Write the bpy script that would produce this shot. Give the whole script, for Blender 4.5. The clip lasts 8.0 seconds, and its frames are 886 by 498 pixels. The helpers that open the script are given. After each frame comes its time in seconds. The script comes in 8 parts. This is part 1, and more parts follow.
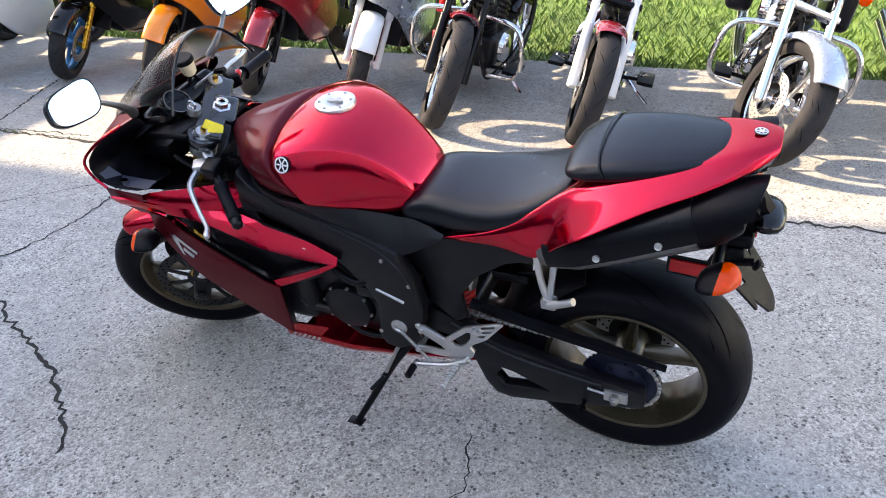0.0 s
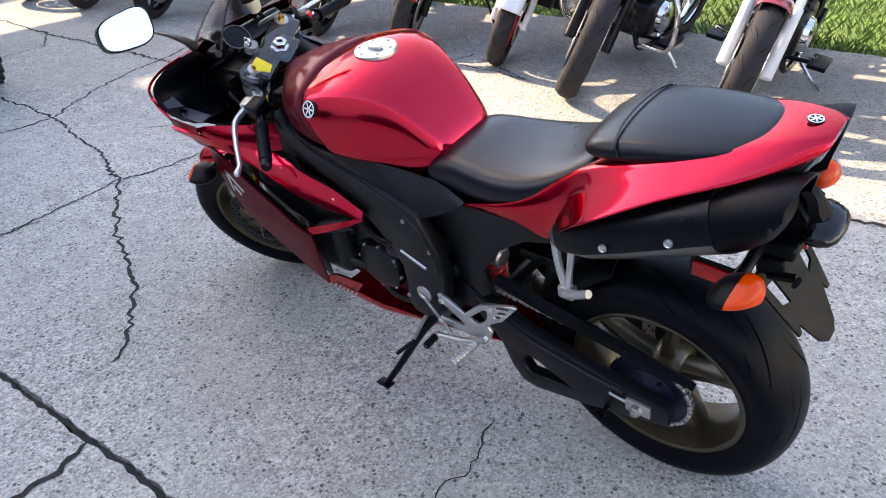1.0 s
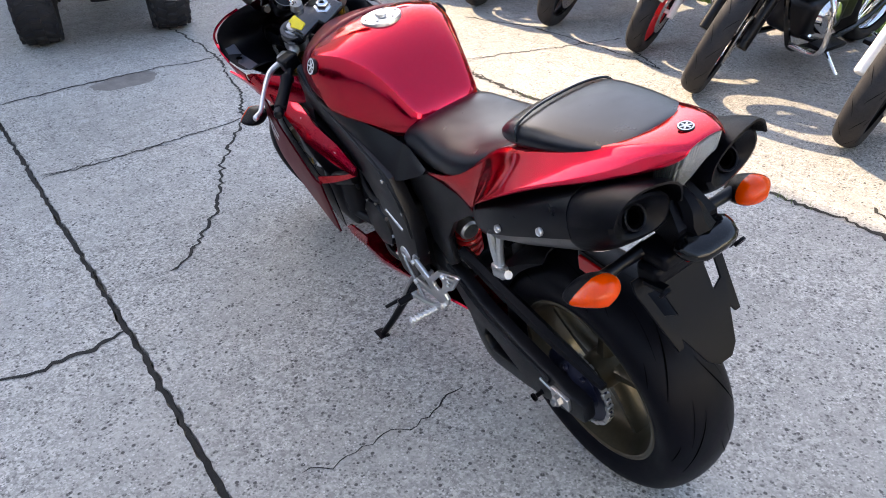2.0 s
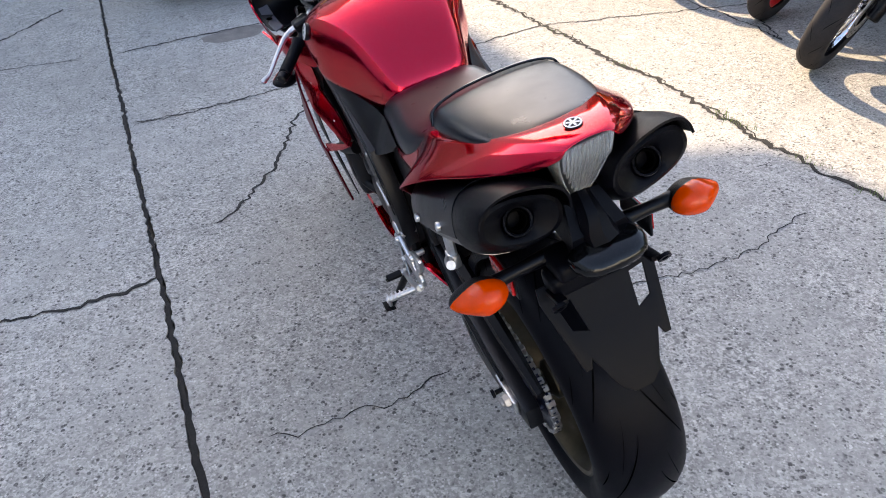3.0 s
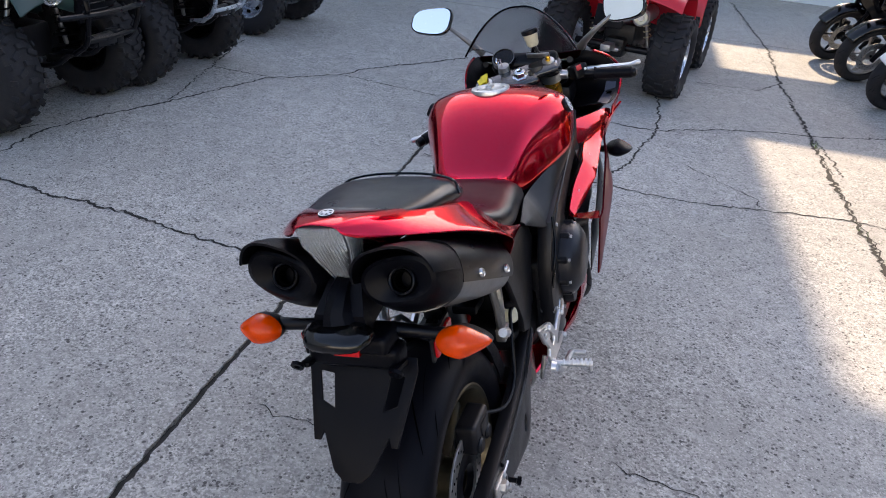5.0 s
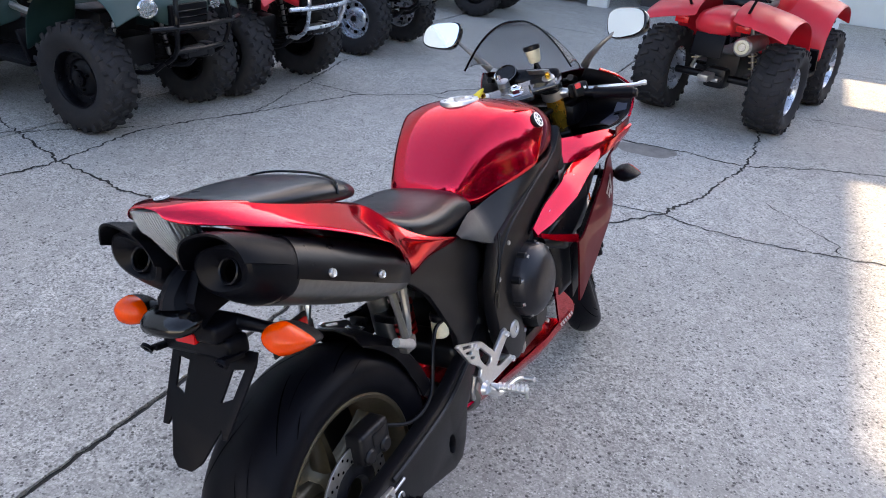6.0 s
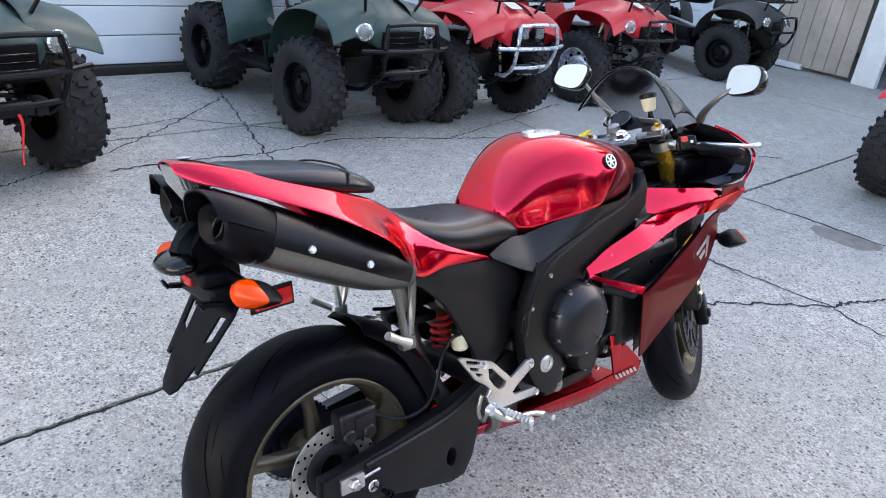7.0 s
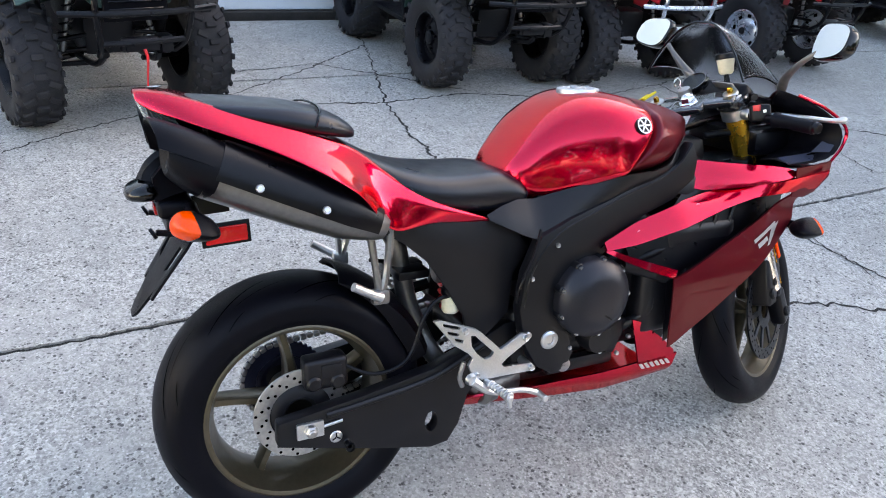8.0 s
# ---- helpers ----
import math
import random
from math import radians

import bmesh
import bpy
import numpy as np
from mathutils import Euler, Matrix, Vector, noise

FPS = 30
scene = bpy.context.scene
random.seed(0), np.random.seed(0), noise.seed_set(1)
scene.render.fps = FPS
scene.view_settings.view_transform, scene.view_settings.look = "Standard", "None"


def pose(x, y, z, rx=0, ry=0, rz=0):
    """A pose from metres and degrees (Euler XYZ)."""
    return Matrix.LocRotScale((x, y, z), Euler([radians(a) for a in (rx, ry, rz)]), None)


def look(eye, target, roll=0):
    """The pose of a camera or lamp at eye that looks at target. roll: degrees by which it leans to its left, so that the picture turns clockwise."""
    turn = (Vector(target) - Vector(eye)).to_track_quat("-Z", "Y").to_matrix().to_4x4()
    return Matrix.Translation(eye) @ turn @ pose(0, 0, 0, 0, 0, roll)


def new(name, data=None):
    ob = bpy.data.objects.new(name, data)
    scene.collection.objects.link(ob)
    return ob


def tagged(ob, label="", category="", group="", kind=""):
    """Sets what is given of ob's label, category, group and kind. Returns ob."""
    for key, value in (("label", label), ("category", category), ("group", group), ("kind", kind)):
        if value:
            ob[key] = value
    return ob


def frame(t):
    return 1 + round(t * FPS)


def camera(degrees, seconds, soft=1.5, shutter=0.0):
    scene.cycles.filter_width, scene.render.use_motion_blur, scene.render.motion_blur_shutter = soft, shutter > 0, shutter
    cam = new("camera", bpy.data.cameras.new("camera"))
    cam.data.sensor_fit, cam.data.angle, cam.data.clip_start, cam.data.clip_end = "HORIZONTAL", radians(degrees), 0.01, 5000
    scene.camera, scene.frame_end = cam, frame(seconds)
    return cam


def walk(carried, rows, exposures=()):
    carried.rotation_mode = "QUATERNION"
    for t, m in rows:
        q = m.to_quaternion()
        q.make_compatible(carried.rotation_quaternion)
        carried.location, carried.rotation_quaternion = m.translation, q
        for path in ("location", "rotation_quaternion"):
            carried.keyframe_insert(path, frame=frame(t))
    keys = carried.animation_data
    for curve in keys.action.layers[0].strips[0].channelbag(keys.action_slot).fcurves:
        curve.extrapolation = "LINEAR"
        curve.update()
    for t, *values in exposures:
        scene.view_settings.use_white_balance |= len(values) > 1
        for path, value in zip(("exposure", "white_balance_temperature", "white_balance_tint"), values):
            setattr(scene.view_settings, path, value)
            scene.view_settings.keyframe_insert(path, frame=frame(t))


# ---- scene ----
cam = camera(61.5, 8.0, soft=1.0, shutter=0.0)
PATH = [
    (0, (0.244, 0.043, 1.547), (0.107, 1.795, 0.592), -2.5),
    (0.5, (0.415, 0.103, 1.487), (0.142, 1.824, 0.506), 0.5),
    (1, (0.593, 0.224, 1.467), (-0.002, 1.845, 0.457), -2.5),
    (1.5, (0.858, 0.261, 1.456), (0.057, 1.784, 0.437), -2.4),
    (1.7, (0.983, 0.309, 1.474), (0.091, 1.774, 0.444), -1.6),
    (2.8, (1.311, 0.685, 1.466), (0.052, 1.775, 0.359), -4.7),
    (3, (1.372, 0.762, 1.458), (0.086, 1.802, 0.333), -4.4),
    (3.5, (1.588, 0.925, 1.479), (0.133, 1.709, 0.353), 0.5),
    (4, (1.675, 1.111, 1.492), (0.075, 1.724, 0.46), 0.7),
    (4.5, (1.717, 1.314, 1.53), (0.01, 1.793, 0.603), 4.9),
    (5, (1.847, 1.573, 1.533), (0.083, 1.742, 0.606), 5.8),
    (5.2, (1.881, 1.682, 1.531), (0.099, 1.728, 0.625), 4.9),
    (6.3, (1.781, 2.202, 1.52), (0.022, 1.835, 0.641), 5.3),
    (6.5, (1.771, 2.294, 1.523), (0.042, 1.765, 0.669), 5.4),
    (7, (1.751, 2.549, 1.526), (0.126, 1.739, 0.688), 7.7),
    (7.5, (1.616, 2.717, 1.532), (0.117, 1.781, 0.596), 7.8),
    (8, (1.426, 2.849, 1.521), (0.113, 1.702, 0.54), 7.0),
]
walk(cam, [(t, look(eye, target, roll)) for t, eye, target, roll in PATH],
     exposures=[(0.0, 2.40, 7700, 16), (1.5, 2.34, 7700, 16), (3.5, 2.0, 7700, 16), (4.5, 1.80, 7550, 17), (5.2, 1.82, 7500, 18), (6.5, 2.52, 7700, 16), (8.0, 2.68, 7800, 13)])

# ---- world and sun ----
YARD = pose(0, 0, 0, 0, 0, -17.46)          # the yard's own axes: joints run along its x
SUN_EL, SUN_AZ = 34.0, 180.9                 # where the sun stands, in the yard's axes
_d = YARD.to_3x3() @ Vector((math.cos(radians(SUN_AZ)) * math.cos(radians(SUN_EL)),
                             math.sin(radians(SUN_AZ)) * math.cos(radians(SUN_EL)), math.sin(radians(SUN_EL))))
world = bpy.data.worlds.new("sky")
scene.world = world
world.use_nodes = True
_n = world.node_tree.nodes
_sky = _n.new("ShaderNodeTexSky")
_sky.sky_type, _sky.sun_disc = "NISHITA", False
_sky.sun_elevation, _sky.sun_rotation = radians(SUN_EL), math.atan2(_d.x, _d.y) % (2 * math.pi)
_sky.air_density, _sky.dust_density, _sky.ozone_density = 1.0, 1.3, 1.0
_n["Background"].inputs["Strength"].default_value = 0.15
world.node_tree.links.new(_sky.outputs["Color"], _n["Background"].inputs["Color"])
_l = bpy.data.lights.new("sun", "SUN")
_l.energy, _l.angle, _l.color = 2.7, radians(0.7), (1.0, 0.87, 0.67)
sun = new("sun", _l)
sun.matrix_world = look(_d * 40, (0, 0, 0))


# ---- materials ----
def sock(node, name, value):
    node.inputs[name].default_value = value


class Mat:
    """A node material: principled, with two scales of variation."""

    def __init__(self, name, col, rough=0.5, metal=0.0, coat=0.0, vary=0.12, grain=0.08, fine=90.0, broad=4.0,
                 bump=0.15, dirt=0.0, dirt_col=(0.16, 0.14, 0.12), rand=0.0, flakes=0.0, spec=0.5):
        m = self.m = bpy.data.materials.new(name)
        m.use_nodes = True
        self.t, self.nodes, self.links = m.node_tree, m.node_tree.nodes, m.node_tree.links
        p = self.p = self.nodes["Principled BSDF"]
        sock(p, "Metallic", metal), sock(p, "Coat Weight", coat), sock(p, "Coat Roughness", 0.06), sock(p, "Specular IOR Level", spec)
        self.co = self.nodes.new("ShaderNodeTexCoord").outputs["Object"]
        big, small = self.noise(broad, 4), self.noise(fine, 3)
        base = self.rgb(col)
        c = self.mix("MULTIPLY", 1.0, base, self.span(big, 1 - vary, 1 + vary))
        c = self.mix("MULTIPLY", 1.0, c, self.span(small, 1 - grain, 1 + grain))
        if dirt:
            c = self.mix("MIX", self.span(self.noise(broad * 2.7, 6, 0.7), 0, dirt, 0.5, 0.75), c, self.rgb(dirt_col))
        if rand:
            inf = self.nodes.new("ShaderNodeObjectInfo")
            c = self.mix("MULTIPLY", 1.0, c, self.span(inf.outputs["Random"], 1 - rand, 1 + rand, 0, 1))
        self.out(c)
        self.links.new(self.span(self.noise(broad * 5, 4), max(rough - 0.04, 0.02), min(rough + 0.05, 1)), p.inputs["Roughness"])
        if bump:
            b = self.nodes.new("ShaderNodeBump")
            sock(b, "Strength", bump), sock(b, "Distance", 0.001)
            self.links.new(small, b.inputs["Height"])
            self.links.new(b.outputs["Normal"], p.inputs["Normal"])
            self.bump = b

    def out(self, c):
        self.col = c
        self.links.new(c, self.p.inputs["Base Color"])

    def rgb(self, col):
        n = self.nodes.new("ShaderNodeRGB")
        n.outputs[0].default_value = (*col, 1)
        return n.outputs[0]

    def noise(self, scale, detail, rough=0.55):
        n = self.nodes.new("ShaderNodeTexNoise")
        sock(n, "Scale", scale), sock(n, "Detail", detail), sock(n, "Roughness", rough)
        self.links.new(self.co, n.inputs["Vector"])
        return n.outputs["Fac"]

    def cells(self, scale, feature="F1", out="Color"):
        n = self.nodes.new("ShaderNodeTexVoronoi")
        n.feature = feature
        sock(n, "Scale", scale)
        self.links.new(self.co, n.inputs["Vector"])
        return n.outputs[out]

    def span(self, src, lo, hi, a=0.3, b=0.7):
        n = self.nodes.new("ShaderNodeMapRange")
        for k, v in (("From Min", a), ("From Max", b), ("To Min", lo), ("To Max", hi)):
            sock(n, k, v)
        self.links.new(src, n.inputs["Value"])
        return n.outputs["Result"]

    def mix(self, kind, fac, a, b):
        n = self.nodes.new("ShaderNodeMix")
        n.data_type, n.blend_type = "RGBA", kind
        for sockt, v in ((n.inputs[0], fac), (n.inputs[6], a), (n.inputs[7], b)):
            if isinstance(v, (int, float)):
                sockt.default_value = v
            else:
                self.links.new(v, sockt)
        return n.outputs[2]


def concrete():
    """Worn concrete: sand, exposed grey and pale aggregate, dark pits, broad stains."""
    k = Mat("concrete", (0.378, 0.367, 0.340), 0.88, vary=0.0, grain=0.0, fine=220, broad=0.8, bump=0.5, rand=0.05)
    c = k.col
    wear = k.noise(1.6, 5, 0.6)
    c = k.mix("MULTIPLY", 1.0, c, k.span(k.noise(0.8, 6, 0.62), 0.80, 1.14))
    c = k.mix("MULTIPLY", 1.0, c, k.span(k.noise(7, 5, 0.7), 0.84, 1.12))
    gray = k.nodes.new("ShaderNodeRGBToBW")
    k.links.new(k.cells(150), gray.inputs[0])
    c = k.mix("MULTIPLY", k.span(wear, 0.35, 1.0, 0.35, 0.6), c, k.span(gray.outputs[0], 0.60, 1.23, 0.2, 0.8))
    two = k.nodes.new("ShaderNodeRGBToBW")
    k.links.new(k.cells(95), two.inputs[0])
    c = k.mix("MULTIPLY", k.span(wear, 0.2, 0.9, 0.35, 0.6), c, k.span(two.outputs[0], 0.70, 1.20, 0.2, 0.8))
    for scale, size, seed, amount, col in ((46, 0.30, 13, 0.95, (0.060, 0.057, 0.054)), (95, 0.36, 23, 0.8, (0.080, 0.076, 0.072)), (70, 0.26, 19, 0.7, (0.62, 0.61, 0.58)), (120, 0.34, 29, 0.5, (0.56, 0.54, 0.50)), (30, 0.18, 17, 0.95, (0.060, 0.056, 0.052))):
        d = k.span(k.cells(scale, out="Distance"), 1.0, 0.0, size * 0.72, size)
        d = k.mix("MULTIPLY", 1.0, d, k.span(k.noise(seed, 4, 0.65), 0, amount, 0.46, 0.57))
        c = k.mix("MIX", d, c, k.rgb(col))
    pit = k.mix("MULTIPLY", 1.0, k.span(k.cells(13, out="Distance"), 1.0, 0.0, 0.05, 0.11), k.span(k.noise(6, 3, 0.6), 0, 0.95, 0.47, 0.51))
    c = k.mix("MIX", pit, c, k.rgb((0.075, 0.07, 0.066)))
    c = k.mix("MIX", k.span(k.noise(2.6, 5, 0.7), 0.0, 0.40, 0.63, 0.75), c, k.rgb((0.17, 0.16, 0.145)))
    c = k.mix("MIX", k.span(k.noise(5.3, 4, 0.6), 0.0, 0.45, 0.66, 0.74), c, k.rgb((0.50, 0.50, 0.50)))
    k.out(c)
    h = k.mix("ADD", 0.6, gray.outputs[0], k.noise(60, 4))
    k.links.new(h, k.bump.inputs["Height"])
    sock(k.bump, "Distance", 0.002), sock(k.bump, "Strength", 0.8)
    return k.m


def candy(name, col, rough=0.30, metal=0.55, coat=0.6):
    """Metallic flake paint under a clear coat."""
    k = Mat(name, col, rough, metal=metal, coat=coat, vary=0.04, grain=0.0, fine=260, broad=3, bump=0.0, spec=0.3)
    gray = k.nodes.new("ShaderNodeRGBToBW")
    k.links.new(k.cells(1600), gray.inputs[0])
    k.out(k.mix("MULTIPLY", 1.0, k.col, k.span(gray.outputs[0], 0.88, 1.12, 0.2, 0.8)))
    sock(k.p, "Specular Tint", (0.92, 0.04, 0.15, 1)), sock(k.p, "Coat Roughness", 0.015), sock(k.p, "Coat IOR", 1.5)
    k.links.new(k.span(k.noise(14, 4), rough, rough + 0.05), k.p.inputs["Roughness"])
    b = k.nodes.new("ShaderNodeBump")
    sock(b, "Strength", 0.02), sock(b, "Distance", 0.0005)
    k.links.new(k.noise(90, 2), b.inputs["Height"])
    k.links.new(b.outputs["Normal"], k.p.inputs["Coat Normal"])
    return k.m


def lens(name, col, rough=0.08, trans=0.75):
    k = Mat(name, col, rough, vary=0.06, grain=0.04, bump=0.1, fine=400)
    sock(k.p, "Transmission Weight", trans), sock(k.p, "IOR", 1.49)
    return k.m


M = {}
M["concrete"] = concrete()
M["dirt"] = Mat("dirt", (0.022, 0.020, 0.018), 0.95, vary=0.35, grain=0.3, fine=160, broad=9, bump=0.8).m
M["crack"] = Mat("crack", (0.014, 0.013, 0.012), 0.95, vary=0.4, grain=0.4, fine=240, broad=14, bump=0.8).m
M["soil"] = Mat("soil", (0.10, 0.085, 0.06), 0.95, vary=0.3, grain=0.3, fine=60, broad=3, bump=0.8).m
M["grass"] = Mat("grass", (0.10, 0.17, 0.03), 0.75, vary=0.35, grain=0.3, fine=40, broad=2, bump=0.3).m
M["leaf"] = Mat("tree_leaf", (0.028, 0.048, 0.012), 0.6, vary=0.35, grain=0.3, fine=30, broad=1.5, bump=0.2).m
M["red"] = candy("candy_red", (0.63, 0.0003, 0.028), 0.12, 0.93, 0.70)
# dark red paint; on the lower fairing it also holds a brownish reflection
M["wine"] = candy("wine_red", (0.090, 0.005, 0.010), 0.40, 0.55, 0.3)
M["gloss_black"] = Mat("gloss_black", (0.0025, 0.0025, 0.003), 0.10, coat=0.0, bump=0.03, spec=0.4).m
M["black"] = Mat("satin_black", (0.0018, 0.0018, 0.0032), 0.30, vary=0.2, grain=0.15, fine=500, bump=0.2, dirt=0.10, dirt_col=(0.010, 0.0096, 0.009), spec=0.2).m
M["plastic"] = Mat("textured_plastic", (0.0020, 0.0020, 0.0036), 0.38, vary=0.2, grain=0.2, fine=900, bump=0.35, dirt=0.06, dirt_col=(0.008, 0.0078, 0.0075), spec=0.11).m
M["frame"] = Mat("frame_black", (0.0046, 0.0045, 0.0060), 0.36, metal=0.0, vary=0.12, grain=0.12, fine=700, bump=0.12, spec=0.30).m
M["vinyl"] = Mat("seat_vinyl", (0.0024, 0.0030, 0.0066), 0.31, vary=0.08, grain=0.08, fine=700, bump=0.05, spec=0.34).m
M["rubber"] = Mat("tyre_rubber", (0.0028, 0.0028, 0.0048), 0.44, vary=0.22, grain=0.18, fine=420, bump=0.25, dirt=0.14, dirt_col=(0.008, 0.0078, 0.0085), spec=0.09).m
M["old_rubber"] = Mat("dusty_rubber", (0.020, 0.0195, 0.022), 0.8, vary=0.25, grain=0.2, fine=200, bump=0.5, dirt=0.35, dirt_col=(0.045, 0.042, 0.038), spec=0.25).m
M["groove"] = Mat("tread_groove", (0.001, 0.001, 0.001), 0.95, bump=0, spec=0.0).m
M["bronze"] = Mat("bronze_wheel", (0.105, 0.086, 0.056), 0.36, metal=0.75, coat=0.2, vary=0.15, dirt=0.3, dirt_col=(0.05, 0.042, 0.03)).m
M["alloy"] = Mat("alloy", (0.62, 0.62, 0.62), 0.34, metal=0.95, vary=0.1, grain=0.08, fine=300, bump=0.15, dirt=0.15, dirt_col=(0.2, 0.19, 0.18)).m
M["steel"] = Mat("worn_steel", (0.42, 0.41, 0.40), 0.38, metal=0.9, vary=0.2, grain=0.15, dirt=0.25, dirt_col=(0.16, 0.13, 0.10)).m
M["chrome"] = Mat("chrome", (0.80, 0.80, 0.81), 0.10, metal=1.0, vary=0.05, grain=0.02, bump=0.03).m
M["titan"] = Mat("dull_titanium", (0.18, 0.174, 0.168), 0.32, metal=0.8, vary=0.12, grain=0.1, bump=0.15).m
M["engine"] = Mat("engine_black", (0.0050, 0.0050, 0.0072), 0.38, metal=0.2, vary=0.25, grain=0.2, fine=300, bump=0.3, dirt=0.25, dirt_col=(0.028, 0.024, 0.019), spec=0.35).m
M["gold"] = Mat("gold_fork", (0.62, 0.33, 0.035), 0.26, metal=0.85, vary=0.08, bump=0.05).m
M["yellow"] = Mat("yellow_tag", (0.80, 0.60, 0.02), 0.55, vary=0.08).m
M["white"] = Mat("white_paint", (0.74, 0.74, 0.73), 0.35, coat=0.3, vary=0.05, grain=0.03, bump=0.05, dirt=0.12, dirt_col=(0.4, 0.38, 0.34)).m
M["silver"] = Mat("silver_paint", (0.46, 0.50, 0.56), 0.28, metal=0.7, coat=0.7, vary=0.05, bump=0.03).m
M["orange"] = Mat("orange_paint", (0.80, 0.22, 0.010), 0.22, coat=0.8, vary=0.05, bump=0.03).m
M["old_red"] = Mat("deep_red_paint", (0.26, 0.008, 0.016), 0.22, metal=0.2, coat=0.8, vary=0.06, bump=0.03).m
M["atv_red"] = Mat("red_plastic", (0.55, 0.012, 0.025), 0.33, vary=0.08, grain=0.04, fine=200, bump=0.08, dirt=0.12, dirt_col=(0.3, 0.12, 0.1)).m
M["atv_green"] = Mat("dark_green_plastic", (0.012, 0.040, 0.036), 0.42, vary=0.12, grain=0.05, bump=0.1, dirt=0.2, dirt_col=(0.05, 0.06, 0.055)).m
M["atv_grey"] = Mat("dark_grey_plastic", (0.025, 0.025, 0.026), 0.5, vary=0.15, grain=0.1, bump=0.2, dirt=0.3, dirt_col=(0.06, 0.055, 0.05)).m
M["amber"] = lens("amber_lens", (0.95, 0.070, 0.0003), 0.04, 0.30)
sock(M["amber"].node_tree.nodes["Principled BSDF"], "Specular IOR Level", 0.25)
for _q in M["amber"].node_tree.nodes:
    if _q.bl_idname == "ShaderNodeTexNoise":
        sock(_q, "Scale", 46.0)
M["red_lens"] = lens("red_lens", (0.55, 0.006, 0.008), 0.15, 0.2)
M["clear"] = lens("clear_lens", (0.80, 0.83, 0.84), 0.06, 0.75)
M["smoke"] = lens("smoked_screen", (0.66, 0.66, 0.67), 0.01, 1.0)
sock(M["smoke"].node_tree.nodes["Principled BSDF"], "IOR", 1.12)
M["lamp_back"] = Mat("lamp_reflector", (0.11, 0.11, 0.118), 0.30, metal=0.9, vary=0.15).m
M["fluid"] = Mat("fluid_pot", (0.62, 0.56, 0.40), 0.35, vary=0.1, bump=0.05).m
M["mirror"] = Mat("mirror_glass", (0.90, 0.92, 0.92), 0.015, metal=1.0, vary=0.0, grain=0.0, bump=0).m
M["spring_red"] = Mat("red_spring", (0.55, 0.012, 0.012), 0.35, coat=0.4, vary=0.08).m
M["blue"] = Mat("blue_rim", (0.03, 0.20, 0.40), 0.3, metal=0.5, coat=0.5, vary=0.1).m
M["switch_red"] = Mat("red_switch", (0.62, 0.015, 0.02), 0.4, vary=0.05).m
M["block"] = Mat("painted_block", (0.70, 0.74, 0.76), 0.6, vary=0.05, grain=0.05, fine=120, broad=2, bump=0.4, dirt=0.12, dirt_col=(0.50, 0.50, 0.48), rand=0.04).m
M["mortar"] = Mat("joint_mortar", (0.25, 0.26, 0.27), 0.9, vary=0.1, grain=0.15, bump=0.5).m
M["board"] = Mat("weathered_board", (0.36, 0.31, 0.27), 0.75, vary=0.16, grain=0.12, fine=60, broad=3, bump=0.4, rand=0.08).m
M["post"] = Mat("white_post", (0.70, 0.72, 0.72), 0.5, vary=0.06, dirt=0.2, dirt_col=(0.4, 0.38, 0.35)).m
M["stain"] = Mat("oil_stain", (0.17, 0.155, 0.14), 0.7, vary=0.25, grain=0.25, fine=200, broad=10, bump=0.3).m
# dark colour for the shaded inside of the workshop doorway
M["canvas"] = Mat("dark_interior", (0.05, 0.05, 0.055), 0.8, vary=0.2).m
M["cover"] = Mat("grey_cover", (0.0048, 0.0047, 0.0062), 0.40, vary=0.12, grain=0.12, fine=900, bump=0.16, spec=0.30).m
M["case"] = Mat("engine_case", (0.016, 0.016, 0.021), 0.34, metal=0.35, vary=0.15, grain=0.12, fine=300, bump=0.2, dirt=0.2, dirt_col=(0.028, 0.024, 0.019), spec=0.4).m
# plastic with a blue-grey reflection put into its base colour
M["slate"] = Mat("slate_plastic", (0.028, 0.033, 0.054), 0.30, vary=0.1, grain=0.1, fine=500, bump=0.1, spec=0.4).m
M["blued"] = Mat("blued_steel", (0.020, 0.023, 0.048), 0.30, metal=0.6, vary=0.2, grain=0.1, bump=0.1, dirt=0.2, dirt_col=(0.012, 0.011, 0.010)).m
M["dark_metal"] = Mat("dark_metal", (0.012, 0.012, 0.014), 0.14, metal=0.0, coat=0.8, vary=0.08, bump=0.05).m


# ---- mesh tools ----
def bm_new():
    return bmesh.new()


def merge(*bms):
    """One bmesh out of several."""
    out = bms[0]
    for b in bms[1:]:
        me = bpy.data.meshes.new("tmp")
        b.to_mesh(me)
        b.free()
        out.from_mesh(me)
        bpy.data.meshes.remove(me)
    return out


def moved(bm, m):
    bmesh.ops.transform(bm, matrix=m, verts=bm.verts)
    return bm


def flip_y(bm):
    """The mirror image on the other side of the x-z plane."""
    bmesh.ops.scale(bm, vec=(1, -1, 1), verts=bm.verts)
    bmesh.ops.reverse_faces(bm, faces=bm.faces)
    return bm


def bevel(bm, w, seg=2, angle=30):
    es = [e for e in bm.edges if len(e.link_faces) == 2 and e.calc_face_angle(0) > radians(angle)]
    if es:
        bmesh.ops.bevel(bm, geom=es, offset=w, segments=seg, affect="EDGES", profile=0.6, clamp_overlap=True)
    return bm


def box(c, s, bev=0.0, seg=2, m=None):
    bm = bm_new()
    bmesh.ops.create_cube(bm, size=1)
    bmesh.ops.scale(bm, vec=s, verts=bm.verts)
    if bev:
        bevel(bm, bev, seg)
    if m:
        moved(bm, m)
    return moved(bm, Matrix.Translation(c))


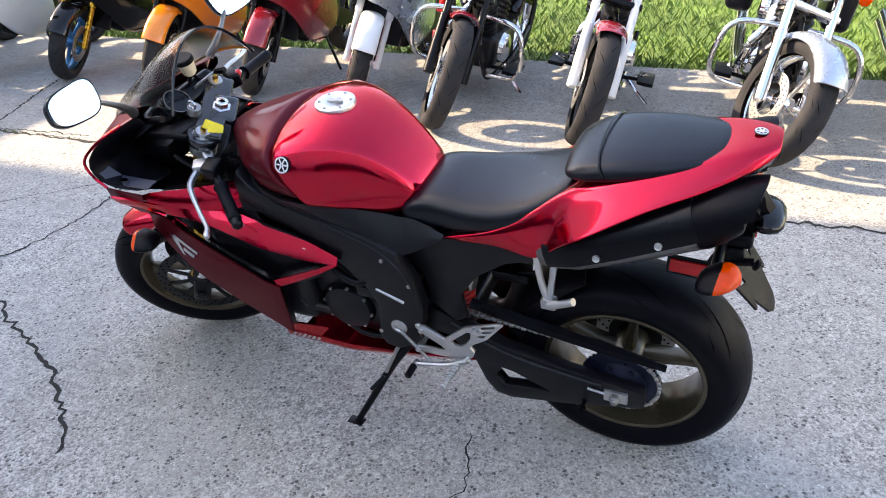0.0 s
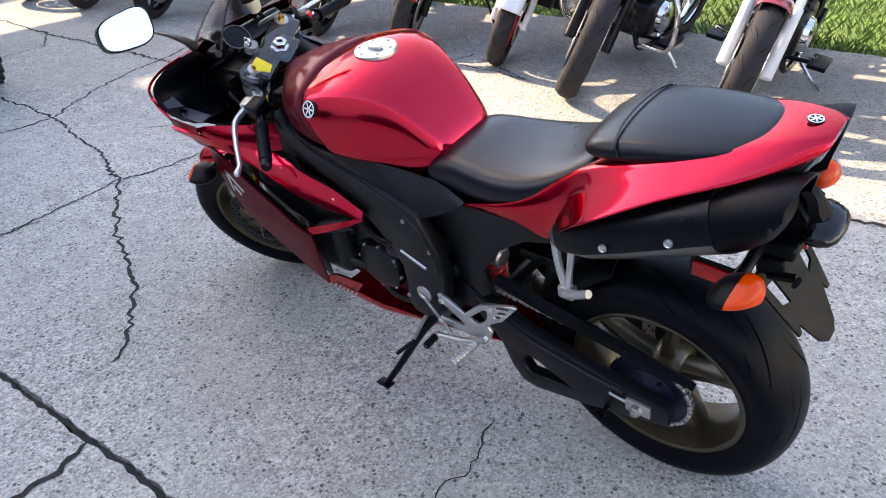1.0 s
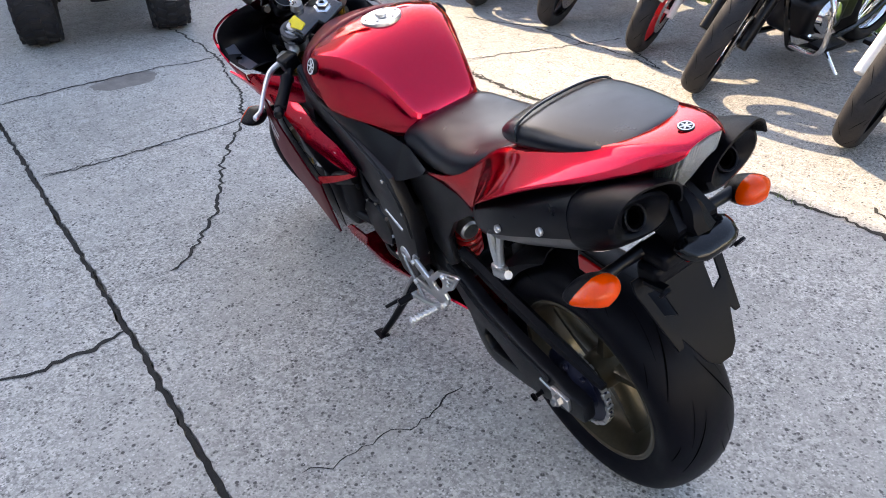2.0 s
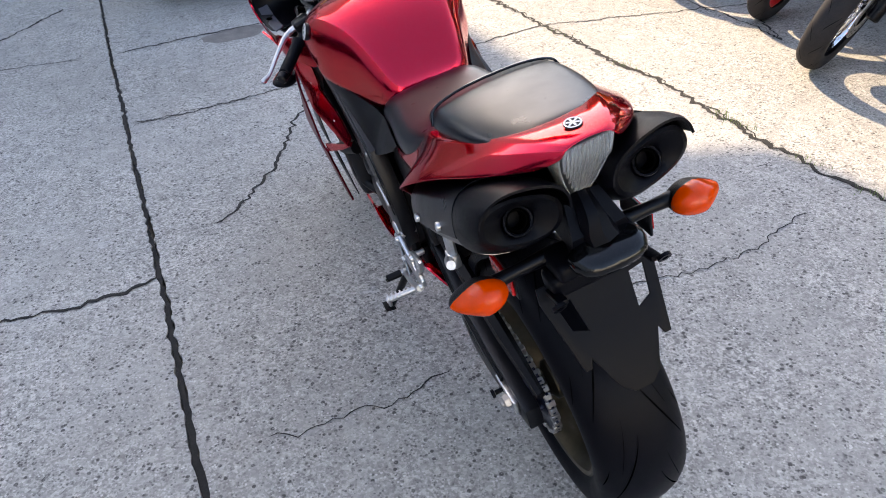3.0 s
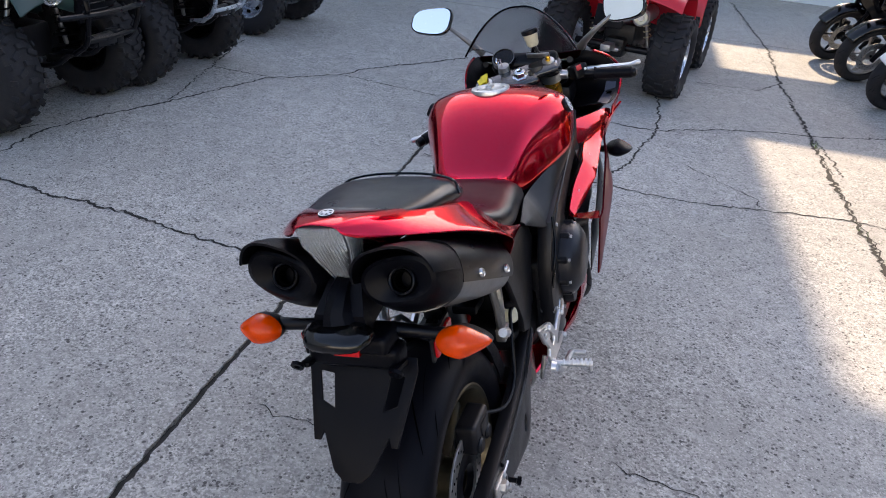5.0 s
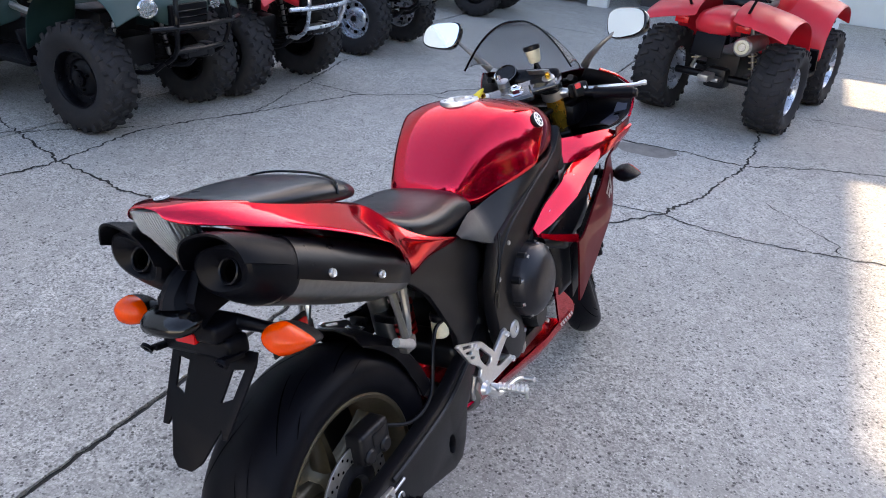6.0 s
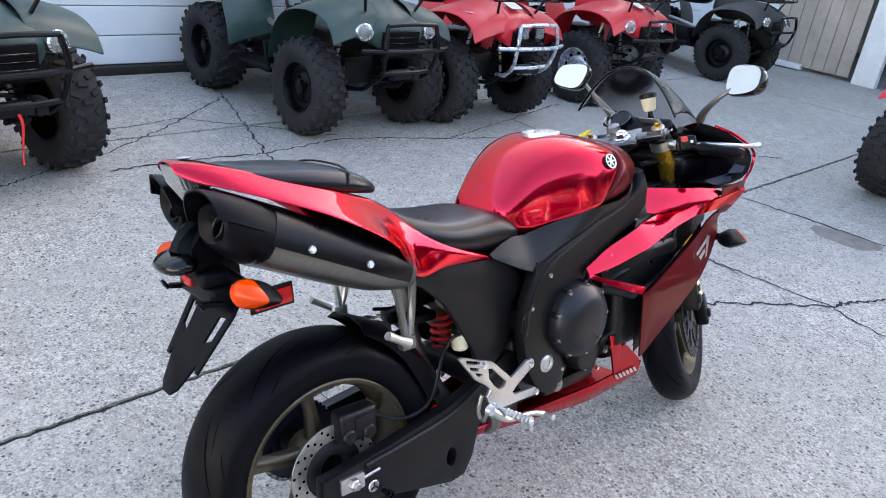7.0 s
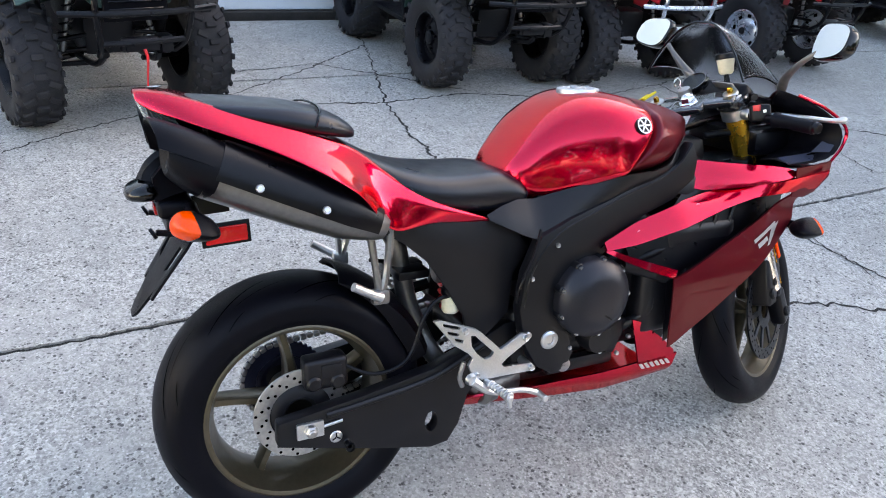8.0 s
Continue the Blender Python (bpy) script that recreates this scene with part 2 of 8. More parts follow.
def axis_matrix(o, a):
    """A frame at o whose z runs along a."""
    return Matrix.Translation(o) @ Vector(a).to_track_quat("Z", "Y").to_matrix().to_4x4()


def lathe(profile, o=(0, 0, 0), a=(0, 1, 0), n=32, closed=False, start=0.0, sweep=360.0):
    """Turn (radius, height) points about the axis a through o."""
    bm = bm_new()
    full = abs(sweep) >= 359.9
    rings = []
    for i in range(n if full else n + 1):
        t = radians(start + sweep * i / n)
        rings.append([bm.verts.new((r * math.cos(t), r * math.sin(t), h)) for r, h in profile])
    k = len(profile)
    for i in range(n):
        A, B = rings[i], rings[(i + 1) % len(rings)]
        for j in range(k if closed else k - 1):
            q = (A[j], B[j], B[(j + 1) % k], A[(j + 1) % k])
            bm.faces.new(q)
    bmesh.ops.remove_doubles(bm, verts=bm.verts, dist=1e-5)
    bmesh.ops.recalc_face_normals(bm, faces=bm.faces)
    return moved(bm, axis_matrix(o, a))


def rod(p, q, r, r2=None, n=14, cap=0.0):
    """A round bar from p to q with eased ends."""
    p, q = Vector(p), Vector(q)
    r2 = r if r2 is None else r2
    L = (q - p).length
    c = cap or min(r, r2, L / 2) * 0.25
    return lathe([(0, 0), (r - c, 0), (r, c), (r2, L - c), (r2 - c, L), (0, L)], p, q - p, n)


def spline(pts, per=5):
    """Points along a smooth line through pts."""
    P = [Vector(p) for p in pts]
    if len(P) < 3:
        return P
    E = [P[0] * 2 - P[1], *P, P[-1] * 2 - P[-2]]
    out = []
    for i in range(1, len(E) - 2):
        a, b, c, d = E[i - 1:i + 3]
        for j in range(per):
            t = j / per
            out.append(0.5 * (2 * b + (c - a) * t + (2 * a - 5 * b + 4 * c - d) * t * t + (3 * b - a - 3 * c + d) * t ** 3))
    return out + [P[-1]]


def tube(pts, r, n=8, per=5, closed=False):
    """A round pipe along a smooth line; r may be a list, one radius a point."""
    P = spline(pts, per)
    bm, rings = bm_new(), []
    up = Vector((0.13, 0.31, 0.94))
    for i, p in enumerate(P):
        t = (P[min(i + 1, len(P) - 1)] - P[max(i - 1, 0)]).normalized()
        s = t.cross(up).normalized()
        w = t.cross(s)
        if isinstance(r, (list, tuple)):
            f = i / (len(P) - 1) * (len(r) - 1)
            k = min(int(f), len(r) - 2)
            rr = r[k] + (r[k + 1] - r[k]) * (f - k)
        else:
            rr = r
        rings.append([bm.verts.new(p + (s * math.cos(2 * math.pi * j / n) + w * math.sin(2 * math.pi * j / n)) * rr) for j in range(n)])
    for A, B in zip(rings, rings[1:]):
        for j in range(n):
            bm.faces.new((A[j], A[(j + 1) % n], B[(j + 1) % n], B[j]))
    bm.faces.new(rings[0][::-1])
    bm.faces.new(rings[-1])
    bmesh.ops.recalc_face_normals(bm, faces=bm.faces)
    return bm


def plate(outline, y, t, bev=0.004, holes=(), fn=None):
    """A plate in the x-z plane, from (x, z) outlines, centred on y and t thick; fn(x, z) adds to y."""
    bm = bm_new()
    loops = [outline, *holes]
    vs, es = [], []
    for lp in loops:
        v = [bm.verts.new((p[0], 0, p[1])) for p in lp]
        es += [bm.edges.new((v[i], v[(i + 1) % len(v)])) for i in range(len(v))]
    bmesh.ops.triangle_fill(bm, use_beauty=True, use_dissolve=False, edges=es)
    if len(holes) == 0:
        bmesh.ops.dissolve_limit(bm, angle_limit=0.02, verts=bm.verts, edges=bm.edges)
    res = bmesh.ops.extrude_face_region(bm, geom=bm.faces[:])
    bmesh.ops.translate(bm, vec=(0, t, 0), verts=[g for g in res["geom"] if isinstance(g, bmesh.types.BMVert)])
    bmesh.ops.translate(bm, vec=(0, y - t / 2, 0), verts=bm.verts)
    bmesh.ops.recalc_face_normals(bm, faces=bm.faces)
    if bev:
        bevel(bm, bev, 2, 50)
    if fn:
        for v in bm.verts:
            v.co.y += fn(v.co.x, v.co.z)
    return bm


def loft(rings, cap=True, closed=True):
    """A skin over rings of equal length."""
    bm = bm_new()
    R = [[bm.verts.new(p) for p in r] for r in rings]
    n = len(R[0])
    for A, B in zip(R, R[1:]):
        for j in range(n if closed else n - 1):
            bm.faces.new((A[j], A[(j + 1) % n], B[(j + 1) % n], B[j]))
    if cap and closed:
        bm.faces.new(R[0][::-1])
        bm.faces.new(R[-1])
    bmesh.ops.recalc_face_normals(bm, faces=bm.faces)
    return bm


def halves(sections):
    """Full rings from half sections: (x, [(y, z), ... from the top's middle to the bottom's middle])."""
    out = []
    for x, half in sections:
        out.append([(x, y, z) for y, z in half] + [(x, -y, z) for y, z in half[::-1] if abs(y) > 1e-6])
    return out


def resample(pts, n):
    P = [Vector((*p, 0)[:3]) for p in pts]
    d = [0]
    for a, b in zip(P, P[1:]):
        d.append(d[-1] + (b - a).length)
    out = []
    for i in range(n):
        s = d[-1] * i / (n - 1)
        k = max(j for j in range(len(P) - 1) if d[j] <= s + 1e-9)
        out.append(P[k].lerp(P[k + 1], min((s - d[k]) / max(d[k + 1] - d[k], 1e-9), 1)))
    return out


def ribbon(edge1, edge2, yfn, rows=4, n=18):
    """A panel between two edges given in x and z, laid on the surface y = yfn(x, z)."""
    A, B = resample(edge1, n), resample(edge2, n)
    rings = []
    for i in range(rows + 1):
        f = i / rows
        rings.append([(p.x, yfn(p.x, p.y), p.y) for p in (a.lerp(b, f) for a, b in zip(A, B))])
    return loft(rings, cap=False, closed=False)


def part(name, bm, material, parent=None, label="", sub=0, solid=0.0, smooth=38, place=None):
    """Link a bmesh as one mesh object, under a thing or a part."""
    me = bpy.data.meshes.new(name)
    if solid:
        bmesh.ops.recalc_face_normals(bm, faces=bm.faces)
        bmesh.ops.solidify(bm, geom=bm.faces[:], thickness=solid)
    for f in bm.faces:
        f.smooth = True
    if not sub:
        for e in bm.edges:
            if len(e.link_faces) == 2 and e.calc_face_angle(0) > radians(smooth):
                e.smooth = False
    bm.to_mesh(me)
    bm.free()
    for m in (material if isinstance(material, (list, tuple)) else [material]):
        me.materials.append(M[m])
    ob = new(name, me)
    if parent:
        ob.parent = parent
    if place:
        ob.matrix_basis = place
    if sub:
        s = ob.modifiers.new("smooth", "SUBSURF")
        s.levels = s.render_levels = sub
    if label:
        ob["label"] = label
    return ob


def again(ob, parent, m=None):
    """Another object on the same mesh."""
    o = new(ob.name.split(".")[0], ob.data)
    o.parent = parent
    o.matrix_basis = m if m is not None else ob.matrix_basis.copy()
    for key in ("label",):
        if key in ob:
            o[key] = ob[key]
    return o


def thing(name, m, label, category, group=""):
    e = new(name)
    e.empty_display_size = 0.2
    e.matrix_basis = m
    return tagged(e, label, category, group)


def bolts(places, r, h, axis):
    """Round bolt heads at some places, all facing along the axis."""
    return merge(*[lathe([(0, h), (r * 0.55, h), (r * 0.6, h * 0.7), (r * 0.9, h), (r, h * 0.7), (r, 0)], p, axis, 10) for p in places])


def studs(name, spec, material, parent):
    """Bolt heads, each its own object on one shared mesh; spec: places, radius, height, axis."""
    places, r, h, axis = spec
    first = None
    for p in places:
        at = axis_matrix(p, axis)
        if first is None:
            first = part(name, lathe([(0, h), (r * 0.55, h), (r * 0.6, h * 0.7), (r * 0.9, h), (r, h * 0.7), (r, 0)], a=(0, 0, 1), n=10), material, parent, place=at)
        else:
            again(first, parent, at)
    return first


def creased(bm, n, lines, amount):
    """Keep some long lines of a loft firm under smoothing; n points a ring."""
    layer = bm.edges.layers.float.get("crease_edge") or bm.edges.layers.float.new("crease_edge")
    bm.verts.ensure_lookup_table()
    bm.verts.index_update()
    for e in bm.edges:
        a, b = sorted(v.index for v in e.verts)
        if b - a == n and a % n in lines:
            e[layer] = amount
    return bm


# ---- ground, joints, cracks, lawn, walls ----
def in_yard(x, y, z=0.0):
    return YARD @ Vector((x, y, z))


def ground_sheet():
    bm = bm_new()
    bmesh.ops.create_grid(bm, x_segments=8, y_segments=8, size=300)
    return tagged(part("ground", moved(bm, Matrix.Translation((0, 0, -0.035))), "soil"),
                  "bare brown soil under and round the concrete yard", "ground", kind="structure")


ground = ground_sheet()
pavement = part("pavement", box((-4.0, 0.65, -0.075), (27.0, 11.4, 0.06)), "dirt", place=YARD)
tagged(pavement, "grey aggregate concrete slabs with dark dirt-filled joints and cracks", "pavement", kind="structure")


def slab(x0, x1, y0, y1, g0, g1, gap=0.010):
    """One cast slab: a slightly uneven top with worn, wavering edges."""
    bm = bm_new()
    nx, ny = max(int((x1 - x0) / 0.03), 2), max(int((y1 - y0) / 0.6), 2)
    bmesh.ops.create_grid(bm, x_segments=nx, y_segments=ny, size=0.5)
    for v in bm.verts:
        ex, ey = abs(abs(v.co.x) - 0.5) < 1e-5, abs(abs(v.co.y) - 0.5) < 1e-5
        x = x0 + gap + (v.co.x + 0.5) * (x1 - x0 - 2 * gap)
        y = y0 + g0 + (v.co.y + 0.5) * (y1 - y0 - g0 - g1)
        if ey:
            y += 0.012 * noise.noise((x * 1.1, 0.3, 0)) + 0.004 * noise.noise((x * 5, y * 3, 4)) + 0.012 * noise.noise((x * 23, y * 7, 2)) + 0.009 * noise.noise((x * 61, y * 7, 5))
        if ex:
            x += 0.008 * noise.noise((x, y * 7, 9))
        v.co = (x, y, 0)
    rim = [e for e in bm.edges if len(e.link_faces) == 1]
    r = bmesh.ops.extrude_edge_only(bm, edges=rim)
    low = [g for g in r["geom"] if isinstance(g, bmesh.types.BMVert)]
    for v in low:
        v.co.z = -0.05
    bmesh.ops.recalc_face_normals(bm, faces=bm.faces)
    return bm


for y0, y1, g0, g1 in ((-2.98, -1.45, 0.01, 0.012), (-1.45, 0.997, 0.012, 0.011), (0.997, 3.437, 0.011, 0.001), (3.437, 5.92, 0.001, 0.01)):
    for x0, x1 in ((-17.4, -7.83), (-7.83, 4.6), (4.6, 9.4)):
        part("slab", slab(x0, x1, y0, y1, g0, g1), "concrete", pavement)


def crack(pts, w=0.010, seed=0, jagged=1.0):
    """A jagged crack along pts: a narrow broken band of dark grit."""
    rnd = random.Random(seed)
    P = []
    for (ax, ay), (bx, by) in zip(pts, pts[1:]):
        n = max(int(math.hypot(bx - ax, by - ay) / 0.022), 1)
        P += [(ax + (bx - ax) * i / n, ay + (by - ay) * i / n) for i in range(n)]
    P.append(pts[-1])
    bm, last = bm_new(), None
    for i, (x, y) in enumerate(P):
        a, b = P[max(i - 1, 0)], P[min(i + 1, len(P) - 1)]
        d = Vector((b[0] - a[0], b[1] - a[1])).normalized()
        s = Vector((-d.y, d.x))
        jag = jagged * (0.018 * noise.noise((x * 7, y * 7, seed)) + 0.012 * noise.noise((x * 23, y * 23, seed)) + 0.011 * rnd.uniform(-1, 1))
        k = w * (0.35 + 0.95 * abs(noise.noise((x * 5, y * 5, seed + 7))) + 0.35 * rnd.random())
        if i in (0, len(P) - 1):
            k *= 0.25
        c = Vector((x, y)) + s * jag
        p, q = c + s * k * 0.5, c - s * k * 0.5
        pair = (bm.verts.new((p.x, p.y, 0.0022)), bm.verts.new((c.x, c.y, 0.0016)), bm.verts.new((q.x, q.y, 0.0022)))
        if last:
            bm.faces.new((last[0], last[1], pair[1], pair[0]))
            bm.faces.new((last[1], last[2], pair[2], pair[1]))
        last = pair
    bmesh.ops.recalc_face_normals(bm, faces=bm.faces)
    for f in bm.faces:
        if f.normal.z < 0:
            f.normal_flip()
    return bm


CRACKS = (
    ((-2.25, 1.79), (-2.16, 1.91), (-2.11, 2.16), (-2.06, 2.44), (-1.99, 2.77), (-1.83, 3.05), (-1.75, 3.40), (-1.73, 3.64), (-1.66, 4.10)),
    ((-1.66, 4.10), (-1.41, 4.49), (-1.15, 4.85), (-0.92, 5.19)),
    ((-3.36, 2.15), (-3.26, 2.64), (-3.14, 3.08), (-3.0, 3.42), (-3.12, 3.88), (-3.16, 4.35), (-3.12, 4.74), (-3.21, 5.40), (-3.24, 5.80)),
    ((-3.92, 3.70), (-3.65, 3.65), (-2.98, 3.42), (-2.65, 3.22), (-2.33, 3.05), (-1.99, 2.77), (-1.64, 2.35), (-1.28, 2.02), (-1.11, 1.77), (-1.06, 1.62)),
    ((-1.62, -0.43), (-1.42, -0.03), (-1.27, 0.37), (-1.13, 0.65), (-0.94, 1.02), (-0.89, 1.16), (-0.87, 1.32)),
    ((0.03, 1.22), (0.08, 1.31), (0.10, 1.43), (0.17, 1.57), (0.17, 1.72)),
    ((0.24, 2.29), (0.41, 2.60), (0.45, 2.76), (0.48, 3.16)),
    ((-2.36, 3.41), (-1.88, 3.65), (-1.74, 3.64)),
    ((-2.17, 5.12), (-1.54, 5.12), (-1.08, 4.97), (-0.66, 4.83), (-0.45, 4.70)),
    ((-0.75, -0.76), (-1.13, -0.66), (-1.62, -0.43), (-2.19, -0.33), (-2.46, -0.17), (-2.90, 0.19), (-3.59, 0.68), (-3.82, 1.20), (-4.04, 1.37), (-4.70, 2.26)),
    ((-3.84, 1.19), (-3.62, 1.62), (-3.45, 1.92)),
    ((-2.90, 0.18), (-3.38, 0.21), (-3.80, 0.24), (-4.70, 0.30)),
    ((-3.80, 0.24), (-3.62, 0.70)),
    ((-2.38, -1.52), (-1.96, -0.91), (-1.72, -0.54), (-1.60, -0.42)),
    ((0.47, -0.76), (0.07, -0.86), (-0.35, -0.92), (-0.93, -1.0), (-1.58, -1.20), (-2.10, -1.41), (-2.38, -1.53)),
    ((-1.01, -1.39), (-1.35, -1.33), (-1.73, -1.27), (-1.96, -0.91), (-2.29, -0.36)),
    ((-2.38, -1.53), (-2.6, -2.0)),
    ((-2.21, 1.78), (-2.17, 2.03), (-2.03, 2.37)),
    ((-4.47, 4.21), (-4.35, 4.75), (-4.61, 5.05)),
    ((-0.85, 5.09), (-0.45, 4.70)),
    ((0.93, 3.53), (1.12, 3.28), (1.22, 3.22)),
    ((-3.05, 4.60), (-2.58, 4.49), (-2.31, 4.40)),
)
# the old joint on the north side has broken up into one long ragged crack
RAGGED = ((-9.5, 6.60), (-6.12, 5.65), (-4.62, 5.08), (-3.03, 4.57), (-2.54, 4.40), (-2.10, 4.25), (-1.68, 4.12), (-1.40, 4.05), (-0.96, 3.90), (-0.63, 3.84), (-0.32, 3.71), (-0.17, 3.67),
          (0.06, 3.56), (0.32, 3.48), (0.83, 3.37), (1.22, 3.23), (2.2, 2.92), (5.0, 2.04))
for i, c in enumerate(CRACKS):
    part("crack", crack(c, (0.0055 if i in (5, 6) else 0.008 if i in (7, 17) else 0.020 if i in (3, 9, 2, 4) else 0.014), i), "crack", pavement, place=YARD.inverted())
part("joint_grit", moved(crack([(-9.5 + 14.0 * q / 60, 0.997 + 0.012 * noise.noise((q * 0.9, 2, 1))) for q in range(61)], 0.030, 41, 0.5), Matrix.Translation((0, 0, -0.010))), "crack", pavement)
part("crack", crack(RAGGED, 0.030, 40, 1.3), "crack", pavement, place=YARD.inverted())
part("crack", crack([(x, y + 0.012) for x, y in RAGGED[3:13]], 0.010, 43, 1.3), "crack", pavement, place=YARD.inverted())
del c


def stain(x, y, rx, ry, turn, seed):
    bm = bm_new()
    ring = []
    for i in range(40):
        a = 2 * math.pi * i / 40
        k = 1 + 0.28 * noise.noise((math.cos(a) * 1.6, math.sin(a) * 1.6, seed))
        p = Matrix.Rotation(radians(turn), 2) @ Vector((rx * k * math.cos(a), ry * k * math.sin(a)))
        ring.append(bm.verts.new((x + p.x, y + p.y, 0.0012)))
    bm.faces.new(ring)
    return bm


part("stain", stain(-3.10, 2.80, 0.21, 0.12, 82, 3), "stain", pavement, place=YARD.inverted())


def tufts(name, spots, seed, tall=0.03, count=26):
    """Weeds in a joint: small bent blades."""
    rnd = random.Random(seed)
    bm = bm_new()
    for x, y in spots:
        for _ in range(count):
            a, h = rnd.uniform(0, 6.28), tall * rnd.uniform(0.4, 1.2)
            px, py = x + rnd.gauss(0, 0.05), y + rnd.gauss(0, 0.018)
            dx, dy = math.cos(a), math.sin(a)
            b0, b1 = bm.verts.new((px - dy * 0.002, py + dx * 0.002, -0.01)), bm.verts.new((px + dy * 0.002, py - dx * 0.002, -0.01))
            t = bm.verts.new((px + dx * h * 0.7, py + dy * h * 0.7, h))
            bm.faces.new((b0, b1, t))
    return part(name, bm, "grass")


tagged(tufts("weeds", [(-0.12, 3.64), (-0.22, 3.68), (-0.05, 3.62), (-0.9, 3.88), (-1.5, 4.07), (-2.9, 4.52), (0.3, 3.5), (0.62, 3.4)], 4),
       "small dry green weeds growing in the pavement joint", "weeds", kind="stuff")


def lawn():
    """A grassy bank behind the row: a sheet and many bent blades."""
    rnd = random.Random(8)
    bm = bm_new()
    bmesh.ops.create_grid(bm, x_segments=60, y_segments=24, size=0.5)
    for v in bm.verts:
        x, y = -5 + v.co.x * 44, 5.92 + (v.co.y + 0.5) * 16
        v.co = (x, y, -0.02 + 0.035 * noise.noise((x * 1.5, y * 1.5, 0)) + max(0, y - 6.1) * 0.035)
    for _ in range(26000):
        x, y = rnd.uniform(-7.5, 5.5), 5.9 + 3.6 * rnd.random() ** 1.4
        z = -0.03 + max(0, y - 6.1) * 0.035
        h, a = rnd.uniform(0.04, 0.11), rnd.uniform(0, 6.28)
        dx, dy, w = math.cos(a), math.sin(a), rnd.uniform(0.003, 0.006)
        p = [bm.verts.new((x - dy * w, y + dx * w, z)), bm.verts.new((x + dy * w, y - dx * w, z)),
             bm.verts.new((x + dx * h * 0.25 + dy * w * 0.6, y + dy * h * 0.25 - dx * w * 0.6, z + h * 0.6)),
             bm.verts.new((x + dx * h * 0.7, y + dy * h * 0.7, z + h))]
        bm.faces.new(p[:3])
        bm.faces.new((p[0], p[2], p[3]))
    return part("grass", bm, "grass", place=YARD)


tagged(lawn(), "bright green sunlit grass verge behind the parked motorcycles", "grass", kind="stuff")


def block_wall():
    """White-painted block wall along the yard's south side, on a darker footing."""
    w = part("wall_south", box((-5.2, -3.12, 1.9), (25.0, 0.2, 3.8)), "mortar", place=YARD)
    tagged(w, "white-painted wall in long horizontal courses on a dark footing", "wall", kind="structure")
    part("footing", box((-5.2, -2.985, 0.03), (25.0, 0.09, 0.075), 0.012), "dirt", w, "dark weathered concrete footing")
    me = None
    for r in range(6):
        for k in range(5):
            at = Matrix.Translation((-10.2 + k * 2.70 + (1.1 if r % 2 else 0), -3.012, 0.182 + r * 0.222))
            if me is None:
                me = part("course", box((0, 0, 0), (2.694, 0.034, 0.215), 0.005, 1), "block", w, place=at)
            else:
                again(me, w, at)
    part("upper_wall", box((-5.2, -3.012, 2.62), (25.0, 0.03, 2.4)), "block", w)
    return w


block_wall()


def workshop():
    """The tall building that closes the yard to the west and throws its shade over it."""
    w = part("wall_west", merge(box((-13.2, -2.45, 4.6), (6.0, 1.3, 9.2)), box((-13.2, 1.84, 4.6), (6.0, 1.98, 9.2)),
                                box((-13.2, -0.5, 6.0), (6.0, 2.7, 6.4)), box((-16.1, -0.5, 1.5), (0.2, 2.7, 3.0))), "block", place=YARD)
    tagged(w, "tall pale workshop wall with a boarded doorway", "wall", kind="structure")
    part("roof", box((-13.2, -0.135, 9.28), (6.0, 5.93, 0.16), 0.02), "atv_grey", w)
    for i in range(7):
        part("board", box((-10.19, -1.72 + i * 0.172, 1.25), (0.03, 0.166, 2.4), 0.004, 1), "board", w)
    part("threshold", box((-10.12, -1.5, 0.05), (0.10, 0.55, 0.07), 0.01), "post", w, "white painted threshold")
    part("door_post", box((-10.12, -0.36, 1.3), (0.14, 0.3, 2.6), 0.012), "post", w, "white door post")
    # dark panel in place of the doorway's shaded interior
    part("inner_wall", box((-10.9, 0.45, 1.5), (0.1, 0.7, 3.0)), "canvas", w)
    # an unseen slab high over the corner and a projecting board below it, both added to shade the yard
    part("canopy", plate([(-10.25, 2.5), (-10.14, 2.76), (-9.92, 3.24), (-9.6, 3.34), (-8.2, 3.38), (-5.0, 3.42), (-5.0, 2.5)], 0, 0.12, 0.01), "atv_grey", w, place=Matrix.Translation((0, 0, 6.10)) @ Matrix.Rotation(radians(-90), 4, "X"))
    # unseen wall, its height set so its shade covers the yard's far end
    part("yard_wall", box((-12.2, 5.2, 1.53), (0.2, 4.7, 3.06), 0.01), "block", w, "unseen pale wall added to shade the end of the yard")
    part("projecting_board", box((-10.28, 3.49, 3.44), (0.08, 1.30, 1.46), 0.02), "post", w)
    return w


workshop()
# unseen wall on the east, added to give pale reflections and bounce
bounce_wall = part("wall_east", box((14.5, 1.0, 2.4), (0.2, 30, 4.8)), "block", place=YARD)
tagged(bounce_wall, "unseen pale wall added beyond the yard for its reflection", "wall", kind="structure")


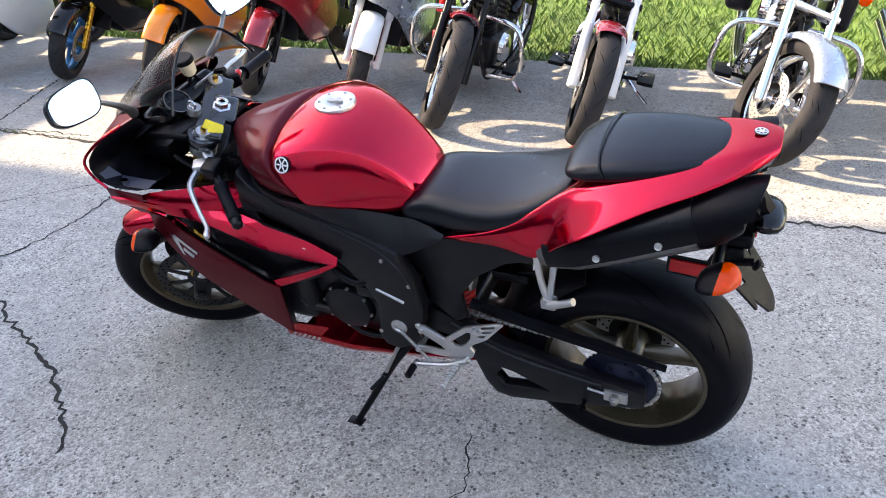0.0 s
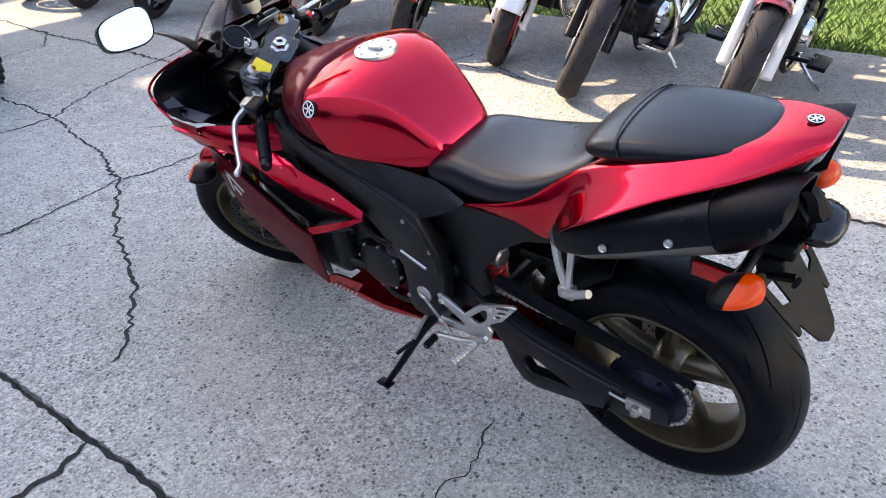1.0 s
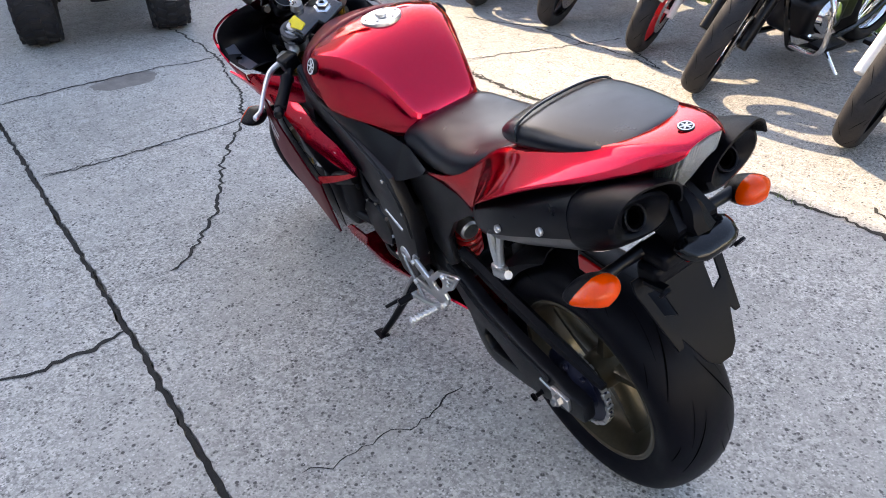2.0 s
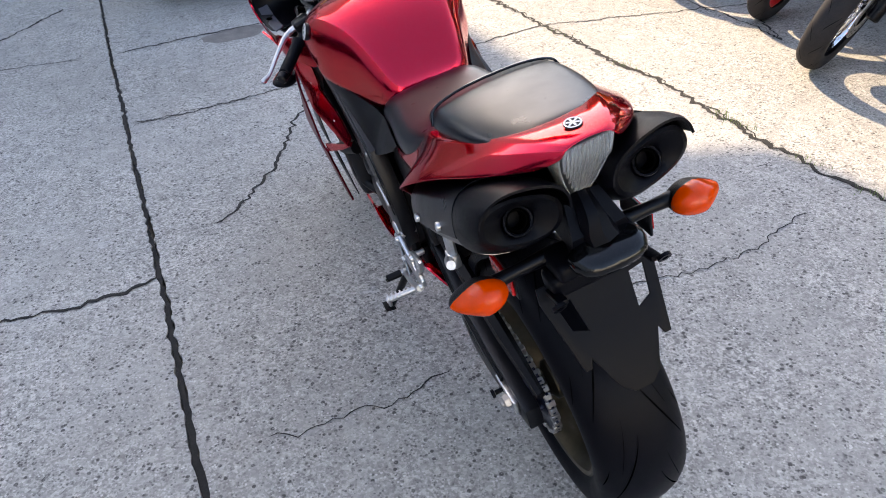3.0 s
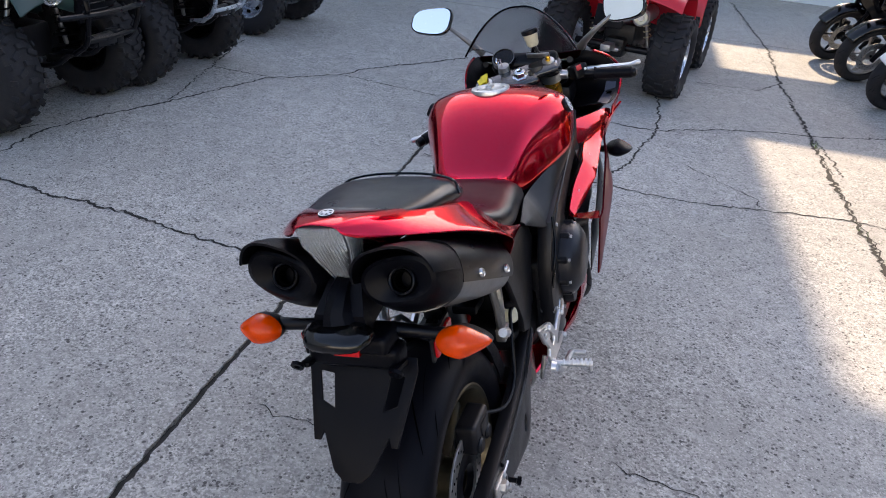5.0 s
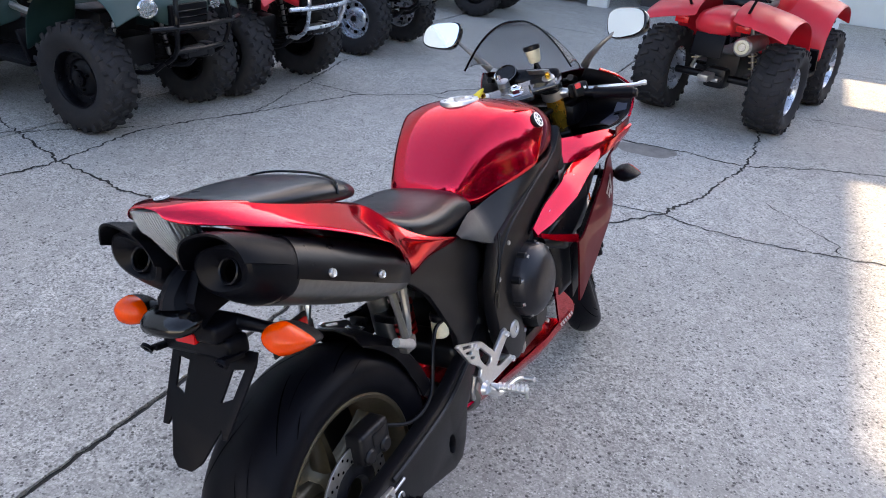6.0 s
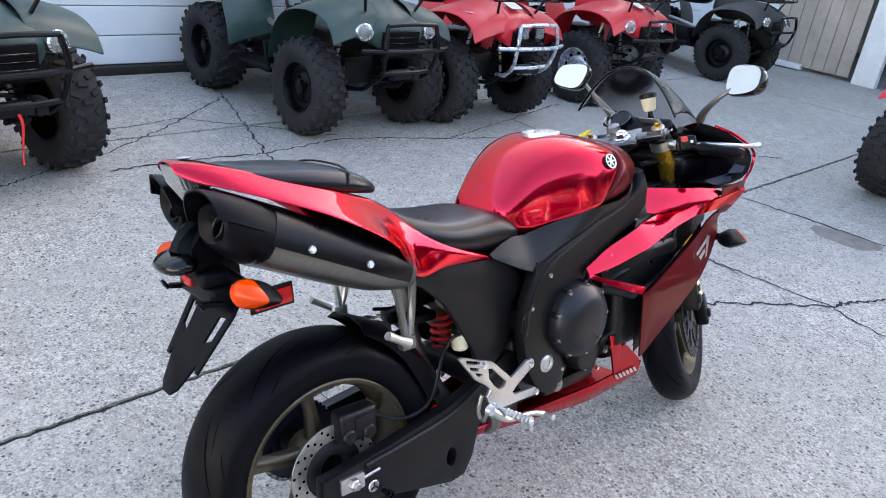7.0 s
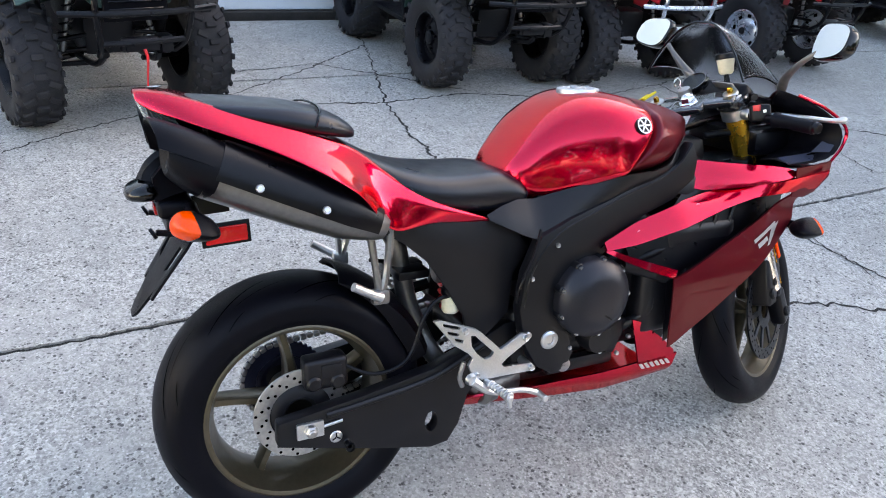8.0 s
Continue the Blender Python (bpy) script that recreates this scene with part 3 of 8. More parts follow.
def reflected_trees():
    """Dense unseen trees beyond the grass, added to darken reflections: trunks and many leaf clumps with gaps between
    the crowns.
    """
    rnd = random.Random(21)
    bm = bm_new()
    for k in range(21):
        cx, cy, h = -36 + k * 2.4 + rnd.uniform(-0.6, 0.6), 17.5 + rnd.uniform(-1.2, 1.2), rnd.uniform(5.0, 8.5)
        for a in range(6):
            p, q = radians(60 * a), radians(60 * a + 60)
            bm.faces.new([bm.verts.new((cx + 0.16 * math.cos(t), cy + 0.16 * math.sin(t), z)) for t, z in ((p, 0), (q, 0), (q, h * 0.6), (p, h * 0.6))])
        for _ in range(620):
            u = Vector((rnd.gauss(0, 1), rnd.gauss(0, 1), rnd.gauss(0, 1))).normalized() * rnd.random() ** 0.4
            o = Vector((cx + u.x * 1.9, cy + u.y * 1.6, h * 0.56 + u.z * h * 0.46))
            e1 = Vector((rnd.gauss(0, 1), rnd.gauss(0, 1), rnd.gauss(0, 1))).normalized() * rnd.uniform(0.16, 0.34)
            e2 = e1.orthogonal() * rnd.uniform(0.5, 0.8)
            bm.faces.new([bm.verts.new(o + v) for v in (-e1, e2, e1, -e2)])
    return part("trees", bm, "leaf", place=YARD)


tagged(reflected_trees(), "unseen dark green trees added beyond the grass verge to darken reflections", "trees", kind="stuff")


# ---- the red sports motorcycle ----
BIKE = pose(0.635, 1.784, 0.0, -12.59, 0, 159.04)     # on its side stand, leaning to its left
STEM, RAKE, STEER = Vector((1.167, 0, 0.95)), 24.0, 26.0
ST = Matrix.Translation(STEM) @ Matrix.Rotation(radians(STEER), 4, Vector((-math.sin(radians(RAKE)), 0, math.cos(radians(RAKE))))) @ Matrix.Translation(-STEM)
AXLE = Vector((1.459, 0, 0.302))
ST = Matrix.Translation(AXLE) @ Matrix.Rotation(radians(-1.6), 4, "X") @ Matrix.Translation(-AXLE) @ ST      # the turned wheel leans a little less than the frame


def both(make):
    """A part on the left and its mirror image on the right."""
    return (make(), flip_y(make()))


def street_tyre(R, rim, w, flat):
    """Half-section of a sport tyre, then turned."""
    prof = [(rim - 0.004, w * 0.80), (rim + 0.006, w * 0.86)]
    prof += [(rim + (flat - rim) * f, w * (0.86 + 0.14 * math.sin(f * math.pi / 2))) for f in (0.25, 0.5, 0.75)]
    prof += [(flat + (R - flat) * math.sin(a), w * math.cos(a)) for a in (radians(90 * i / 9) for i in range(10))]
    prof += [(r, -y) for r, y in prof[-2::-1]]
    return lathe(prof, n=72)


def grooves(R, flat, w, count, lines):
    """Curved tread grooves laid on the crown."""
    bm = bm_new()
    for k in range(count):
        for side in (1, -1):
            for a0, a1, c0, c1, wide in lines:
                last = None
                for i in range(9):
                    f = i / 8
                    th = radians(360 / count * (k + (0.5 if side < 0 else 0)) + a0 + (a1 - a0) * f)
                    cr = radians(c0 + (c1 - c0) * f ** 1.25)
                    g = wide * (0.35 + 0.65 * math.sin(math.pi * min(max(f, 0.06), 0.94)))
                    pair = []
                    for e in (-1, 1):
                        t2 = th + e * g / R
                        rr, yy = flat + (R - flat) * math.cos(cr) + 0.0007, w * math.sin(cr) * side * 1.002
                        pair.append(bm.verts.new((rr * math.cos(t2), yy, rr * math.sin(t2))))
                    if last:
                        bm.faces.new((last[0], last[1], pair[1], pair[0]))
                    last = pair
    bmesh.ops.recalc_face_normals(bm, faces=bm.faces)
    for f in bm.faces:
        c = f.calc_center_median()
        if f.normal.dot(Vector((c.x, c.y * 0.2, c.z))) < 0:
            f.normal_flip()
    return bm


def wheel_rim(r, w, depth=0.022):
    """The channel of a cast wheel with rolled lips."""
    p = [(r + 0.004, w), (r - 0.004, w + 0.003), (r - 0.012, w), (r - 0.014, w - 0.008), (r - depth - 0.006, w * 0.45), (r - depth - 0.010, 0)]
    p += [(a, -b) for a, b in p[-2::-1]]
    return lathe(p + [(r - 0.002, -w * 0.9), (r - 0.002, w * 0.9)], n=64, closed=True)


def spoke(r0, r1, w0, w1, t0, t1, ang, skew=0.0):
    """One cast spoke, waisted and rounded, at an angle round the hub."""
    rings = []
    for i in range(6):
        f = i / 5
        r = r0 + (r1 - r0) * f
        w, t = w0 + (w1 - w0) * f ** 1.6 - 0.006 * math.sin(math.pi * f), t0 + (t1 - t0) * f
        off = skew * f * f
        rings.append([(r, y, off + s) for s, y in ((w, t * 0.55), (w * 0.6, t), (-w * 0.6, t), (-w, t * 0.55), (-w, -t * 0.55), (-w * 0.6, -t), (w * 0.6, -t), (w, -t * 0.55))])
    return moved(loft(rings), Matrix.Rotation(radians(-ang), 4, "Y"))


def drilled_disc(r0, r1, t, holes, seed=0):
    """Brake disc: a ring with real drill holes as dark dimples and a slotted carrier."""
    d = lathe([(r1, t), (r0, t), (r0, -t), (r1, -t)], n=64, closed=True)
    return bevel(d, 0.0008, 1, 50)


def hole_marks(r, t, n, rr, ring_step=0.012):
    """The drill holes: shallow cups proud by a hair."""
    out = []
    for i in range(n):
        for j in range(3):
            a = 2 * math.pi * (i + j * 0.33) / n
            q = r + (j - 1) * ring_step
            for s in (1, -1):
                out.append(lathe([(0, 0.0), (rr * 0.8, 0.0001), (rr, 0.0005)], (q * math.cos(a), s * t, q * math.sin(a)), (0, s, 0), 8))
    return merge(*out)


def sprocket(r, t, teeth):
    bm = bm_new()
    pts = []
    for i in range(teeth * 4):
        a = 2 * math.pi * i / (teeth * 4)
        k = r + (0.0, 0.004, 0.006, 0.004)[i % 4]
        pts.append((k * math.cos(a), k * math.sin(a)))
    inner = [(0.055 * math.cos(2 * math.pi * i / 28), 0.055 * math.sin(2 * math.pi * i / 28)) for i in range(28)]
    return plate(pts, 0, t, 0, [inner])


def caliper(c, s, bev=0.012):
    return merge(box(c, s, bev, 3), box((c[0] + s[0] * 0.1, c[1], c[2] + s[2] * 0.1), (s[0] * 0.5, s[1] * 1.18, s[2] * 0.45), bev * 0.6),
                 rod((c[0] - s[0] * .3, c[1] - s[1] * .64, c[2] - s[2] * .25), (c[0] - s[0] * .3, c[1] + s[1] * .64, c[2] - s[2] * .25), s[0] * .18),
                 rod((c[0] + s[0] * .25, c[1] - s[1] * .64, c[2] - s[2] * .28), (c[0] + s[0] * .25, c[1] + s[1] * .64, c[2] - s[2] * .28), s[0] * .18))


def rear_wheel(bike):
    at = Matrix.Translation((0, 0, 0.312))
    rim = part("rear_wheel", merge(wheel_rim(0.216, 0.078), lathe([(0.03, 0.07), (0.045, 0.06), (0.05, 0.02), (0.05, -0.02), (0.045, -0.06), (0.03, -0.07)], n=28)),
               "bronze", bike, "bronze cast five-spoke rear wheel", place=at)
    for k in range(5):
        part("spoke", spoke(0.042, 0.196, 0.020, 0.013, 0.030, 0.022, 72 * k + 20, 0.02), "bronze", rim)
    part("tyre", street_tyre(0.314, 0.216, 0.096, 0.262), "rubber", rim, "wide black sport tyre with curved grooves")
    tagged(part("tread", grooves(0.314, 0.262, 0.096, 9, ((0, 30, 8, 52, 0.0042), (12, 22, 55, 74, 0.0034), (-8, 14, 20, 38, 0.003))), "groove", rim), kind="stuff")
    part("brake_disc", drilled_disc(0.072, 0.110, 0.0025, 14), "steel", rim, "drilled steel brake disc", place=Matrix.Translation((0, -0.078, 0)))
    tagged(part("drill_holes", hole_marks(0.092, 0.0026, 16, 0.0038), "groove", rim, place=Matrix.Translation((0, -0.078, 0))), kind="stuff")
    part("disc_carrier", lathe([(0.074, -0.004), (0.060, 0.004), (0.04, 0.006), (0.03, -0.006)], o=(0, -0.078, 0), a=(0, -1, 0), n=30), "engine", rim)
    part("sprocket", sprocket(0.101, 0.006, 44), "blued", rim, "dark blued steel rear sprocket", place=Matrix.Translation((0, 0.098, 0)))
    part("sprocket_hub", merge(lathe([(0, 0.02), (0.03, 0.02), (0.045, 0.012), (0.066, 0.004), (0.068, -0.01)], o=(0, 0.098, 0), n=26),
                               bolts([(0.056 * math.cos(a), 0.106, 0.056 * math.sin(a)) for a in (radians(60 * i) for i in range(6))], 0.007, 0.008, (0, 1, 0))), "blued", rim)
    return rim


def chain_run():
    """Drive chain: link by link round both sprockets."""
    c0, r0, c1, r1 = Vector((0.0, 0.312)), 0.101, Vector((0.565, 0.425)), 0.042
    d = (c1 - c0).normalized()
    nrm = Vector((-d.y, d.x))
    pts = [c0 + nrm * r0 + (c1 + nrm * r1 - c0 - nrm * r0) * i / 34 for i in range(35)]
    a0 = math.atan2(nrm.y, nrm.x)
    pts += [c1 + Vector((math.cos(a0 - t), math.sin(a0 - t))) * r1 for t in (math.pi * i / 8 for i in range(1, 8))]
    pts += [c1 - nrm * r1 + (c0 - nrm * r0 - c1 + nrm * r1) * i / 34 + Vector((0, -0.012 * math.sin(math.pi * i / 34))) for i in range(35)]
    pts += [c0 + Vector((math.cos(a0 + math.pi - t), math.sin(a0 + math.pi - t))) * r0 for t in (math.pi * i / 18 for i in range(1, 18))]
    out = []
    for i, p in enumerate(pts):
        q = pts[(i + 1) % len(pts)]
        m = Matrix.Rotation(-math.atan2(q.y - p.y, q.x - p.x), 4, "Y")
        out.append(box(((p.x + q.x) / 2, 0.098, (p.y + q.y) / 2), ((q - p).length * 0.86, 0.016 if i % 2 else 0.020, 0.011), 0.002, 1, m))
    return merge(*out)


def swingarm(bike):
    """Braced alloy arm: the beam with its open triangle on each side, joined ahead of the wheel."""
    outline = [(-0.070, 0.335), (-0.072, 0.278), (0.05, 0.245), (0.15, 0.218), (0.30, 0.180), (0.345, 0.184), (0.375, 0.225), (0.40, 0.30), (0.47, 0.375), (0.60, 0.39),
               (0.625, 0.425), (0.60, 0.462), (0.50, 0.47), (0.40, 0.425), (0.30, 0.392), (0.12, 0.362), (0.0, 0.345)]
    hole = [(0.185, 0.258), (0.315, 0.228), (0.338, 0.262), (0.320, 0.300), (0.285, 0.296)]
    oval = [(0.300 + 0.016 * math.cos(a), 0.252 + 0.026 * math.sin(a)) for a in (2 * math.pi * i / 12 for i in range(12))]
    toe = lambda x, z: -0.0 - max(0, x - 0.2) * 0.06
    arm = part("swingarm", merge(plate(outline, 0.132, 0.036, 0.007, [hole], toe), flip_y(plate(outline, 0.132, 0.036, 0.007, [oval], toe)),
                                 box((0.46, 0, 0.42), (0.10, 0.22, 0.07), 0.02, 3)), "frame", bike, "satin black braced swingarm")
    rib = [(0.04, 0.335), (0.14, 0.347), (0.31, 0.372), (0.46, 0.435)]
    for s in (1, -1):
        part("brace", tube([(x, s * 0.150 - s * max(0, x - 0.2) * 0.06, z) for x, z in rib], 0.008, 8), "frame", arm)
        adj = part("axle_adjuster", merge(box((0.0, s * 0.155, 0.310), (0.062, 0.010, 0.038), 0.003), rod((0.03, s * 0.155, 0.312), (0.075, s * 0.155, 0.318), 0.004)), "alloy", arm, "bare alloy axle adjuster plate")
        part("axle_nut", merge(lathe([(0.0, 0.018), (0.010, 0.018), (0.015, 0.014), (0.016, 0.0)], (0, s * 0.158, 0.312), (0, s, 0), 6), rod((0, s * 0.15, 0.312), (0, s * 0.182, 0.312), 0.009)), "steel", adj)
        part("paddock_spool", merge(lathe([(0.011, 0.03), (0.011, 0.024), (0.006, 0.022), (0.006, 0.004), (0.012, 0.0)], (0.085, s * 0.148, 0.255), (0, s, 0), 12)), "black", arm)
    part("round_badge", lathe([(0, 0.002), (0.013, 0.002), (0.015, 0.0)], (0.060, -0.150, 0.275), (0, -1, 0), 20), "alloy", arm, "small silver round badge")
    part("badge_spokes", merge(*[box((0.060 + 0.006 * math.cos(a), -0.1528, 0.275 + 0.006 * math.sin(a)), (0.010, 0.001, 0.003), 0, 1, Matrix.Rotation(-a, 4, "Y")) for a in (radians(90 + 120 * i) for i in range(3))]), "black", arm)
    part("chain_guard", tube([(0.40, 0.112, 0.505), (0.25, 0.115, 0.478), (0.05, 0.118, 0.447), (-0.115, 0.118, 0.418)], [0.016, 0.018, 0.017, 0.010], 6), "plastic", arm, "black plastic chain guard")
    part("chain", chain_run(), "steel", arm, "greasy steel drive chain")
    part("rear_caliper", caliper((0.055, -0.088, 0.415), (0.10, 0.05, 0.075)), "engine", arm, "black rear brake caliper")
    part("brake_hose", tube([(0.09, -0.10, 0.43), (0.16, -0.135, 0.405), (0.24, -0.14, 0.43), (0.29, -0.13, 0.53), (0.34, -0.12, 0.56), (0.42, -0.13, 0.55)], 0.0048, 8), "black", arm)
    return arm


def hugger(bike):
    """Black inner mudguard over the front of the rear tyre."""
    rings = []
    for i in range(13):
        a = radians(18 + 54 * i / 12)
        r = 0.330 + 0.002 * (i / 12)
        w = 0.100 - 0.02 * max(0, (i - 8) / 4) ** 1.5
        sk = -0.050 + 0.036 * max(0, (i - 4) / 8)
        sec = [(w, sk), (w, -0.012), (w * 0.72, 0.006), (0, 0.014), (-w * 0.72, 0.006), (-w, -0.012), (-w, sk)]
        rings.append([((r + d) * math.cos(a), y, 0.312 + (r + d) * math.sin(a)) for y, d in sec])
    part("mudguard", loft(rings, False, False), "plastic", bike, "black plastic rear mudguard", solid=0.004)
    part("mudguard_bracket", merge(box((0.30, 0.05, 0.585), (0.10, 0.05, 0.03), 0.006), box((0.29, -0.03, 0.60), (0.08, 0.06, 0.022), 0.006), rod((0.22, 0.06, 0.61), (0.34, 0.06, 0.585), 0.005)), "black", bike)


def exhaust(bike, s):
    """Under-seat silencer: a tapering oval can with heat shield, end cap and outlet."""
    ax0, ax1 = Vector((0.185, s * 0.135, 0.752)), Vector((-0.246, s * 0.106, 0.935))
    d = (ax1 - ax0).normalized()
    side = Vector((0, s, 0)) - d * d.dot(Vector((0, s, 0)))
    side.normalize()
    up = d.cross(side)
    if up.z < 0:
        up = -up
    side, up = (side * 0.97 + up * 0.24).normalized(), (up * 0.97 - side * 0.24).normalized()

    def ring(f, a, b, n=28, lo=0, hi=360, grow=0.0):
        c, lean = ax0.lerp(ax1, f), 0.5 * max(0, f - 0.86) / 0.14
        return [c + d * (lean * b * math.sin(t)) + side * ((a + grow) * math.copysign(abs(math.cos(t)) ** 0.8, math.cos(t))) + up * ((b + grow) * math.copysign(abs(math.sin(t)) ** 0.85, math.sin(t)))
                for t in (radians(lo + (hi - lo) * i / n) for i in range(n if hi - lo == 360 else n + 1))]

    size = lambda f: (0.034 + 0.040 * min(f / 0.25, 1) ** 0.7 - 0.004 * f, 0.028 + 0.030 * min(f / 0.25, 1) ** 0.7)
    fs = (0.0, 0.03, 0.10, 0.2, 0.4, 0.6, 0.82)
    can = part("silencer", loft([ring(f, *size(f)) for f in fs]), "titan", bike, "dull grey titanium silencer can")
    part("heat_shield", loft([ring(f, *size(f), 20, lo, 150, 0.0045) for f, lo in ((0.05, -30), (0.09, -27), (0.2, -25), (0.4, -22), (0.6, -20), (0.79, -18))], False, False), "black", can, "satin black heat shield", solid=0.002)
    cap = [ring(0.775, 0.0735, 0.0565), ring(0.80, 0.0755, 0.058), ring(0.88, 0.073, 0.052), ring(0.955, 0.070, 0.043), ring(0.985, 0.066, 0.038), ring(0.992, 0.058, 0.033), ring(0.984, 0.050, 0.029), ring(0.972, 0.036, 0.025), ring(0.958, 0.026, 0.021), ring(0.93, 0.024, 0.019), ring(0.90, 0.020, 0.017)]
    part("end_cap", loft(cap), "plastic", can, "black rounded silencer end cap")
    e = ax0.lerp(ax1, 0.93)
    part("outlet", lathe([(0.018, -0.02), (0.018, 0.010), (0.0165, 0.012), (0.014, 0.010), (0.014, -0.03), (0, -0.03)], e, d, 28), "groove", can, "dark outlet pipe")
    part("outlet_ring", lathe([(0.0235, 0.000), (0.0235, 0.016), (0.0215, 0.018), (0.0195, 0.016), (0.0195, 0.000)], e, d, 28), "engine", can)
    visor = [ring(f, 0.078, 0.060, 20, 0, 172, g) for f, g in ((0.80, -0.003), (0.85, 0.000), (0.93, 0.001), (1.0, -0.002), (1.025, -0.006))]
    part("visor", loft(visor, False, False), "plastic", can, "black plastic lip over the outlet", solid=0.004)
    for f in (0.33, 0.62):
        c = ax0.lerp(ax1, f) + side * (size(f)[0] + 0.004) - up * 0.012
        studs("bolt", ([c], 0.0085, 0.006, side), "alloy", can)


def tank(bike):
    """Knee-cut tank: a firm shoulder line, flanks drawn in to the rear, a dark cover at the front."""
    def ring(pts):
        return list(pts) + [(x, -y, z) for x, y, z in pts[::-1] if abs(y) > 1e-6]

    def st(x, top, deck, crease, wide, mid, low, dm=0.0, dl=0.0):
        return ring([(x, 0, top), (x, *deck), (x, *crease), (x, *wide), (x - dm, *mid), (x - dl, *low), (x - dl, low[0] * 0.7, low[1] - 0.03), (x - dl, 0, low[1] - 0.03)])
    edge = ring([(0.910, 0, 0.991), (0.900, 0.095, 0.986), (0.874, 0.176, 0.964), (0.870, 0.209, 0.930), (0.826, 0.213, 0.882), (0.786, 0.208, 0.836), (0.786, 0.10, 0.80), (0.80, 0, 0.80)])
    red = [st(0.506, 0.838, (0.048, 0.837), (0.072, 0.834), (0.083, 0.830), (0.086, 0.820), (0.078, 0.808)),
           st(0.540, 0.880, (0.056, 0.879), (0.088, 0.870), (0.104, 0.852), (0.110, 0.826), (0.104, 0.795)),
           st(0.594, 0.938, (0.068, 0.936), (0.106, 0.925), (0.126, 0.898), (0.129, 0.846), (0.124, 0.778)),
           st(0.654, 0.983, (0.082, 0.980), (0.124, 0.962), (0.150, 0.924), (0.150, 0.860), (0.145, 0.790), 0.004, 0.008),
           st(0.720, 1.011, (0.098, 1.007), (0.152, 0.980), (0.183, 0.938), (0.180, 0.874), (0.172, 0.808), 0.012, 0.020),
           st(0.780, 1.014, (0.104, 1.009), (0.170, 0.981), (0.203, 0.945), (0.201, 0.883), (0.193, 0.823), 0.025, 0.040),
           st(0.838, 1.003, (0.102, 0.999), (0.177, 0.974), (0.209, 0.943), (0.211, 0.888), (0.206, 0.833), 0.030, 0.062), edge]
    t = part("fuel_tank", creased(creased(loft(red), 14, (2, 12), 0.92), 14, (5, 9), 0.85), "red", bike, "glossy candy red fuel tank with sharp shoulder creases", sub=2)
    dark = [[(x - 0.012, y * 0.994, z - 0.0015) for x, y, z in edge], [(x + 0.003, y * 0.998, z - 0.001) for x, y, z in edge],
            ring([(1.00, 0, 0.970), (0.990, 0.085, 0.965), (0.955, 0.152, 0.945), (0.945, 0.188, 0.918), (0.915, 0.200, 0.880), (0.870, 0.202, 0.838), (0.870, 0.10, 0.81), (0.88, 0, 0.81)]),
            ring([(1.07, 0, 0.945), (1.060, 0.060, 0.942), (1.020, 0.112, 0.928), (0.995, 0.150, 0.908), (0.950, 0.178, 0.884), (0.910, 0.190, 0.850), (0.92, 0.10, 0.82), (0.93, 0, 0.82)]),
            ring([(1.13, 0, 0.915), (1.115, 0.040, 0.913), (1.060, 0.080, 0.905), (1.020, 0.118, 0.896), (0.968, 0.148, 0.886), (0.932, 0.165, 0.868), (0.95, 0.08, 0.83), (0.96, 0, 0.83)])]
    part("tank_cover", creased(loft(dark), 14, (2, 12), 0.5), "wine", t, "dark wine red front tank cover", sub=2)
    cap = axis_matrix((0.760, 0, 1.0088), (0.0, 0, 1))
    filler = part("filler_cap", lathe([(0, 0.004), (0.026, 0.004), (0.030, 0.006), (0.046, 0.006), (0.052, 0.0045), (0.0535, 0.0), (0.0535, -0.01)], n=40, a=(0, 0, 1)), "alloy", t, "round brushed alloy filler cap", place=cap)
    part("cap_lock", merge(box((0, 0, 0.0062), (0.040, 0.014, 0.006), 0.003), lathe([(0, 0.003), (0.009, 0.003), (0.01, 0)], (0.012, 0, 0.009), (0, 0, 1), 12)), "steel", filler)
    studs("bolt", ([(0.041 * math.cos(a), 0.041 * math.sin(a), 0.006) for a in (radians(60 * i + 20) for i in range(6))], 0.004, 0.0022, (0, 0, 1)), "steel", filler)
    for s in (1, -1):
        at = axis_matrix((0.812, s * 0.2015, 0.946), (0.03, s, 0.50)) @ Matrix.Rotation(radians(90), 4, "Z")
        b = part("round_badge", lathe([(0, 0.0012), (0.016, 0.0012), (0.0165, 0.0022), (0.020, 0.0022), (0.0212, 0.0), (0.0212, -0.008), (0, -0.008)], a=(0, 0, 1), n=30), "black", t, "round tank badge", place=at)
        part("badge_ring", lathe([(0.0165, 0.0026), (0.0205, 0.0026)], a=(0, 0, 1), n=30), "white", b)
        part("badge_star", merge(*[box((0.0085 * math.cos(a), 0.0085 * math.sin(a), 0.0018), (0.014, 0.0038, 0.0014), 0.0005, 1, Matrix.Rotation(a, 4, "Z")) for a in (radians(90 + 60 * i) for i in range(6))]), "white", b)
    return t


def settle(x, z):
    """The tail's rear end drops a little below the straight run of its deck."""
    return z - 0.018 * min(1, max(0, (0.06 - x) / 0.2)) * min(1, max(0, (z - 0.90) / 0.08))


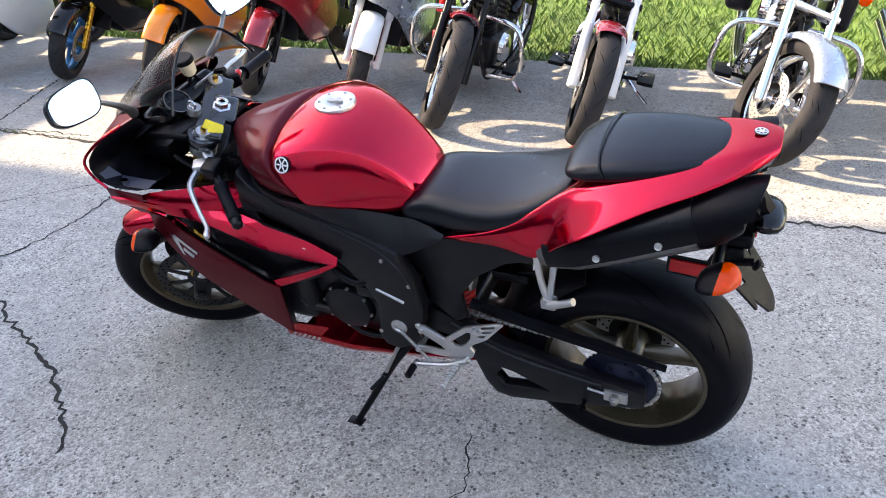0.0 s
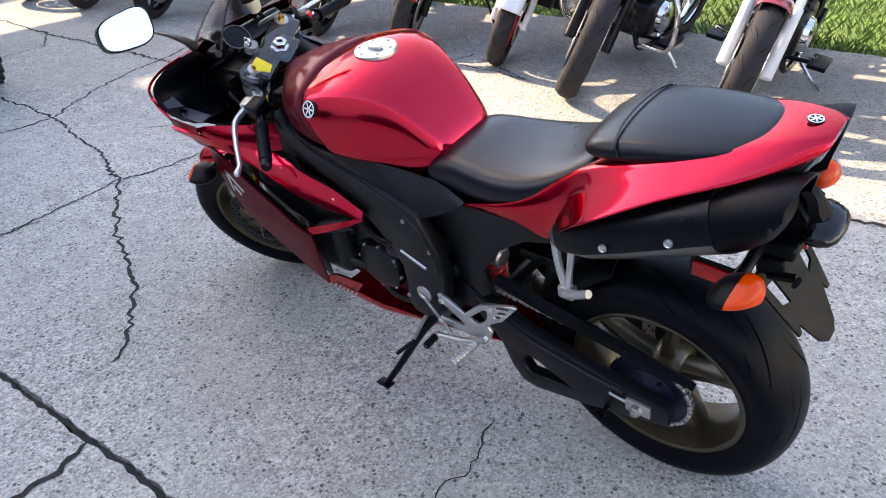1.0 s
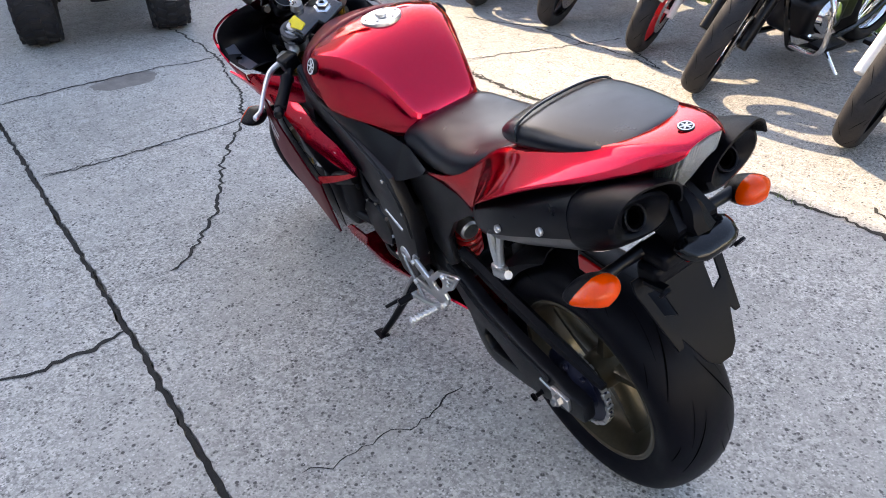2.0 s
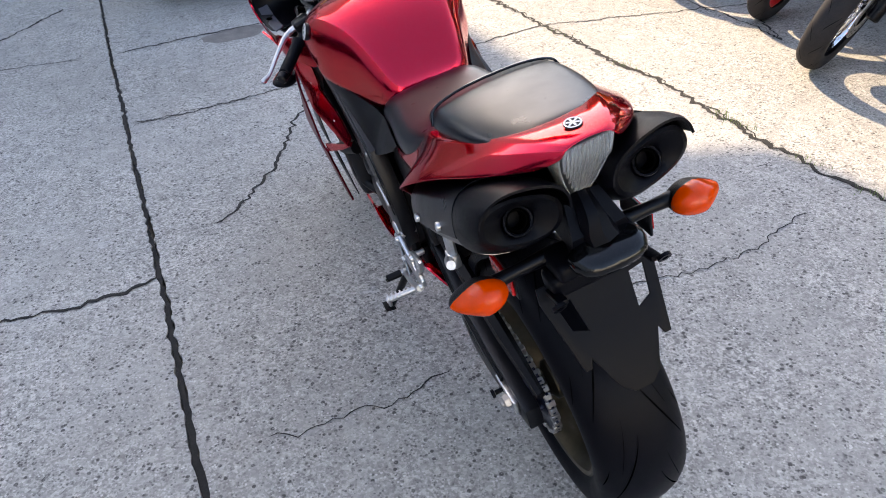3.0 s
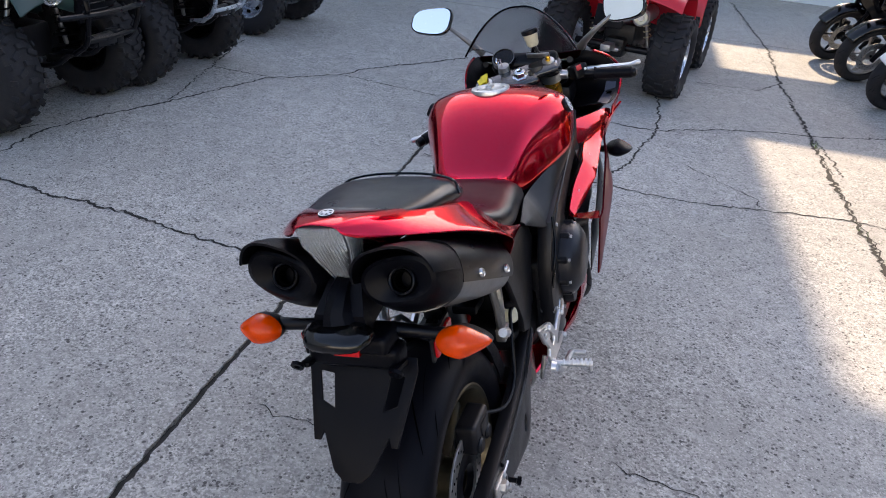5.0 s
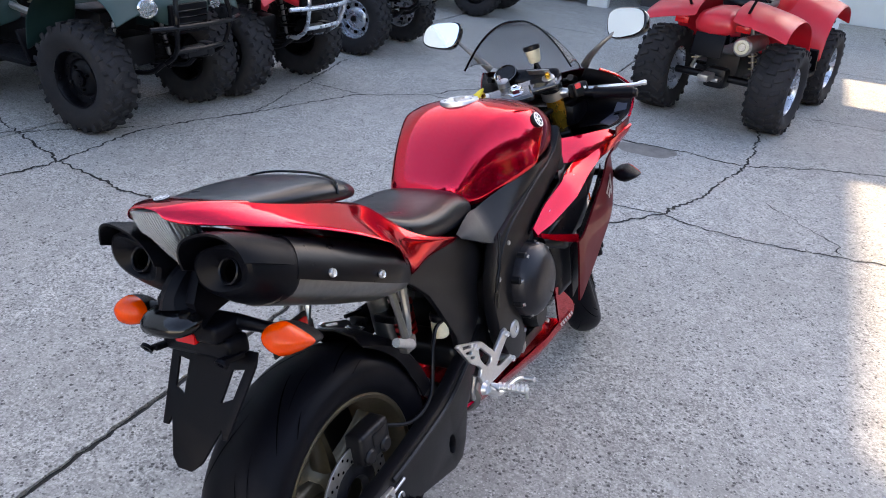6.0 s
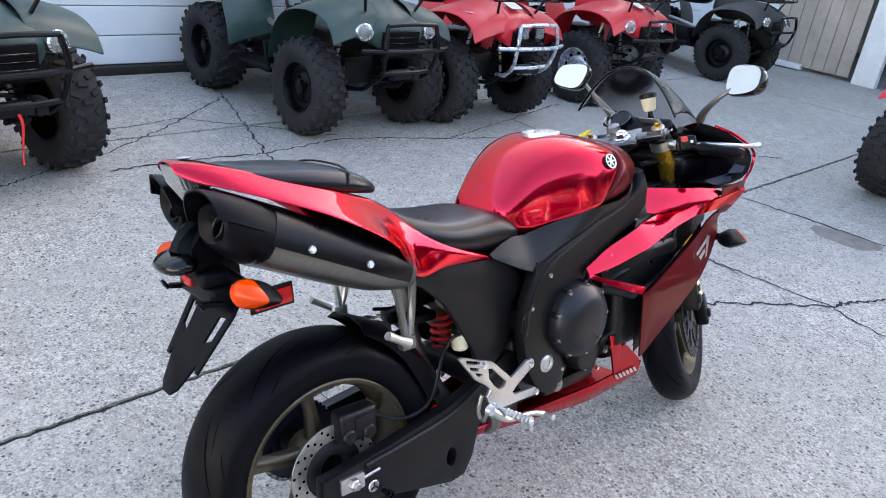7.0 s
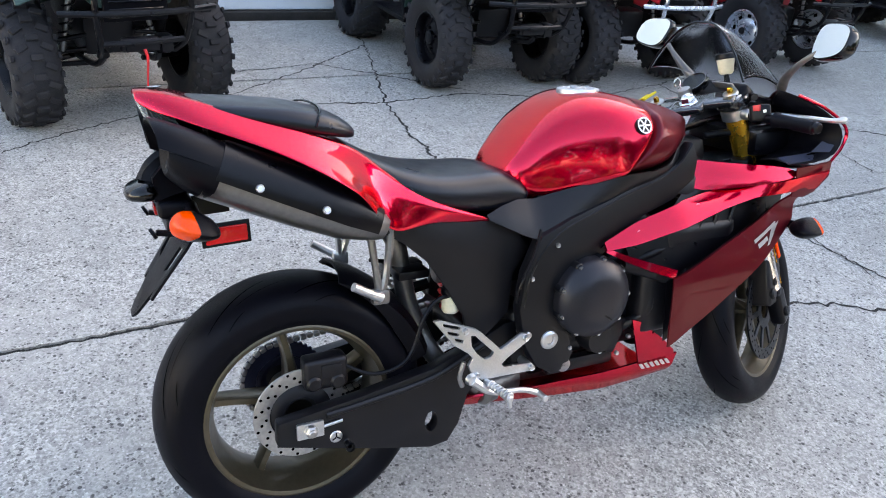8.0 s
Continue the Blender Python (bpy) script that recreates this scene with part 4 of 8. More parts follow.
def seats(bike):
    def sec(top, w, side, bot, edge=0.85):
        return [(0, top), (w * 0.55, top - 0.002), (w * edge, top - 0.009), (w, side), (w * 0.97, bot + 0.006), (w * 0.80, bot), (0, bot)]
    r = [(0.118, sec(0.930, 0.070, 0.916, 0.895)), (0.135, sec(0.926, 0.095, 0.905, 0.872)), (0.19, sec(0.893, 0.128, 0.865, 0.822)), (0.26, sec(0.864, 0.148, 0.832, 0.792)),
         (0.34, sec(0.850, 0.150, 0.815, 0.770)), (0.42, sec(0.846, 0.140, 0.808, 0.755)), (0.48, sec(0.848, 0.130, 0.806, 0.750)), (0.53, sec(0.835, 0.128, 0.800, 0.754)), (0.575, sec(0.800, 0.125, 0.785, 0.762))]
    part("rider_seat", loft(halves(r)), "vinyl", bike, "black vinyl rider seat", sub=2)
    p = [(0.150, sec(0.958, 0.074, 0.950, 0.936)), (0.134, sec(0.974, 0.104, 0.958, 0.936)), (0.092, sec(0.995, 0.123, 0.970, 0.944)), (0.030, sec(1.014, 0.127, 0.988, 0.956)),
         (-0.05, sec(1.030, 0.121, 1.008, 0.980)), (-0.12, sec(1.042, 0.106, 1.026, 1.002)), (-0.172, sec(1.050, 0.084, 1.040, 1.022)), (-0.189, sec(1.049, 0.076, 1.044, 1.030))]
    p = [(x, [(y, settle(x, z)) for y, z in h]) for x, h in p]
    ps = part("passenger_seat", creased(loft(halves(p)), 12, (2, 10), 0.8), "vinyl", bike, "black vinyl passenger seat pad", sub=2)
    part("seam", tube([(0.048, 0.125, 0.972), (0.060, 0.112, 0.994), (0.070, 0.065, 1.0030), (0.074, 0, 1.0045), (0.070, -0.065, 1.0030), (0.060, -0.112, 0.994), (0.048, -0.125, 0.972)], 0.0026, 6), "gloss_black", ps, "raised seam across the pad")


def tail(bike):
    def st(x, *pts):
        return (x, pts)
    S = [st(-0.280, (0, 1.064), (0.014, 1.063), (0.026, 1.061), (0.034, 1.058), (0.040, 1.052), (0.042, 1.046)),
         st(-0.258, (0, 1.065), (0.024, 1.064), (0.044, 1.061), (0.056, 1.052), (0.064, 1.040), (0.066, 1.028)),
         st(-0.215, (0, 1.060), (0.034, 1.060), (0.064, 1.056), (0.084, 1.044), (0.098, 1.031), (0.108, 1.018)),
         st(-0.150, (0, 1.036), (0.045, 1.038), (0.085, 1.040), (0.112, 1.022), (0.130, 1.008), (0.142, 0.995)),
         st(-0.060, (0, 0.990), (0.060, 0.996), (0.116, 1.000), (0.140, 0.982), (0.160, 0.966), (0.174, 0.953)),
         st(0.020, (0, 0.960), (0.070, 0.965), (0.128, 0.971), (0.152, 0.950), (0.182, 0.924), (0.203, 0.906)),
         st(0.080, (0, 0.935), (0.070, 0.940), (0.124, 0.946), (0.152, 0.918), (0.190, 0.891), (0.218, 0.870)),
         st(0.120, (0, 0.915), (0.070, 0.920), (0.120, 0.930), (0.150, 0.892), (0.182, 0.861), (0.206, 0.840)),
         st(0.158, (0, 0.880), (0.070, 0.885), (0.120, 0.905), (0.146, 0.862), (0.168, 0.820), (0.182, 0.790)),
         st(0.205, (0, 0.82), (0.080, 0.83), (0.128, 0.862), (0.146, 0.825), (0.154, 0.772), (0.156, 0.730)),
         st(0.280, (0, 0.76), (0.100, 0.77), (0.146, 0.808), (0.153, 0.792), (0.150, 0.773), (0.146, 0.753)),
         st(0.360, (0, 0.73), (0.110, 0.74), (0.146, 0.776), (0.150, 0.768), (0.147, 0.756), (0.142, 0.743)),
         st(0.452, (0, 0.715), (0.110, 0.718), (0.134, 0.744), (0.138, 0.742), (0.136, 0.737), (0.131, 0.732))]
    S = [(x, [(y, settle(x, z)) for y, z in pts]) for x, pts in S]
    rings = [[(x, y, z) for y, z in pts[::-1]] + [(x, -y, z) for y, z in pts[1:]] for x, pts in S]
    c = part("tail_cowl", creased(loft(rings, False, False), 11, (2, 3, 7, 8), 0.85), "red", bike, "glossy candy red tail cowl", sub=2, solid=0.004)
    b = part("round_badge", lathe([(0, 0.0012), (0.0125, 0.0012), (0.0138, 0.0)], (-0.238, 0, 1.0468), (-0.06, 0, 1), 26), "black", c, "small round tail badge")
    part("badge_ring", lathe([(0.0104, 0.0018), (0.0128, 0.0018)], (-0.238, 0, 1.0468), (-0.06, 0, 1), 26), "white", b)
    part("badge_star", merge(*[box((-0.238 + 0.005 * math.cos(a), 0.005 * math.sin(a), 1.0486), (0.009, 0.0026, 0.001), 0, 1, Matrix.Rotation(a, 4, "Z")) for a in (radians(60 * i) for i in range(6))]), "white", b)
    # tail light: a wedge of ribbed clear lens
    w = [[(-0.268, 0.0405, 1.034), (-0.272, 0, 1.040), (-0.268, -0.0405, 1.034), (-0.22, -0.0425, 1.03), (-0.22, 0.0425, 1.03)],
         [(-0.256, 0.0385, 0.998), (-0.262, 0, 0.998), (-0.256, -0.0385, 0.998), (-0.21, -0.0405, 0.99), (-0.21, 0.0405, 0.99)],
         [(-0.232, 0.025, 0.948), (-0.237, 0, 0.948), (-0.232, -0.025, 0.948), (-0.19, -0.027, 0.945), (-0.19, 0.027, 0.945)],
         [(-0.212, 0.011, 0.908), (-0.214, 0, 0.907), (-0.212, -0.011, 0.908), (-0.18, -0.012, 0.906), (-0.18, 0.012, 0.906)]]
    tl = part("tail_light", loft(w), "lamp_back", c, "clear ribbed wedge-shaped tail light")
    ribs = []
    for i in range(13):
        y = -0.036 + 0.072 * i / 12
        low = 0.905 + 0.09 * (abs(y) / 0.0395) ** 1.2
        f = (low - 0.905) / 0.134
        ribs.append(tube([(-0.277 + 0.004 * abs(y) / 0.05, y, 1.036), (-0.263, y, 0.998), (-0.215 - 0.062 * f, y * 0.9, low + 0.004)], 0.0026, 6, 3))
    part("lens_rib", merge(*ribs), "clear", tl, "clear vertical lens ribs")
    for s in (1, -1):
        for i in range(7):
            g = i / 6
            at = lambda p, q: Vector((p[0] + (q[0] - p[0]) * g, s * (p[1] + 0.001), p[2]))
            part("side_rib", tube([at((-0.268, 0.0405, 1.032), (-0.224, 0, 0)), at((-0.256, 0.0390, 0.998), (-0.212, 0, 0)), at((-0.232, 0.0255, 0.948), (-0.194, 0, 0)), at((-0.212, 0.0115, 0.911), (-0.184, 0, 0))], 0.0022, 6, 3), "clear", tl)
    return c


def pod(bike, parent, x, y, z, s, front=False):
    """A teardrop indicator on its stalk."""
    L0, L1 = (0.036, 0.056) if not front else (0.026, 0.066)
    body = []
    lensr = []
    for i in range(9):
        a = radians(90 * i / 8)
        body.append((0.031 * math.cos(a) ** 0.8 if i < 8 else 0.0, L1 * math.sin(a)))
    for i in range(9):
        a = radians(90 * i / 8)
        lensr.append((0.031 * math.cos(a) ** 0.9 if i < 8 else 0.0, L0 * math.sin(a)))
    sc = Matrix.Diagonal((0.92, 1.5, 0.92, 1))
    o = Vector((x, y, z))
    fwd = 1 if not front else -1
    shell = lathe([(0, -0.001), *body], (0, 0, 0), (fwd, 0, 0), 24)
    glass = lathe(lensr, (0, 0, 0), (-fwd, 0, 0), 24)

    def tear(bm):
        bmesh.ops.transform(bm, matrix=sc, verts=bm.verts)
        for v in bm.verts:                      # drawn out to a tip away from the machine
            k = v.co.y * s
            v.co.z *= 1 - max(0, k) / 0.0515 * 0.62
            v.co.x += fwd * max(0, k) * 0.35
        return moved(bm, Matrix.Translation(o) @ Matrix.Rotation(radians(0 if front else 16), 4, "Y"))
    p = part("indicator", tear(shell), "plastic", parent, "teardrop indicator with a black shell")
    part("amber_lens", tear(glass), "amber", p, "orange indicator lens")
    part("stalk", tube([(x + fwd * 0.02, y - s * 0.03, z), (x + fwd * 0.02, y - s * 0.075, z + 0.002), (x + fwd * 0.02, y - s * 0.135, z + 0.004)], [0.013, 0.011, 0.014], 12, 4), "black", p)


def undertail(bike):
    u = part("rear_fender", merge(loft(halves([(0.16, [(0, 0.82), (0.045, 0.82), (0.05, 0.78), (0, 0.77)]), (-0.10, [(0, 0.93), (0.035, 0.93), (0.04, 0.86), (0, 0.85)]),
                                               (-0.22, [(0, 0.92), (0.030, 0.92), (0.040, 0.84), (0, 0.83)]), (-0.262, [(0, 0.875), (0.045, 0.875), (0.052, 0.83), (0, 0.82)])])),
                                  box((-0.225, 0, 0.815), (0.07, 0.15, 0.034), 0.012, 3), tube([(-0.20, 0, 0.93), (-0.245, 0.004, 0.90), (-0.262, 0, 0.86)], [0.012, 0.02, 0.03], 8)), "plastic", bike, "black plastic rear fender and plate carrier")
    lampb = [(-0.245, [(0, 0.874), (0.058, 0.872), (0.070, 0.854), (0.066, 0.828), (0, 0.826)]), (-0.29, [(0, 0.866), (0.054, 0.864), (0.066, 0.848), (0.062, 0.828), (0, 0.826)]), (-0.318, [(0, 0.852), (0.034, 0.850), (0.044, 0.842), (0.040, 0.832), (0, 0.830)])]
    part("plate_lamp", loft(halves(lampb)), "gloss_black", u, "black plate lamp housing", sub=1)
    # the carrier: cross bar with an eye at each end, two struts and a middle tongue
    tilt = Matrix.Translation((-0.203, 0, 0.760)) @ Matrix.Rotation(radians(35), 4, "Y")

    def flat(o, hole=()):
        return moved(moved(plate(o, 0, 0.006, 0.0015, hole), Matrix.Rotation(radians(90), 4, "Z")), tilt)
    edge = [(0.100, 0.004), (0.104, -0.020), (0.080, -0.152), (0.068, -0.152), (0.062, -0.136), (0.036, -0.200), (0.016, -0.217)]
    win = lambda s: [(s * 0.054, -0.034), (s * 0.082, -0.030), (s * 0.072, -0.082), (s * 0.046, -0.094)]
    part("carrier", flat(edge + [(-x, z) for x, z in edge[::-1]], [win(1), win(-1)]), "plastic", u, "black number plate carrier without a plate")
    for s in (1, -1):
        part("carrier_eye", merge(lathe([(0.006, 0.003), (0.012, 0.003), (0.012, -0.003), (0.006, -0.003)], (-0.274, s * 0.092, 0.778), (0.9, 0, 0.5), 16, True), box((-0.244, s * 0.082, 0.772), (0.050, 0.018, 0.010), 0.003, 2, Matrix.Rotation(radians(10), 4, "Y"))), "plastic", u)
    part("carrier_neck", box((-0.222, 0, 0.782), (0.05, 0.17, 0.040), 0.012, 3), "plastic", u)
    part("dark_reflector", box((-0.258, 0, 0.806), (0.012, 0.05, 0.02), 0.004), "red_lens", u, "small red lens")
    for s in (1, -1):
        pod(bike, u, -0.218, s * 0.193, 0.813, s)
        r = part("side_reflector", box((-0.142, s * 0.130, 0.772), (0.082, 0.007, 0.034), 0.003, 2, Matrix.Rotation(radians(-3), 4, "Y")), "red_lens", u, "red side reflector")
        part("reflector_arm", merge(box((-0.142, s * 0.124, 0.772), (0.096, 0.006, 0.048), 0.003, 2, Matrix.Rotation(radians(-3), 4, "Y")), tube([(-0.18, s * 0.122, 0.79), (-0.20, s * 0.09, 0.815), (-0.215, s * 0.05, 0.82)], 0.006, 8)), "black", r)


def chassis(bike):
    beam = [(0.985, 0.895), (0.955, 0.852), (0.89, 0.822), (0.818, 0.800), (0.743, 0.772), (0.640, 0.738), (0.556, 0.700), (0.518, 0.611), (0.505, 0.522), (0.523, 0.431), (0.56, 0.365), (0.608, 0.336), (0.651, 0.344),
            (0.667, 0.386), (0.651, 0.439), (0.646, 0.499), (0.667, 0.556), (0.715, 0.614), (0.779, 0.676), (0.856, 0.722), (0.939, 0.752), (1.0, 0.80), (1.005, 0.85)]
    for s in (1, -1):
        b = plate(beam, 0.170, 0.040, 0.010)
        f = part("frame_beam", b if s > 0 else flip_y(b), "frame", bike, "broad satin black twin-spar frame beam")
        part("bead", tube([(x, s * 0.190, z) for x, z in ((0.978, 0.885), (0.945, 0.842), (0.885, 0.808), (0.80, 0.782), (0.70, 0.744), (0.60, 0.700), (0.535, 0.62), (0.518, 0.53))], 0.0035, 6), "frame", f)
        part("pivot_nut", merge(lathe([(0.010, 0.004), (0.012, 0.008), (0.018, 0.008), (0.024, 0.004), (0.025, 0.0)], (0.592, s * 0.189, 0.434), (0, s, 0), 24),
                                lathe([(0, 0.003), (0.010, 0.003)], (0.592, s * 0.189, 0.434), (0, s, 0), 12)), "alloy", f, "alloy pivot ring")
        studs("bolt", ([(0.60, s * 0.190, 0.675), (0.655, s * 0.188, 0.40), (0.535, s * 0.188, 0.60)], 0.006, 0.005, (0, s, 0)), "steel", f)
        # a slanted cover between the tank's lower edge and the beam
        up = [(0.436, 0.138, 0.752), (0.480, 0.134, 0.770), (0.525, 0.128, 0.780), (0.567, 0.126, 0.776), (0.605, 0.134, 0.786), (0.664, 0.156, 0.803), (0.729, 0.180, 0.818), (0.787, 0.204, 0.832), (0.860, 0.202, 0.834), (0.915, 0.192, 0.846), (0.950, 0.172, 0.884)]
        dn = [(0.438, 0.148, 0.742), (0.480, 0.164, 0.722), (0.530, 0.174, 0.698), (0.560, 0.178, 0.690), (0.600, 0.180, 0.712), (0.660, 0.181, 0.738), (0.743, 0.183, 0.764), (0.800, 0.185, 0.786), (0.868, 0.187, 0.806), (0.915, 0.186, 0.824), (0.952, 0.172, 0.846)]
        A, B = resample(up, 26), resample(dn, 26)
        skin = [[(p.x, s * (p.y + 0.004 * math.sin(math.pi * k / 5)), p.z) for q, p in enumerate(a.lerp(b, k / 5) for a, b in zip(A, B))] for k in range(6)]
        part("side_cover", loft(skin, False, False), "cover", bike, "dark grey textured side cover", solid=0.006)
        sub = [(0.175, 0.742), (0.30, 0.752), (0.452, 0.738), (0.52, 0.704), (0.555, 0.66), (0.515, 0.60), (0.505, 0.50), (0.44, 0.445), (0.405, 0.47), (0.415, 0.55), (0.36, 0.63), (0.28, 0.69), (0.20, 0.715)]
        if s < 0:
            sub = [(0.175, 0.742), (0.30, 0.752), (0.452, 0.738), (0.52, 0.704), (0.555, 0.66), (0.515, 0.60), (0.505, 0.50), (0.44, 0.445), (0.392, 0.465), (0.386, 0.505), (0.328, 0.601), (0.291, 0.656), (0.234, 0.706), (0.194, 0.730)]
        c2 = plate(sub, 0.128, 0.018, 0.006)
        part("subframe_cover", c2 if s > 0 else flip_y(c2), "cover", bike, "dark grey plastic cover under the seat")
    part("airbox", merge(box((0.78, 0, 0.765), (0.40, 0.24, 0.10), 0.02), box((1.0, 0, 0.83), (0.20, 0.24, 0.12), 0.03), box((0.90, 0, 0.70), (0.22, 0.30, 0.10), 0.03)), "black", bike, "black airbox and steering head")
    part("subframe", merge(rod((0.50, 0.09, 0.70), (-0.15, 0.06, 0.90), 0.015), rod((0.50, -0.09, 0.70), (-0.15, -0.06, 0.90), 0.015), box((0.33, 0, 0.76), (0.32, 0.17, 0.08), 0.02), box((0.55, 0, 0.66), (0.16, 0.22, 0.2), 0.03)), "black", bike)
    part("frame_bead_hose", tube([(0.55, -0.192, 0.72), (0.53, -0.20, 0.66), (0.50, -0.20, 0.60), (0.49, -0.195, 0.55)], 0.004, 8), "black", bike)
    # shock absorber
    sh = part("shock_absorber", merge(rod((0.455, 0.062, 0.40), (0.44, 0.062, 0.62), 0.016), rod((0.40, 0.075, 0.545), (0.50, 0.07, 0.555), 0.028, cap=0.006)), "steel", bike, "shock absorber with a grey reservoir")
    coil = [(0.452 - 0.010 * i / 60 + 0.030 * math.cos(i * 0.63), 0.062 + 0.030 * math.sin(i * 0.63), 0.42 + 0.13 * i / 60) for i in range(61)]
    part("spring", tube(coil, 0.0065, 8, 1), "spring_red", sh, "red coil spring")
    part("fluid_pot", merge(rod((0.362, -0.108, 0.515), (0.362, -0.108, 0.560), 0.021, cap=0.004)), "fluid", bike, "cream brake fluid pot")
    part("pot_cap", merge(rod((0.362, -0.108, 0.557), (0.362, -0.108, 0.580), 0.023, cap=0.005)), "black", bike)


def engine(bike):
    e = part("engine", merge(box((0.74, 0, 0.47), (0.34, 0.32, 0.22), 0.03, 3), box((0.86, 0, 0.60), (0.16, 0.34, 0.22), 0.03, 3, Matrix.Rotation(radians(38), 4, "Y")),
                             box((0.72, 0, 0.345), (0.28, 0.24, 0.10), 0.03, 3), box((0.60, 0, 0.42), (0.16, 0.26, 0.16), 0.03, 3)), "engine", bike, "dirty black four-cylinder engine")
    prof = [(0, 0.036), (0.030, 0.0355), (0.055, 0.033), (0.072, 0.028), (0.084, 0.019), (0.094, 0.012), (0.100, 0.004), (0.103, -0.008), (0.103, -0.05)]
    part("clutch_cover", lathe(prof, (0.700, -0.214, 0.535), (0, -1, 0), 40), "case", e, "round dark grey clutch cover")
    studs("bolt", ([(0.700 + 0.098 * math.cos(a), -0.216, 0.535 + 0.097 * math.sin(a)) for a in (radians(40 * i) for i in range(9))], 0.0055, 0.006, (0, -1, 0)), "steel", e)
    for i in range(9):
        q = radians(40 * i)
        part("boss", rod((0.700 + 0.097 * math.cos(q), -0.175, 0.535 + 0.097 * math.sin(q)), (0.700 + 0.097 * math.cos(q), -0.215, 0.535 + 0.097 * math.sin(q)), 0.011), "engine", e)
    part("cover_ribs", merge(*[box((0.712, -0.2475, 0.525 + 0.026 * i), (0.045, 0.003, 0.006), 0.001, 1, Matrix.Rotation(radians(35), 4, "Y")) for i in (-1, 0, 1)]), "black", e)
    part("oil_filler", lathe([(0, 0.018), (0.010, 0.018), (0.018, 0.014), (0.020, 0.0)], (0.645, -0.172, 0.352), (0, -1, 0), 18), "steel", e)
    part("side_cap", lathe([(0, 0.016), (0.024, 0.014), (0.028, 0)], (0.82, -0.17, 0.60), (0, -1, 0), 20), "engine", e)
    part("side_case", merge(lathe([(0, 0.02), (0.036, 0.018), (0.042, 0.0), (0.042, -0.03)], (0.735, -0.190, 0.415), (0, -1, 0), 24), box((0.79, -0.172, 0.41), (0.06, 0.03, 0.10), 0.012, 2, Matrix.Rotation(radians(25), 4, "Y")), box((0.70, -0.165, 0.345), (0.20, 0.03, 0.035), 0.010)), "engine", e)
    studs("bolt", ([(0.76, -0.19, 0.46), (0.72, -0.188, 0.44), (0.745, -0.190, 0.375), (0.835, -0.188, 0.40), (0.80, -0.19, 0.36), (0.87, -0.18, 0.58), (0.845, -0.18, 0.63), (0.86, -0.18, 0.49)], 0.0062, 0.008, (0, -1, 0)), "alloy", e)
    part("stator_cover", lathe([(0, 0.026), (0.05, 0.024), (0.072, 0.018), (0.080, 0.0), (0.080, -0.02)], (0.76, 0.162, 0.45), (0, 1, 0), 34), "engine", e, "round black generator cover")
    part("sprocket_cover", merge(box((0.60, 0.166, 0.43), (0.13, 0.03, 0.14), 0.02, 3), box((0.655, 0.17, 0.53), (0.12, 0.02, 0.04), 0.01)), "engine", e)
    studs("bolt", ([(0.76 + 0.074 * math.cos(a), 0.172, 0.45 + 0.074 * math.sin(a)) for a in (radians(45 * i + 10) for i in range(8))] + [(0.64, 0.181, 0.49), (0.56, 0.181, 0.48), (0.62, 0.181, 0.37)], 0.0055, 0.007, (0, 1, 0)), "alloy", e)
    for pts, r in (([(0.84, 0.12, 0.66), (0.78, 0.17, 0.60), (0.70, 0.185, 0.57), (0.64, 0.17, 0.60)], 0.012), ([(0.90, -0.13, 0.55), (0.84, -0.18, 0.60), (0.93, -0.19, 0.63), (1.0, -0.14, 0.60)], 0.016),
                   ([(0.80, 0.16, 0.38), (0.72, 0.18, 0.36), (0.62, 0.16, 0.35)], 0.008), ([(0.87, 0.15, 0.52), (0.83, 0.18, 0.55), (0.80, 0.18, 0.62)], 0.007)):
        part("hose", tube(pts, r, 10), "black", e)
    part("shift_rod", rod((0.64, 0.188, 0.565), (0.56, 0.19, 0.535), 0.005), "alloy", e)
    part("oil_cooler", merge(box((0.94, 0, 0.44), (0.12, 0.30, 0.20), 0.02, 2), box((0.90, 0, 0.56), (0.20, 0.30, 0.10), 0.02, 2)), "black", bike, "black cooler between the fairings")
    part("radiator", box((1.06, 0, 0.58), (0.04, 0.36, 0.34), 0.01, 2, Matrix.Rotation(radians(-20), 4, "Y")), "black", bike, "black radiator behind the fairing")
    part("collector", merge(rod((0.44, -0.10, 0.285), (0.56, -0.06, 0.29), 0.045, 0.05, 20), tube([(0.56, -0.05, 0.29), (0.75, -0.03, 0.28), (0.95, -0.03, 0.36), (1.0, -0.03, 0.5)], 0.032, 12), tube([(0.45, -0.10, 0.29), (0.36, -0.04, 0.36), (0.30, 0.0, 0.5), (0.26, 0.0, 0.68), (0.18, 0.0, 0.76)], 0.024, 12)), "titan", bike, "grey exhaust collector pipe")


